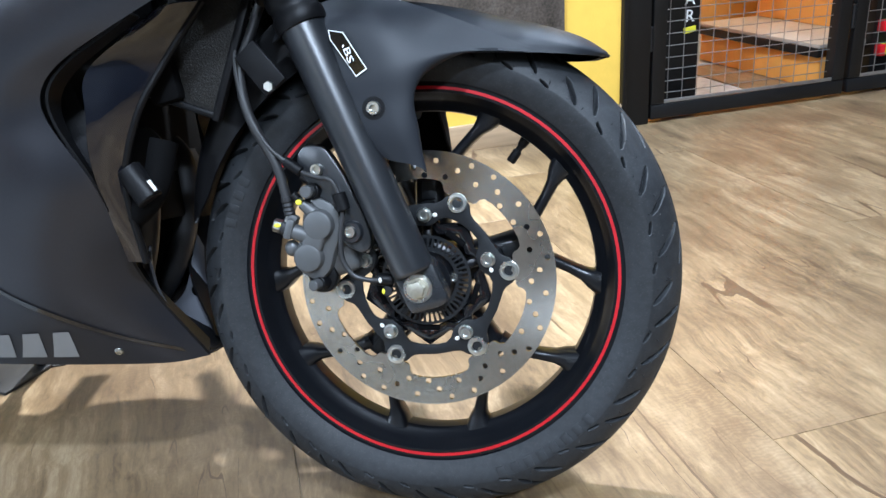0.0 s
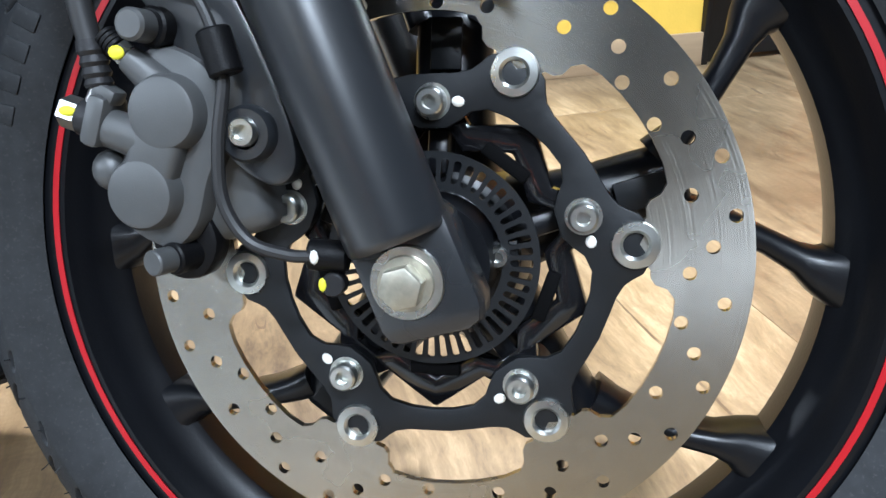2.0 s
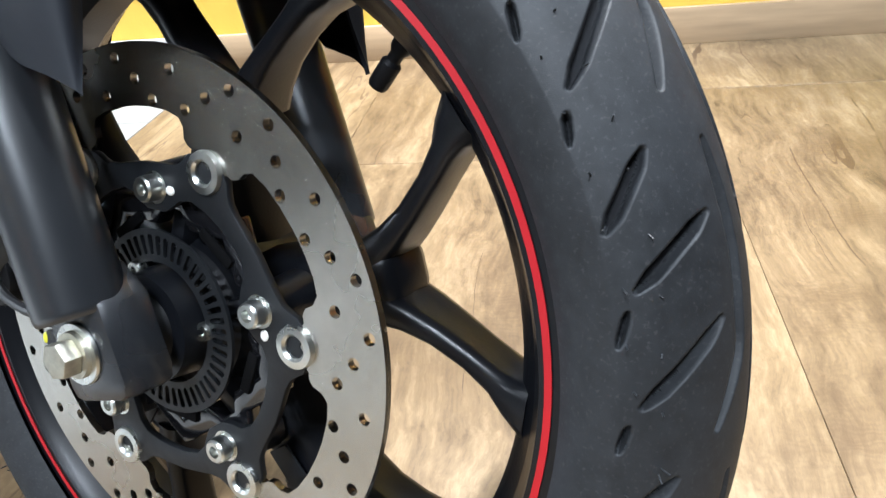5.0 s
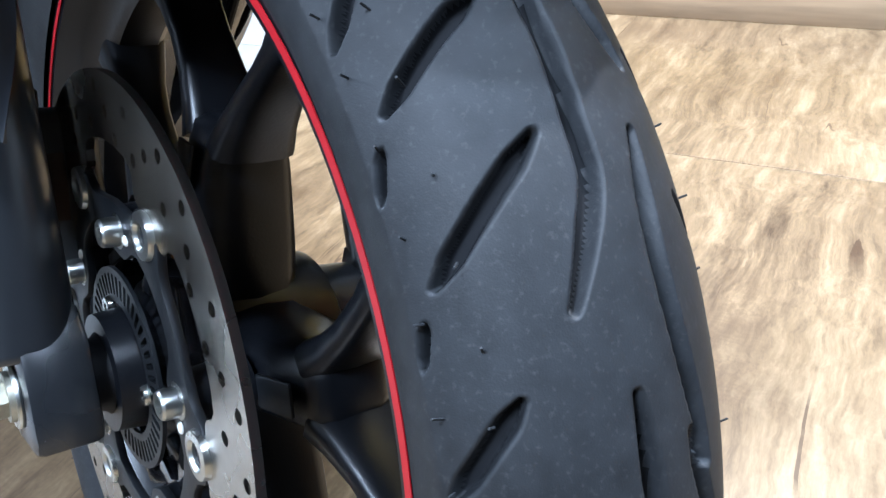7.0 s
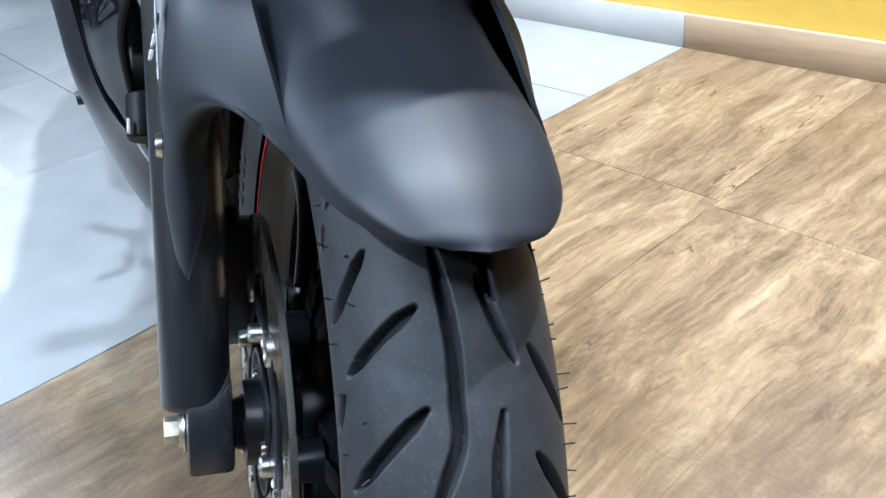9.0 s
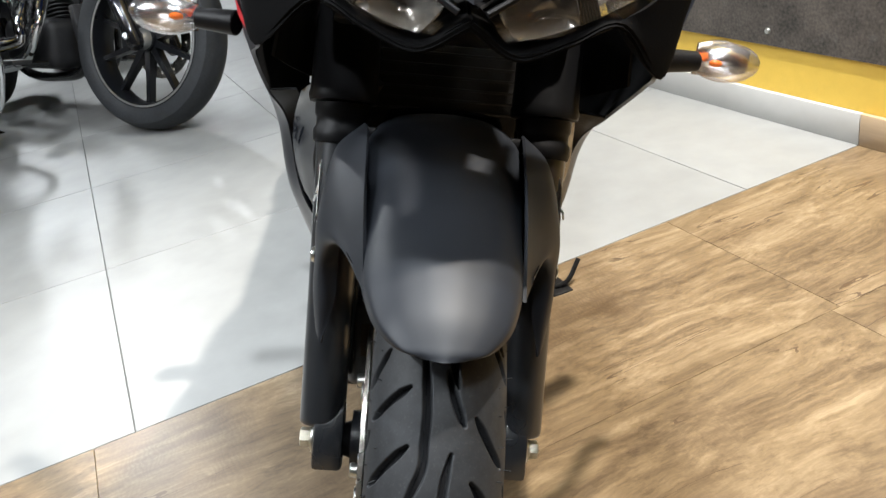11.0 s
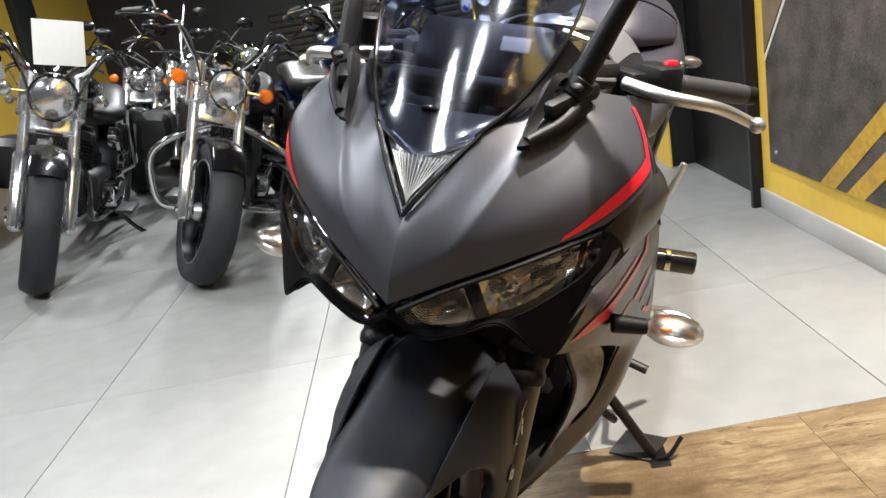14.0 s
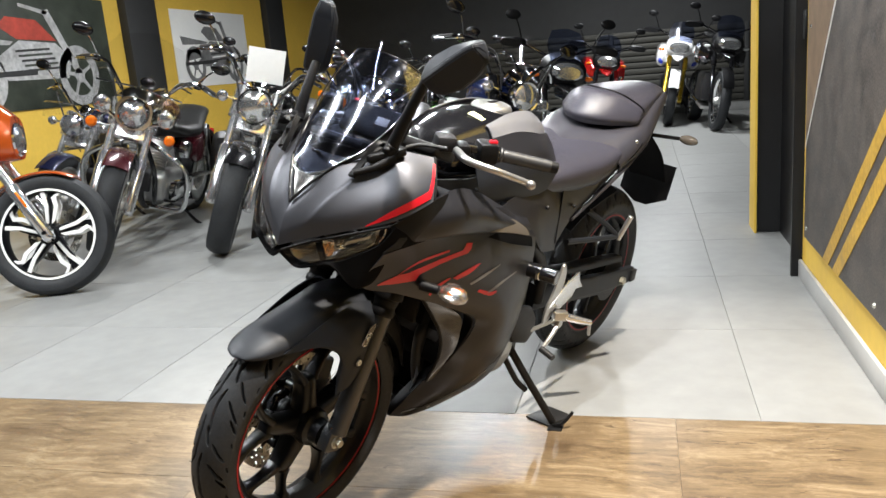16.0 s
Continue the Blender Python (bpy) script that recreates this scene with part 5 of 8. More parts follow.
fairing = part("front_fairing", box(0.10, 0.16, 0.05, TR(-0.10, 0, 0.83), 0.01), PLASTIC, bike, "sharp nosed front fairing")
for s in (-1, 1):
    rows = NOSE if s > 0 else mirror(NOSE)
    np_ = part("nose_panel", sheet(rows, 0.003, 72, 48, inward=(-0.1, 0, 0.8), lift=crease, back=1), [MATTE, DULL], bike, "matte grey nose panel")
    part("red_flash", decal(rows, [(0.50, 0.02), (0.63, 0.07), (0.955, 0.10)], [(0.51, 0.055), (0.648, 0.180), (0.93, 0.265)], away=(-0.1, 0, 0.8)), REDV, np_, "red flash")
    part("red_flash", decal(rows, [(0.958, 0.12), (0.985, 0.42), (0.998, 0.82)], [(0.93, 0.265), (0.967, 0.50), (0.986, 0.84)], away=(-0.1, 0, 0.8)), REDV, np_, "red flash")
    part("panel_edge", tube([rows[0][5], (rows[1][5][0], rows[1][5][1], rows[1][5][2]), rows[3][5]], 0.003, 8), PLASTIC, fairing)
    part("screen_bolt", ball((-0.012, s * 0.066, 0.9395), 0.006, 12, (1, 1, 0.6)), PLASTIC, fairing, "black screen bolt")
    # headlight
    top = [(0.103, 0.010, 0.758), (0.083, 0.056, 0.784), (0.047, 0.117, 0.811), (-0.014, 0.187, 0.840)]
    bot = [(0.083, 0.032, 0.730), (0.077, 0.075, 0.741), (0.053, 0.135, 0.767), (0.006, 0.180, 0.804)]
    mid = [((a[0] + b[0]) / 2 + 0.006, (a[1] + b[1]) / 2, (a[2] + b[2]) / 2) for a, b in zip(top, bot)]
    hl = [top, mid, bot]
    if s < 0:
        hl = mirror(hl)
    lens = part("headlight", sheet(hl, 0.002, 24, 10, inward=(-0.2, 0, 0.75)), LENS, bike, "narrow clear headlight lens")
    lens.visible_shadow = False
    bowl = [[(x - 0.035 - 0.01 * j, y * 0.97, z - 0.004 + 0.002 * j) for x, y, z in r] for j, r in enumerate(hl)]
    part("housing", sheet(bowl, 0.004, 16, 10, inward=(-0.3, 0, 0.75)), PLASTIC, lens, "dark headlight housing")
    for u0, u1, deep, mt in ((0.05, 0.40, 0.026, SMOKE), (0.46, 0.93, 0.034, REFLECT)):
        cup = []
        for j in range(7):
            row = []
            for i in range(7):
                p = surf(hl, u0 + (u1 - u0) * i / 6, 0.10 + 0.80 * j / 6)
                row.append((p.x - 0.010 - deep * (math.sin(math.pi * i / 6) * math.sin(math.pi * j / 6)) ** 0.7, p.y * 0.985, p.z))
            cup.append(row)
        part("reflector", sheet(cup, 0.0015, 9 if mt is REFLECT else 20, 6 if mt is REFLECT else 14, inward=(-0.3, 0, 0.75)), mt, lens, "bright reflector bowl", angle=6 if mt is REFLECT else 35)
        p = surf(hl, u0 + (u1 - u0) * (0.30 if mt is REFLECT else 0.55), 0.5)
        if mt is REFLECT:
            part("bulb", ball((p.x - 0.022, p.y * 0.985, p.z), 0.0075, 14, (1.4, 1, 1)), CHROME, lens, "clear bulb")
    for q in range(5):
        a, b2 = surf(hl, 0.415 + 0.012 * q, 0.12), surf(hl, 0.415 + 0.012 * q, 0.88)
        part("lens_flute", tube([a - Vector((0.008, 0, 0)), b2 - Vector((0.008, 0, 0))], 0.0022, 6), PLASTIC, lens)
    for q in (0.40, 0.955):
        a, b2 = surf(hl, q, 0.1), surf(hl, q, 0.92)
        part("divider", tube([a - Vector((0.012, 0, 0)), (a + b2) / 2 - Vector((0.018, 0, 0)), b2 - Vector((0.012, 0, 0))], 0.003, 8), CHROME if q > 0.5 else PLASTIC, lens)
    part("upper_lip", tube([Vector(p) + Vector((0.001, 0, -0.001)) for p in hl[0]], 0.0028, 8), PLASTIC, lens)
    # chin under the lamp
    chin = [[(0.098, 0.0, 0.750), (0.085, 0.034, 0.729), (0.078, 0.076, 0.740), (0.066, 0.112, 0.755), (0.050, 0.140, 0.769), (0.008, 0.184, 0.804), (-0.02, 0.197, 0.840)],
            [(0.097, 0.0, 0.749), (0.086, 0.036, 0.7275), (0.080, 0.075, 0.739), (0.070, 0.112, 0.753), (0.040, 0.158, 0.716), (0.004, 0.182, 0.768), (-0.045, 0.206, 0.822)],
            [(0.092, 0.0, 0.748), (0.082, 0.037, 0.7250), (0.074, 0.075, 0.7365), (0.062, 0.114, 0.750), (0.027, 0.160, 0.7060), (-0.020, 0.183, 0.745), (-0.07, 0.209, 0.80)],
            [(-0.01, 0.0, 0.752), (-0.01, 0.037, 0.738), (-0.02, 0.075, 0.744), (-0.03, 0.114, 0.752), (-0.03, 0.155, 0.712), (-0.06, 0.180, 0.742), (-0.10, 0.206, 0.79)]]
    part("chin", sheet(chin if s > 0 else mirror(chin), 0.003, 42, 18, inward=(-0.1, 0, 0.78)), DULL, fairing, "black chin below the headlights")
    cs = [[(-0.014, 0.186, 0.838), (-0.06, 0.210, 0.866), (-0.10, 0.219, 0.884), (-0.17, 0.205, 0.885)], [(-0.03, 0.200, 0.815), (-0.08, 0.215, 0.832), (-0.14, 0.216, 0.845), (-0.22, 0.205, 0.85)], [(0.002, 0.189, 0.785), (-0.06, 0.204, 0.794), (-0.12, 0.212, 0.802), (-0.26, 0.203, 0.818)]]
    part("cowl_side", sheet(cs if s > 0 else mirror(cs), 0.003, 20, 10, inward=(-0.1, 0, 0.8)), PLASTIC, fairing, "black strip behind the headlight")

# V lamp and windscreen
vl = [[(0.079, -0.002, 0.854), (0.080, 0.0, 0.854), (0.079, 0.002, 0.854)], [(0.056, -0.026, 0.893), (0.064, 0.0, 0.886), (0.056, 0.026, 0.893)], [(0.025, -0.055, 0.931), (0.047, 0.0, 0.913), (0.025, 0.055, 0.931)]]
vlamp = part("position_lamp", sheet(vl, 0.002, 14, 14, inward=(-0.1, 0, 0.85)), LENS, bike, "clear V shaped position lamp")
vlamp.visible_shadow = False
part("lamp_back", sheet([[(x - 0.010, y * 0.93, z - 0.004) for x, y, z in r] for r in vl], 0.002, 10, 10, inward=(-0.2, 0, 0.85)), LAMPBACK, vlamp, "ribbed bright lamp back")
for k in range(-7, 8):
    a, b2 = surf(vl, 0.5 + k * 0.034, 0.16 + 0.03 * abs(k)), surf(vl, 0.5 + k * 0.052, 0.93 - 0.025 * abs(k))
    part("lamp_rib", tube([a - Vector((0.005, 0, 0.002)), b2 - Vector((0.005, 0, 0.002))], 0.0007, 6), ALU, vlamp)
for s in (-1, 1):
    part("lamp_edge", tube([(0.080, 0, 0.851), (0.057, s * 0.028, 0.892), (0.023, s * 0.058, 0.932)], 0.0022, 8), PLASTIC, vlamp)
    part("lamp_rim", tube([(0.080, 0, 0.857), (0.0575, s * 0.0245, 0.892), (0.0275, s * 0.053, 0.929)], 0.0012, 8), LAMPBACK, vlamp)
WS = [[(0.026, -0.054, 0.930), (0.040, -0.026, 0.916), (0.047, 0.0, 0.909), (0.040, 0.026, 0.916), (0.026, 0.054, 0.930)],
      [(-0.030, -0.086, 0.966), (-0.008, -0.045, 0.976), (-0.002, 0.0, 0.979), (-0.008, 0.045, 0.976), (-0.030, 0.086, 0.966)],
      [(-0.094, -0.111, 1.024), (-0.068, -0.062, 1.048), (-0.058, 0.0, 1.056), (-0.068, 0.062, 1.048), (-0.094, 0.111, 1.024)],
      [(-0.150, -0.116, 1.080), (-0.124, -0.068, 1.108), (-0.114, 0.0, 1.118), (-0.124, 0.068, 1.108), (-0.150, 0.116, 1.080)],
      [(-0.174, -0.104, 1.108), (-0.148, -0.062, 1.133), (-0.136, 0.0, 1.142), (-0.148, 0.062, 1.133), (-0.174, 0.104, 1.108)]]
ws = part("windscreen", sheet(WS, 0.003, 32, 32, inward=(-0.2, 0, 0.9)), SCREEN, bike, "smoke tinted windscreen")
ws.visible_shadow = False
for s in (-1, 1):
    e = [r[4] if s > 0 else r[0] for r in WS]
    part("screen_edge", tube(e, 0.0022, 8), GLOSS, ws)
    stay = [[Vector(e[0]) + Vector((-0.004, 0, 0)), Vector(e[1]), Vector(e[2]) + Vector((0.0, 0, -0.004))], [Vector(e[0]) + Vector((-0.022, s * 0.012, 0.004)), Vector(e[1]) + Vector((-0.014, s * 0.018, 0.0)), Vector(e[2]) + Vector((-0.03, s * 0.012, -0.022))]]
    part("screen_stay", sheet([[tuple(p) for p in r] for r in stay], 0.003, 16, 6, inward=(-0.2, 0, 0.8)), PLASTIC, ws)
part("screen_edge", tube(WS[4], 0.0016, 8), GLOSS, ws)
low = [[Vector(p) + Vector((-0.006, 0, -0.006)) for p in WS[0]], [Vector(p) + Vector((-0.012, 0, -0.010)) for p in [surf(WS, q / 4, 0.17) for q in range(5)]]]
part("inner_cowl", sheet([[tuple(p) for p in r] for r in low], 0.002, 16, 6, inward=(-0.2, 0, 0.8)), PLASTIC, ws, "black inner cowl")
part("round_badge", lathe([(0, 0), (0.010, 0), (0.0112, 0.0014), (0.0112, 0.003), (0, 0.003)], 28, TR(0.017, 0, 0.945) @ RY(-38) @ RX(90)), GLOSS, ws, "plain round badge")
dash = part("instrument_panel", box(0.035, 0.17, 0.075, TR(-0.155, 0, 0.985) @ RY(-35), 0.012), PLASTIC, bike, "black instrument panel")
part("display", box(0.004, 0.10, 0.045, TR(-0.174, 0.02, 0.998) @ RY(-35), 0.002), GLOSS, dash)
part("dash_cover", box(0.10, 0.15, 0.02, TR(-0.08, 0, 0.955) @ RY(-20), 0.008), PLASTIC, fairing)
part("paper_tag", box(0.0015, 0.034, 0.018, TR(-0.125, 0.045, 1.003) @ RY(-35), 0.0005), LETTER, fairing, "small grey tag")

# mirrors: the left one swung out, the right one folded up
for s, stalk, at, turn in ((1, [(-0.056, 0.134, 0.978), (-0.060, 0.160, 1.045), (-0.064, 0.190, 1.115), (-0.064, 0.205, 1.140)], (-0.062, 0.260, 1.162), RZ(4) @ RX(30)),
                           (-1, [(-0.056, -0.134, 0.978), (-0.075, -0.136, 1.03), (-0.098, -0.140, 1.075), (-0.108, -0.143, 1.09)], (-0.125, -0.150, 1.140), RZ(-20) @ RX(80))):
    mr = part("mirror", box(0.085, 0.026, 0.020, TR(-0.050, s * 0.128, 0.965) @ RZ(-s * 25) @ RY(12), 0.008), PLASTIC, bike, "black rear view mirror on a stalk")
    part("pivot", rod((-0.050, s * 0.130, 0.968), (-0.056, s * 0.140, 0.986), 0.0145, 20), PLASTIC, mr)
    part("pivot_cap", ball((-0.044, s * 0.136, 0.980), 0.008, 12, (1, 1, 0.7)), ALU_D, mr)
    part("stalk", tube(stalk, [0.0135, 0.0115, 0.0105, 0.010], 16), PLASTIC, mr)
    foot = [[(0.022, 0.096, 0.926), (-0.004, 0.104, 0.957), (-0.030, 0.113, 0.990), (-0.058, 0.121, 0.990)],
            [(0.018, 0.108, 0.928), (-0.012, 0.114, 0.957), (-0.034, 0.121, 0.986), (-0.060, 0.129, 0.986)]]
    part("mirror_foot", sheet([[(x, s * y, z) for x, y, z in r] for r in foot], 0.011, 20, 4, inward=(-0.1, 0, 0.7)), PLASTIC, mr, "black mirror foot along the screen")
    part("foot_prong", tube([(0.016, s * 0.104, 0.930), (-0.022, s * 0.128, 0.944), (-0.058, s * 0.142, 0.962)], [0.006, 0.009, 0.012], 12), PLASTIC, mr)
    head = bmesh.new()
    rings = []
    # stations outwards: crest, front crease, lower edge and back of the wedge
    for py, crest, crease, low, back in ((-0.100, 0.016, 0.002, -0.016, -0.010), (-0.094, 0.030, 0.002, -0.030, -0.014), (-0.060, 0.042, 0.004, -0.044, -0.016), (0.0, 0.046, 0.014, -0.046, -0.016), (0.060, 0.040, 0.022, -0.030, -0.014), (0.088, 0.034, 0.022, -0.012, -0.012), (0.096, 0.026, 0.020, 0.004, -0.008)):
        key = [(-0.020, crest), (-0.008, crest + 0.002), (0.026, crease + 0.006), (0.028, crease - 0.004), (-0.002, low), (-0.018, low + 0.001), (back - 0.012, 0.5 * (low + crest))]
        rings.append([(x * (0.6 if abs(py) > 0.09 else 1), py, z) for x, z in key])
    loft(rings, head)
    bmesh.ops.transform(head, matrix=TR(*at) @ turn @ Matrix.Diagonal((0.9, 0.72 if s > 0 else -0.85, 0.86, 1)), verts=head.verts)
    bmesh.ops.bevel(head, geom=head.edges[:], offset=0.004, segments=3, affect="EDGES", clamp_overlap=True)
    part("mirror_head", head, MATTE_D, mr, "matte black mirror housing")

# side fairings
FAIR = [[(0.000, 0.190, 0.782), (-0.12, 0.214, 0.800), (-0.28, 0.205, 0.818), (-0.42, 0.19, 0.800), (-0.53, 0.180, 0.745)],
        [(0.026, 0.162, 0.712), (-0.10, 0.205, 0.735), (-0.28, 0.222, 0.735), (-0.44, 0.22, 0.72), (-0.595, 0.195, 0.690)],
        [(-0.075, 0.184, 0.671), (-0.19, 0.211, 0.660), (-0.34, 0.228, 0.645), (-0.47, 0.226, 0.63), (-0.605, 0.198, 0.605)],
        [(-0.265, 0.203, 0.582), (-0.34, 0.222, 0.573), (-0.43, 0.234, 0.560), (-0.51, 0.225, 0.545), (-0.598, 0.198, 0.52)],
        [(-0.372, 0.196, 0.510), (-0.42, 0.215, 0.492), (-0.475, 0.220, 0.475), (-0.53, 0.212, 0.455), (-0.580, 0.195, 0.43)],
        [(-0.338, 0.166, 0.411), (-0.385, 0.190, 0.402), (-0.445, 0.200, 0.390), (-0.50, 0.198, 0.370), (-0.555, 0.184, 0.345)],
        [(-0.338, 0.085, 0.298), (-0.375, 0.128, 0.294), (-0.42, 0.152, 0.289), (-0.49, 0.160, 0.282), (-0.56, 0.152, 0.270)],
        [(-0.286, 0.030, 0.190), (-0.325, 0.060, 0.188), (-0.40, 0.081, 0.190), (-0.49, 0.091, 0.191), (-0.58, 0.096, 0.192)]]
for s in (-1, 1):
    rows = FAIR if s > 0 else mirror(FAIR)
    sf = part("side_fairing", sheet(rows, 0.0035, 36, 64, inward=(-0.3, 0, 0.5), back=1), [SIDEM, DULL], bike, "matte dark side fairing")
    A = dict(away=(-0.35, 0, 0.5))
    for nm, lo, hi, mt in (("red_stripe", [(0.05, 0.172), (0.12, 0.195), (0.20, 0.205)], [(0.06, 0.165), (0.16, 0.150), (0.26, 0.165)], REDV),
                           ("red_stripe", [(0.15, 0.152), (0.25, 0.122), (0.38, 0.115)], [(0.18, 0.137), (0.26, 0.107), (0.38, 0.106)], REDV),
                           ("red_stripe", [(0.21, 0.185), (0.35, 0.155), (0.46, 0.145)], [(0.21, 0.152), (0.34, 0.135), (0.44, 0.127)], REDV),
                           ("red_stripe", [(0.46, 0.145), (0.48, 0.130), (0.49, 0.108)], [(0.44, 0.127), (0.45, 0.116), (0.46, 0.104)], REDV),
                           ("accent_stripe", [(0.36, 0.250), (0.44, 0.230), (0.51, 0.202)], [(0.35, 0.236), (0.42, 0.216), (0.50, 0.199)], REDV),
                           ("accent_stripe", [(0.12, 0.315), (0.26, 0.265), (0.34, 0.236)], [(0.13, 0.306), (0.25, 0.256), (0.34, 0.230)], REDV),
                           ("accent_stripe", [(0.39, 0.330), (0.43, 0.365), (0.51, 0.352)], [(0.42, 0.320), (0.46, 0.345), (0.51, 0.345)], REDV),
                           ("accent_stripe", [(0.40, 0.290), (0.52, 0.259), (0.63, 0.230)], [(0.40, 0.280), (0.51, 0.250), (0.63, 0.226)], LETTER),
                           ("accent_stripe", [(0.43, 0.356), (0.61, 0.315), (0.77, 0.284)], [(0.43, 0.346), (0.60, 0.306), (0.76, 0.280)], LETTER)):
        part(nm, decal(rows, lo, hi, **A), mt, sf, "red swept stripe" if mt is REDV else "thin grey accent stripe")
    part("air_slot", decal(rows, [(0.58, 0.105), (0.74, 0.155), (0.955, 0.195)], [(0.65, 0.095), (0.81, 0.120), (0.955, 0.145)], lift=0.002, **A), DULL, sf, "black air outlet slot")
    # reflection on the facet above the slot, painted as a bronze grey patch
    part("slot_lip", decal(rows, [(0.60, 0.090), (0.76, 0.110), (0.93, 0.137)], [(0.71, 0.060), (0.84, 0.050), (0.93, 0.088)], lift=0.003, **A), TAUPE, sf, "outlet lip with a bronze grey reflection painted on")
    # plain blocks stand for the maker's lettering low on the panel
    for k in range(4):
        u0 = 0.565 + k * 0.112
        part("letter_block", decal(rows, [(u0, 0.980), (u0 + 0.045, 0.980), (u0 + 0.09, 0.980)], [(u0 - 0.04, 0.925), (u0 - 0.01, 0.925), (u0 + 0.02, 0.925)], lift=0.0012, n=8, **A), LETTER, sf, "plain grey print block")
    part("gloss_line", decal(rows, [(0.12, 0.985), (0.35, 0.945), (0.58, 0.88), (0.72, 0.805), (0.97, 0.66)], [(0.12, 0.977), (0.35, 0.935), (0.58, 0.867), (0.72, 0.793), (0.97, 0.65)], lift=0.0015, **A), GLOSS, sf, "gloss black swage line")
    part("fairing_bolt", lathe([(0, -0.003), (0.004, -0.003), (0.0058, -0.001), (0.0058, 0.003), (0, 0.003)], 18, TR(-0.376, s * 0.088, 0.209) @ RX(-s * 40)), ZINC, sf, "silver fairing bolt")
    up = [[(-0.085, 0.200, 0.868), (-0.20, 0.200, 0.888), (-0.33, 0.178, 0.850), (-0.45, 0.168, 0.792), (-0.57, 0.172, 0.742)],
          [(-0.055, 0.204, 0.838), (-0.19, 0.233, 0.846), (-0.32, 0.224, 0.812), (-0.45, 0.206, 0.762), (-0.58, 0.190, 0.716)],
          [(-0.018, 0.194, 0.800), (-0.17, 0.228, 0.800), (-0.30, 0.222, 0.776), (-0.43, 0.206, 0.740), (-0.58, 0.190, 0.698)],
          [(-0.030, 0.190, 0.794), (-0.17, 0.205, 0.790), (-0.30, 0.200, 0.766), (-0.43, 0.188, 0.730), (-0.58, 0.180, 0.690)]]
    part("upper_panel", sheet(up if s > 0 else mirror(up), 0.003, 30, 20, inward=(-0.3, 0, 0.8)), SIDEM, bike, "matte dark upper side panel")
    part("panel_bolt", ball((-0.30, s * 0.190, 0.866), 0.006, 10), ALU_D, bike)
    # gloss scoop beside the radiator
    sc = [[(-0.222, 0.128, 0.606), (-0.266, 0.140, 0.540), (-0.296, 0.150, 0.484), (-0.320, 0.140, 0.410), (-0.318, 0.112, 0.322)],
          [(-0.246, 0.150, 0.600), (-0.296, 0.163, 0.540), (-0.314, 0.170, 0.486), (-0.330, 0.156, 0.418), (-0.327, 0.116, 0.323)],
          [(-0.262, 0.164, 0.586), (-0.326, 0.180, 0.535), (-0.332, 0.182, 0.490), (-0.338, 0.168, 0.428), (-0.336, 0.118, 0.324)]]
    part("scoop_edge", tube([(x, s * (y - 0.002), z) for x, y, z in sc[0]], 0.0045, 10), PLASTIC, sf)
    part("scoop", sheet(sc if s > 0 else mirror(sc), 0.003, 24, 12, inward=(-0.4, 0, 0.5)), SCOOPM, sf, "gloss black air scoop")
    lip = [[(-0.262, 0.200, 0.584), (-0.365, 0.192, 0.512), (-0.337, 0.164, 0.412), (-0.336, 0.086, 0.300), (-0.286, 0.032, 0.193)],
           [(-0.270, 0.170, 0.585), (-0.372, 0.160, 0.510), (-0.345, 0.145, 0.412), (-0.350, 0.055, 0.300), (-0.296, 0.010, 0.206)]]
    # black sheet added to give the deep shade inside the fairing
    inner = [[(-0.02, 0.148, 0.735), (-0.14, 0.140, 0.735), (-0.29, 0.120, 0.720)], [(-0.06, 0.164, 0.676), (-0.15, 0.152, 0.640), (-0.25, 0.124, 0.600)]]
    part("inner_panel", sheet(inner if s > 0 else mirror(inner), 0.003, 16, 8, inward=(-0.1, 0, 0.6)), DULL, sf, "black sheet added as shade beside the forks")
    part("inner_lip", sheet(lip if s > 0 else mirror(lip), 0.003, 40, 6, inward=(-0.5, 0, 0.4)), PLASTIC, sf)
    guide = [[(-0.290, 0.026, 0.196), (-0.312, 0.046, 0.235), (-0.330, 0.060, 0.275), (-0.335, 0.070, 0.315)],
             [(-0.372, 0.036, 0.236), (-0.354, 0.046, 0.260), (-0.345, 0.054, 0.303), (-0.339, 0.060, 0.335)]]
    gp = part("air_guide", sheet(guide if s > 0 else mirror(guide), 0.003, 24, 8, inward=(-0.5, s * 0.3, 0.2)), MATTE, sf, "matte grey inner air guide")
    part("guide_clip", ball((-0.338, s * 0.049, 0.258), 0.0085, 14, (1, 0.8, 1)), DULL, gp, "black push clip")
    # indicator
    ind = part("indicator", rod((-0.115, s * 0.205, 0.690), (-0.128, s * 0.245, 0.689), 0.012, 18, 0.010), PLASTIC, bike, "front indicator with a clear lens on a black stalk")
    lens2 = ball((0, 0, 0), 0.036, 22, (0.62, 1.0, 0.55))
    bmesh.ops.transform(lens2, matrix=TR(-0.134, s * 0.277, 0.689) @ RZ(s * 8), verts=lens2.verts)
    g = part("lens", lens2, LENS_F, ind, "clear indicator lens")
    g.visible_shadow = False
    part("bulb", ball((-0.136, s * 0.268, 0.687), 0.0046, 14, (0.9, 1.5, 0.8)), AMBER, ind, "amber bulb")
    part("lens_back", sheet([[(-0.146, s * 0.250, 0.672), (-0.150, s * 0.277, 0.670), (-0.144, s * 0.304, 0.678)], [(-0.146, s * 0.250, 0.704), (-0.150, s * 0.277, 0.708), (-0.144, s * 0.304, 0.700)]], 0.002, 8, 4, inward=(-0.3, 0, 0.69)), REFLECT, ind)
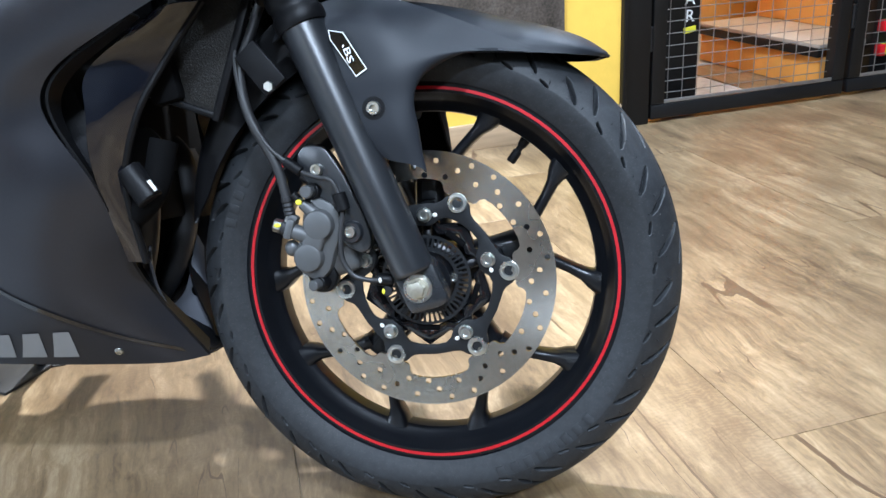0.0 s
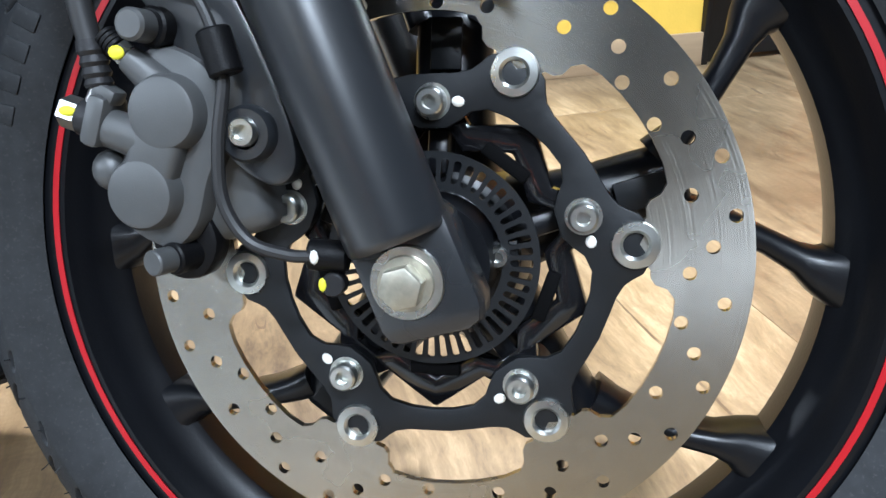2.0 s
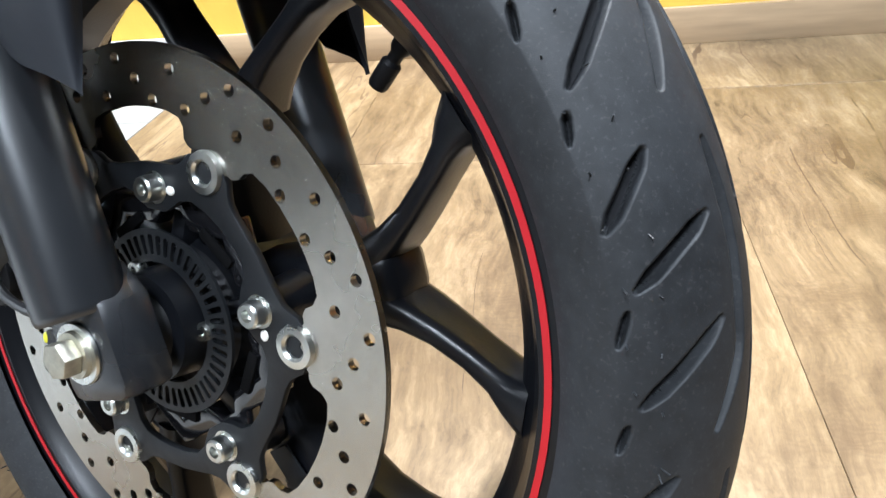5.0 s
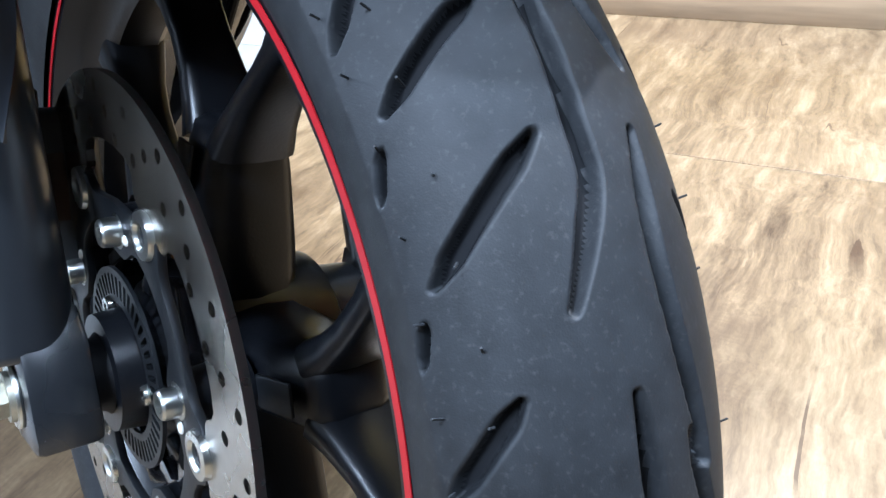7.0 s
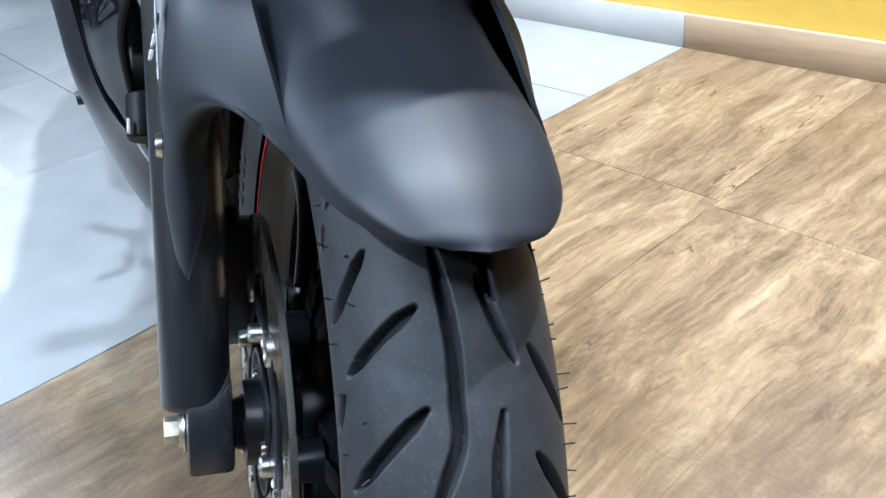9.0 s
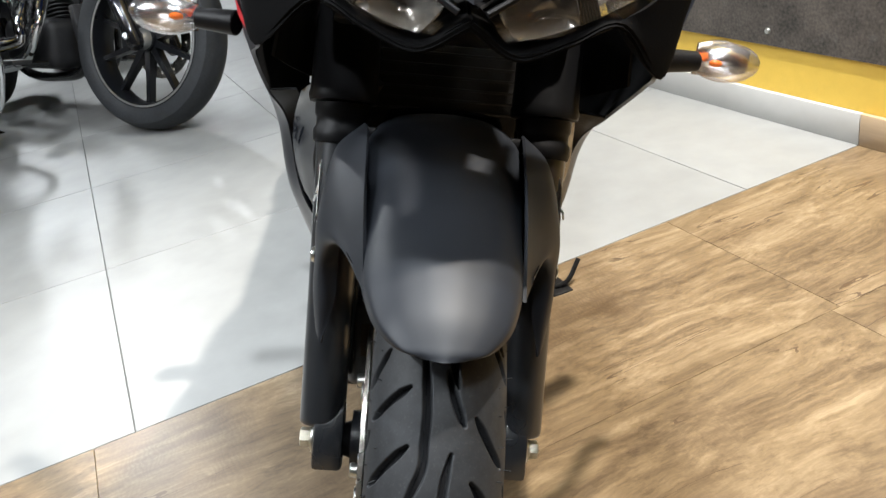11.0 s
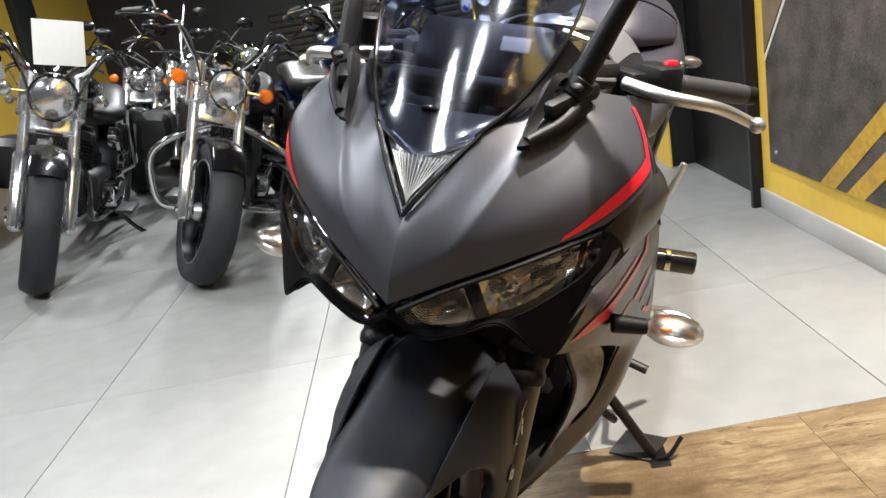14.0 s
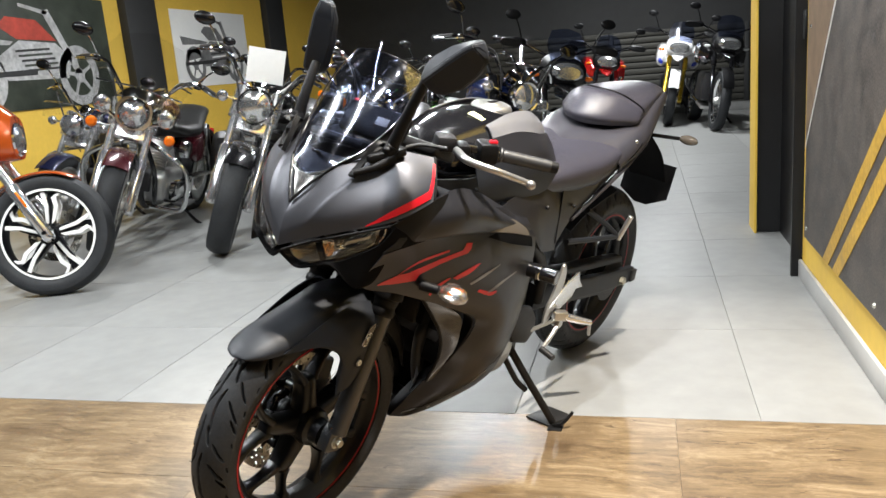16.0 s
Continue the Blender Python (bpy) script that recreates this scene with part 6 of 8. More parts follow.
part("belly_pan", sheet([[(-0.287, -0.028, 0.191), (-0.290, 0.0, 0.188), (-0.287, 0.028, 0.191)], [(-0.40, -0.079, 0.191), (-0.40, 0, 0.186), (-0.40, 0.079, 0.191)], [(-0.57, -0.094, 0.192), (-0.57, 0, 0.186), (-0.57, 0.094, 0.192)]], 0.003, 16, 16, inward=(-0.35, 0, 0.4)), MATTE_D, bike, "matte black belly pan")
part("belly_front", sheet([[(-0.289, -0.026, 0.194), (-0.292, 0.0, 0.191), (-0.289, 0.026, 0.194)], [(-0.365, -0.050, 0.235), (-0.375, 0, 0.225), (-0.365, 0.050, 0.235)]], 0.003, 12, 8, inward=(-0.4, 0, 0.3)), PLASTIC, bike)

# radiator, engine, frame
rad = part("radiator", box(0.030, 0.190, 0.195, TR(-0.290, 0, 0.595) @ RY(-14), 0.006), RADI, bike, "radiator core behind the front wheel")
for k in range(3, 15):
    part("radiator_fin", box(0.002, 0.180, 0.003, TR(-0.2665 - 0.0038 * (k - 7) * -1.05, 0, 0.575 + (k - 7) * 0.0145), 0.0005), ALU_D, rad)
for s in (-1, 1):
    part("radiator_tank", box(0.036, 0.022, 0.20, TR(-0.300, s * 0.106, 0.598) @ RY(-14), 0.006), DULL, rad)
engine = part("engine", box(0.30, 0.25, 0.17, TR(-0.58, 0, 0.315), 0.03, 3), ALU_D, bike, "dark engine casings")
part("cylinder_block", box(0.16, 0.24, 0.24, TR(-0.46, 0, 0.50) @ RY(-22), 0.02), ALU_D, engine)
part("gearbox", box(0.20, 0.19, 0.20, TR(-0.74, 0, 0.40), 0.03), ALU_D, engine)
part("generator_cover", lathe([(0, 0.155), (0.055, 0.155), (0.068, 0.148), (0.074, 0.125), (0.076, 0.09)], 36, TR(-0.60, 0, 0.330)), ALU, engine, "grey round engine cover")
part("clutch_cover", lathe([(0, -0.160), (0.06, -0.160), (0.074, -0.150), (0.080, -0.125), (0.082, -0.09)], 36, TR(-0.63, 0, 0.335)), ALU_D, engine)
part("side_core", box(0.086, 0.006, 0.135, TR(-0.246, -0.100, 0.560) @ RY(19), 0.002), RADI, rad, "fine radiator mesh")
part("core_frame", box(0.010, 0.012, 0.140, TR(-0.203, -0.101, 0.546) @ RY(19), 0.003), PLASTIC, rad, "radiator edge frame")
part("core_foot", box(0.085, 0.014, 0.008, TR(-0.266, -0.101, 0.500) @ RY(19), 0.003), PLASTIC, rad, "radiator lower rail")
for yy in (-0.055, 0.055):
    part("header_pipe", tube([(-0.40, yy, 0.48), (-0.350, yy, 0.43), (-0.355, yy * 0.9, 0.33), (-0.40, yy * 0.7, 0.245), (-0.50, yy * 0.5, 0.215)], 0.017, 16), ALU_D, engine, "dark exhaust header")
part("coolant_hose", tube([(-0.285, -0.11, 0.46), (-0.30, -0.12, 0.40), (-0.36, -0.11, 0.36), (-0.42, -0.10, 0.36)], 0.016, 14), DULL, engine, "black coolant hose")
part("hose_sleeve", rod((-0.292, -0.135, 0.395), (-0.318, -0.135, 0.43), 0.015, 16), PLASTIC, engine, "black hose sleeve")
part("sleeve_mark", box(0.004, 0.003, 0.014, TR(-0.283, -0.147, 0.412) @ RY(-36), 0.0008), WMARK, engine, "small white paint mark")
part("front_cover", box(0.012, 0.25, 0.16, TR(-0.358, 0, 0.440) @ RY(-8), 0.004), DULL, engine, "black inner cover")
part("front_cover", box(0.012, 0.10, 0.15, TR(-0.385, 0, 0.300), 0.004), DULL, engine, "black inner cover")
part("horn", lathe([(0, 0), (0.036, 0), (0.040, 0.006), (0.040, 0.018), (0.02, 0.026), (0, 0.026)], 32, TR(-0.330, -0.085, 0.44) @ RZ(60)), MATTE_D, engine, "dark grey horn")
part("steering_head", rod((-0.19, 0, 0.70), (-0.27, 0, 0.90), 0.034, 24), PLASTIC, bike)
for s in (-1, 1):
    part("frame_spar", tube([(-0.26, s * 0.05, 0.84), (-0.42, s * 0.135, 0.77), (-0.62, s * 0.14, 0.68), (-0.80, s * 0.125, 0.52), (-0.82, s * 0.12, 0.40)], 0.019, 12), MATTE_D, bike, "black frame tube")
    part("frame_spar", tube([(-0.28, s * 0.05, 0.74), (-0.46, s * 0.15, 0.63), (-0.66, s * 0.15, 0.56), (-0.80, s * 0.13, 0.50)], 0.014, 12), MATTE_D, bike, "black frame tube")
    part("infill_panel", sheet([[(-0.44, s * 0.175, 0.790), (-0.56, s * 0.155, 0.80), (-0.70, s * 0.150, 0.785), (-0.80, s * 0.14, 0.775)], [(-0.52, s * 0.185, 0.745), (-0.60, s * 0.175, 0.72), (-0.70, s * 0.16, 0.70), (-0.83, s * 0.145, 0.70)], [(-0.60, s * 0.190, 0.690), (-0.66, s * 0.18, 0.64), (-0.72, s * 0.16, 0.60), (-0.82, s * 0.145, 0.575)]], 0.003, 20, 16, inward=(-0.6, 0, 0.7)), SIDEM, bike, "matte dark grey side panel")
    part("panel_screw", ball((-0.70, s * 0.163, 0.735), 0.006, 10), ALU_D, bike)
    part("engine_slider", rod((-0.575, s * 0.205, 0.604), (-0.588, s * 0.285, 0.604), 0.020, 22), GLOSS, bike, "black crash slider")
    part("slider_ring", rod((-0.578, s * 0.232, 0.604), (-0.580, s * 0.242, 0.604), 0.0208, 22), CHROME, bike)

# tank, seats, tail
def body(st, seg=32, power=2.4):
    return ellipse_loft(st, seg, power)


tank = part("fuel_tank", body([((-0.315, 0, 0.885), 0.045, 0.035), ((-0.34, 0, 0.895), 0.085, 0.060), ((-0.42, 0, 0.900), 0.115, 0.078), ((-0.52, 0, 0.905), 0.130, 0.082), ((-0.62, 0, 0.898), 0.128, 0.084), ((-0.72, 0, 0.880), 0.108, 0.076), ((-0.80, 0, 0.850), 0.080, 0.060), ((-0.845, 0, 0.83), 0.050, 0.035)]), GLOSS, bike, "gloss black fuel tank")
part("filler_cap", lathe([(0, 0.012), (0.024, 0.012), (0.028, 0.009), (0.042, 0.010), (0.050, 0.006), (0.054, 0.0), (0.054, -0.01)], 44, TR(-0.60, 0, 0.982) @ RX(90) @ RZ(0)), ALU, tank, "round silver filler cap")
part("cap_key_cover", box(0.04, 0.012, 0.006, TR(-0.605, 0, 0.994), 0.002), PLASTIC, tank)
part("label_sticker", box(0.030, 0.042, 0.0015, TR(-0.475, 0.045, 0.9805) @ RX(-14) @ RZ(8), 0.0005), mat("pale_yellow_label", (0.72, 0.72, 0.42), 0.5), tank, "pale yellow printed label")
for s in (-1, 1):
    tc_ = [[(-0.455, 0.086, 0.970), (-0.56, 0.080, 0.987), (-0.66, 0.074, 0.983), (-0.735, 0.064, 0.955)],
           [(-0.455, 0.099, 0.964), (-0.55, 0.104, 0.974), (-0.64, 0.106, 0.967), (-0.725, 0.090, 0.940)],
           [(-0.450, 0.116, 0.946), (-0.54, 0.126, 0.954), (-0.63, 0.130, 0.941), (-0.715, 0.110, 0.915)]]
    cv = part("tank_cover", sheet(tc_ if s > 0 else mirror(tc_), 0.003, 24, 10, inward=(-0.58, 0, 0.88)), TANKG, bike, "matte grey strip along the tank, lightened as a lit facet")
    lb = [[(-0.450, 0.1165, 0.945), (-0.54, 0.1265, 0.953), (-0.63, 0.1305, 0.940), (-0.725, 0.105, 0.925), (-0.790, 0.050, 0.915)],
          [(-0.470, 0.138, 0.915), (-0.56, 0.150, 0.912), (-0.66, 0.150, 0.900), (-0.765, 0.108, 0.885), (-0.835, 0.040, 0.872)],
          [(-0.490, 0.152, 0.900), (-0.58, 0.163, 0.885), (-0.68, 0.157, 0.866), (-0.780, 0.118, 0.846), (-0.845, 0.046, 0.835)]]
    part("cover_lobe", sheet(lb if s > 0 else mirror(lb), 0.003, 28, 14, inward=(-0.58, 0, 0.86)), SIDEM, cv, "matte dark grey rear lobe")
    kn = [[(-0.37, 0.128, 0.905), (-0.52, 0.150, 0.899), (-0.69, 0.156, 0.861), (-0.825, 0.108, 0.819)],
          [(-0.37, 0.146, 0.850), (-0.52, 0.164, 0.845), (-0.69, 0.158, 0.820), (-0.83, 0.118, 0.790)],
          [(-0.39, 0.150, 0.800), (-0.52, 0.158, 0.790), (-0.69, 0.150, 0.778), (-0.83, 0.122, 0.762)]]
    part("knee_panel", sheet(kn if s > 0 else mirror(kn), 0.003, 22, 12, inward=(-0.58, 0, 0.8)), MATTE_D, bike, "matte black knee panel")
part("rider_seat", body([((-0.655, 0, 0.795), 0.130, 0.010), ((-0.672, 0, 0.795), 0.148, 0.022), ((-0.74, 0, 0.793), 0.157, 0.046), ((-0.86, 0, 0.786), 0.164, 0.060), ((-0.98, 0, 0.784), 0.166, 0.061), ((-1.06, 0, 0.795), 0.166, 0.056), ((-1.12, 0, 0.812), 0.160, 0.042), ((-1.16, 0, 0.825), 0.148, 0.020)], 44, 2.9), SEATM, bike, "grey vinyl rider seat")
def across(half):
    """A row of points across the bike from its left half, the last of which lies on the centre line."""
    return list(half) + [(x, -y, z) for x, y, z in list(half)[-2::-1]]


PILL = [across(r) for r in (
    [(-1.238, 0.122, 0.893), (-1.226, 0.122, 0.892), (-1.150, 0.068, 0.889), (-1.118, 0, 0.887)],
    [(-1.262, 0.128, 0.896), (-1.234, 0.134, 0.908), (-1.142, 0.072, 0.914), (-1.104, 0, 0.916)],
    [(-1.285, 0.128, 0.905), (-1.250, 0.130, 0.932), (-1.182, 0.068, 0.962), (-1.152, 0, 0.968)],
    [(-1.310, 0.126, 0.918), (-1.275, 0.122, 0.948), (-1.235, 0.064, 0.980), (-1.215, 0, 0.987)],
    [(-1.420, 0.105, 0.934), (-1.415, 0.100, 0.964), (-1.405, 0.056, 0.982), (-1.400, 0, 0.987)],
    [(-1.560, 0.070, 0.948), (-1.565, 0.064, 0.968), (-1.570, 0.036, 0.979), (-1.572, 0, 0.982)],
    [(-1.610, 0.048, 0.946), (-1.616, 0.044, 0.956), (-1.622, 0.026, 0.962), (-1.624, 0, 0.964)])]
pill = part("pillion_seat", sheet(PILL, 0.012, 48, 48, inward=(-1.35, 0, 0.90)), SEATM, bike, "raised grey vinyl pillion seat")
TAIL = [across(r) for r in (
    [(-1.120, 0.158, 0.760), (-1.105, 0.166, 0.795), (-1.075, 0.138, 0.822), (-1.035, 0.070, 0.838), (-1.015, 0, 0.846)],
    [(-1.225, 0.162, 0.803), (-1.205, 0.172, 0.833), (-1.180, 0.146, 0.866), (-1.120, 0.070, 0.864), (-1.085, 0, 0.866)],
    [(-1.325, 0.152, 0.838), (-1.300, 0.160, 0.866), (-1.262, 0.139, 0.893), (-1.200, 0.070, 0.886), (-1.160, 0, 0.882)],
    [(-1.450, 0.118, 0.884), (-1.430, 0.126, 0.914), (-1.405, 0.112, 0.943), (-1.400, 0.060, 0.936), (-1.400, 0, 0.934)],
    [(-1.600, 0.066, 0.922), (-1.590, 0.076, 0.942), (-1.580, 0.068, 0.960), (-1.580, 0.036, 0.954), (-1.580, 0, 0.952)],
    [(-1.665, 0.030, 0.930), (-1.665, 0.034, 0.938), (-1.665, 0.030, 0.946), (-1.665, 0.016, 0.948), (-1.665, 0, 0.948)])]
part("tail_unit", sheet(TAIL, 0.004, 48, 40, inward=(-1.3, 0, 0.80)), TAILM, bike, "matte dark silver tail unit sloping down to the seat")
for k_ in (0.005, 0.011):
    part("seat_seam", tube([surf(PILL, 0.06 + 0.88 * i / 14, 0.475 + k_ * 2) + Vector((0, 0, 0.0012)) for i in range(15)], 0.0016, 6), PLASTIC, pill)
for s in (-1, 1):
    part("tail_screw", ball((-1.201, s * 0.162, 0.854), 0.007, 12), ZINC, bike)
    part("subframe_rail", tube([(-0.83, s * 0.13, 0.76), (-1.0, s * 0.14, 0.765), (-1.2, s * 0.145, 0.80), (-1.40, s * 0.10, 0.855)], 0.012, 10), MATTE_D, bike)
    part("under_panel", sheet([[(-0.80, s * 0.15, 0.765), (-0.95, s * 0.152, 0.755), (-1.10, s * 0.155, 0.795), (-1.22, s * 0.152, 0.835)], [(-0.81, s * 0.15, 0.60), (-0.895, s * 0.148, 0.668), (-1.06, s * 0.148, 0.738), (-1.24, s * 0.148, 0.815)]], 0.003, 16, 8, inward=(-1, 0, 0.7)), SIDEM, bike, "matte dark grey panel below the seat")
    part("edge_strip", tube([(-0.880, s * 0.151, 0.658), (-1.00, s * 0.154, 0.708), (-1.15, s * 0.160, 0.772), (-1.29, s * 0.160, 0.838)], [0.004, 0.007, 0.008, 0.006], 10, 5), TAILM, bike, "dark silver strip along the panel's edge")
    part("tail_trim", tube([(-1.150, s * 0.166, 0.800), (-1.19, s * 0.171, 0.822), (-1.235, s * 0.167, 0.846)], 0.0035, 8, 4), DULL, bike)
    part("panel_screw", ball((-0.87, s * 0.157, 0.705), 0.006, 10), ALU_D, bike)
    part("rear_indicator", rod((-1.60, s * 0.05, 0.80), (-1.675, s * 0.125, 0.796), 0.007, 12), PLASTIC, bike, "rear indicator on a stalk")
    part("rear_indicator_lens", ball((-1.690, s * 0.155, 0.795), 0.032, 18, (0.55, 1.1, 0.55)), mat("smoke_lens" + "_l" * (s > 0), (0.09, 0.075, 0.06), 0.15, coat=0.5), bike)
part("tail_lamp", box(0.03, 0.06, 0.045, TR(-1.645, 0, 0.92), 0.01), mat("red_lamp", (0.25, 0.01, 0.01), 0.1, coat=0.5), bike, "dark red tail lamp")
part("rear_mudguard", sheet([[(-1.50, -0.09, 0.82), (-1.50, 0, 0.83), (-1.50, 0.09, 0.82)], [(-1.66, -0.085, 0.72), (-1.66, 0, 0.73), (-1.66, 0.085, 0.72)], [(-1.78, -0.075, 0.60), (-1.78, 0, 0.605), (-1.78, 0.075, 0.60)]], 0.005, 10, 14, inward=(-1.4, 0, 0.7)), DULL, bike, "black rear mudguard")
part("plate_bracket", plate([(-0.12, 0.0), (0.12, 0.0), (0.12, -0.13), (0.03, -0.17), (-0.03, -0.17), (-0.12, -0.13)], 0.004, m=TR(-1.80, 0, 0.66) @ RY(-12) @ RZ(90) @ Matrix.Diagonal((0.82, 1, 1, 1))), DULL, bike, "black plate bracket")

# handlebars and controls
for s in (-1, 1):
    a, e = Vector((-0.255, s * 0.118, 0.962)), Vector((-0.420, s * 0.315, 0.932))
    d = (e - a).normalized()
    hb_ = part("handlebar", rod(a, e - d * 0.02, 0.011, 18), GLOSS, bike, "clip-on handlebar with rubber grip")
    part("clamp", box(0.05, 0.045, 0.035, Matrix.Translation(a) @ RZ(s * 50), 0.008), ALU_D, hb_)
    bm = bmesh.new()
    prof = [(0, 0), (0.0165, 0), (0.017, 0.004), (0.0135, 0.008)]
    for k in range(12):
        prof += [(0.0138, 0.010 + k * 0.008), (0.0145, 0.014 + k * 0.008)]
    prof += [(0.0135, 0.112), (0.0135, 0.118), (0, 0.118)]
    q = Vector((0, 1, 0)).rotation_difference(d).to_matrix().to_4x4()
    lathe(prof, 24, Matrix.Translation(e - d * 0.135) @ q, bm=bm)
    part("grip", bm, HOSE, hb_, "ribbed rubber grip")
    part("bar_end", rod(e - d * 0.018, e, 0.0130, 20), PLASTIC, hb_)
    part("switch_box", box(0.045, 0.060, 0.048, Matrix.Translation(e - d * 0.165) @ RZ(s * 50 - 90), 0.010), PLASTIC, hb_, "black switch box")
    part("switch", box(0.020, 0.012, 0.014, Matrix.Translation(e - d * 0.160 + Vector((0.004, s * 0.012, 0.024))) @ RZ(s * 50 - 90), 0.004), REDV, hb_, "small red switch")
    root = e - d * 0.205 + Vector((0.045, 0, 0.0))
    part("lever", tube([root, root + Vector((0.030, s * 0.055, -0.004)), root + Vector((0.012, s * 0.115, -0.012)), Vector((-0.300, s * 0.318, 0.918))], [0.009, 0.0085, 0.0075, 0.007], 14), ALU, hb_, "silver hand lever")
    part("lever_ball", ball((-0.297, s * 0.324, 0.917), 0.0105, 14), ALU, hb_)
    part("lever_perch", box(0.05, 0.03, 0.03, Matrix.Translation(root + Vector((-0.02, 0, 0))) @ RZ(s * 50), 0.008), PLASTIC, hb_)
    part("cable", tube([root + Vector((0.02, -s * 0.01, 0.004)), root + Vector((0.05, -s * 0.07, 0.0)), Vector((-0.16, s * 0.06, 0.93)), Vector((-0.19, s * 0.03, 0.86))], 0.0045, 10), HOSE, hb_, "black control cable")
    part("fork_cap", rod((-0.262, s * 0.098, 0.93), (-0.273, s * 0.098, 0.956), 0.021, 24), ALU_D, fork)
part("top_clamp", box(0.085, 0.25, 0.025, TR(-0.255, 0, 0.935) @ RY(-23), 0.008), ALU_D, fork)
part("reservoir", rod((-0.20, -0.175, 0.972), (-0.20, -0.175, 1.008), 0.024, 24), PLASTIC, bike, "black brake fluid reservoir")

# rear wheel, swingarm, foot controls, stand
rear = make_wheel(bike, (-1.385, 0, 0.3135), 0.112, "rear_wheel", 60)
rt = tread_tyre("tyre", 0.2435, 0.070, 0.2262, 13, 0.3, rear, (0, 0, 0), 36, 44)
rt["label"] = "rear tyre"
for s in (-1, 1):
    sw = [((-0.80, s * 0.10, 0.415), 0.022, 0.045), ((-1.05, s * 0.122, 0.375), 0.016, 0.036), ((-1.30, s * 0.128, 0.335), 0.015, 0.034), ((-1.49, s * 0.128, 0.312), 0.015, 0.030)]
    part("swingarm", body(sw, 16, 5), MATTE_D, bike, "black box swingarm")
    part("chain_adjuster", box(0.035, 0.012, 0.045, TR(-1.478, s * 0.146, 0.314), 0.003), ALU_D, bike)
    part("axle_nut", rod((-1.385, s * 0.142, 0.318), (-1.385, s * 0.158, 0.318), 0.015, 6), AXLE_M, bike)
    br = plate(smooth_ring([(-0.795, 0.345), (-0.815, 0.345), (-0.86, 0.40), (-0.885, 0.47), (-0.875, 0.52), (-0.855, 0.52), (-0.83, 0.45), (-0.80, 0.40)], 4), 0.008, m=TR(0, s * 0.165, 0), bevel=0.002)
    fb = part("foot_peg", br, ALU, bike, "silver foot peg with its bracket")
    part("heel_plate", plate([(-0.8115, 0.401), (-0.905, 0.456), (-0.972, 0.474), (-0.980, 0.447), (-1.012, 0.412), (-0.965, 0.418), (-0.950, 0.396), (-0.881, 0.375)], 0.005, m=TR(0, s * 0.168, 0), bevel=0.001), POLISHED, fb, "bright heel plate")
    part("peg_mount", box(0.045, 0.030, 0.030, TR(-0.868, s * 0.182, 0.362) @ RZ(-s * 40), 0.006), ALU, fb)
    part("peg", tube([(-0.872, s * 0.188, 0.362), (-0.905, s * 0.220, 0.352), (-0.942, s * 0.252, 0.342)], [0.013, 0.012, 0.0095], 12, 4), POLISHED, fb, "knurled silver peg")
    part("peg_feeler", rod((-0.940, s * 0.250, 0.342), (-0.946, s * 0.252, 0.298), 0.0050, 10), ALU, fb)
    part("linkage", rod((-0.865, s * 0.172, 0.345), (-0.700, s * 0.160, 0.350), 0.006, 10), ALU, fb)
    part("pedal_pivot", rod((-0.868, s * 0.165, 0.335), (-0.868, s * 0.190, 0.335), 0.014, 18), ALU, fb)
    part("pedal_arm", tube([(-0.868, s * 0.182, 0.332), (-0.825, s * 0.186, 0.305), (-0.775, s * 0.190, 0.284)], 0.007, 10, 4), ALU, fb)
    part("toe_pedal", rod((-0.775, s * 0.186, 0.284), (-0.768, s * 0.235, 0.276), 0.0100, 14), HOSE, fb, "rubber toe pedal")
    part("engine_side_cover", ellipse_loft([((-0.60, s * 0.150, 0.430), 0.012, 0.030), ((-0.64, s * 0.155, 0.400), 0.018, 0.060), ((-0.72, s * 0.152, 0.370), 0.018, 0.060), ((-0.77, s * 0.146, 0.350), 0.010, 0.030)], 20, 3), MATTE_D, fb, "dark engine cover")
    pb = part("pillion_peg", tube([(-1.00, s * 0.14, 0.66), (-1.10, s * 0.165, 0.60), (-1.16, s * 0.185, 0.555)], 0.009, 10), MATTE_D, bike, "pillion peg on a black bracket")
    part("bracket_tube", tube([(-0.90, s * 0.14, 0.58), (-1.04, s * 0.165, 0.565), (-1.16, s * 0.185, 0.553)], 0.009, 10), MATTE_D, pb)
    part("peg", rod((-1.16, s * 0.190, 0.545), (-1.165, s * 0.215, 0.630), 0.0085, 12), ALU, pb, "folded silver peg")
part("chain_guard", body([((-0.86, 0.105, 0.475), 0.022, 0.012), ((-1.1, 0.118, 0.445), 0.024, 0.014), ((-1.36, 0.118, 0.405), 0.022, 0.012)], 16, 4), PLASTIC, bike, "black chain guard")
part("chain", body([((-0.80, 0.100, 0.375), 0.006, 0.010), ((-1.39, 0.100, 0.262), 0.006, 0.010)], 8, 4), ALU_D, bike, "drive chain")
part("rear_sprocket", lathe([(0.03, 0.096), (0.088, 0.096), (0.088, 0.102), (0.03, 0.102)], 44, TR(-1.385, 0, 0.3135), closed=True), ALU_D, bike)
part("rear_disc", plate(circle(0, 0, 0.110, 60), 0.004, [circle(0, 0, 0.075, 40)], TR(-1.385, -0.10, 0.3135)), DISC, bike, "rear brake disc")
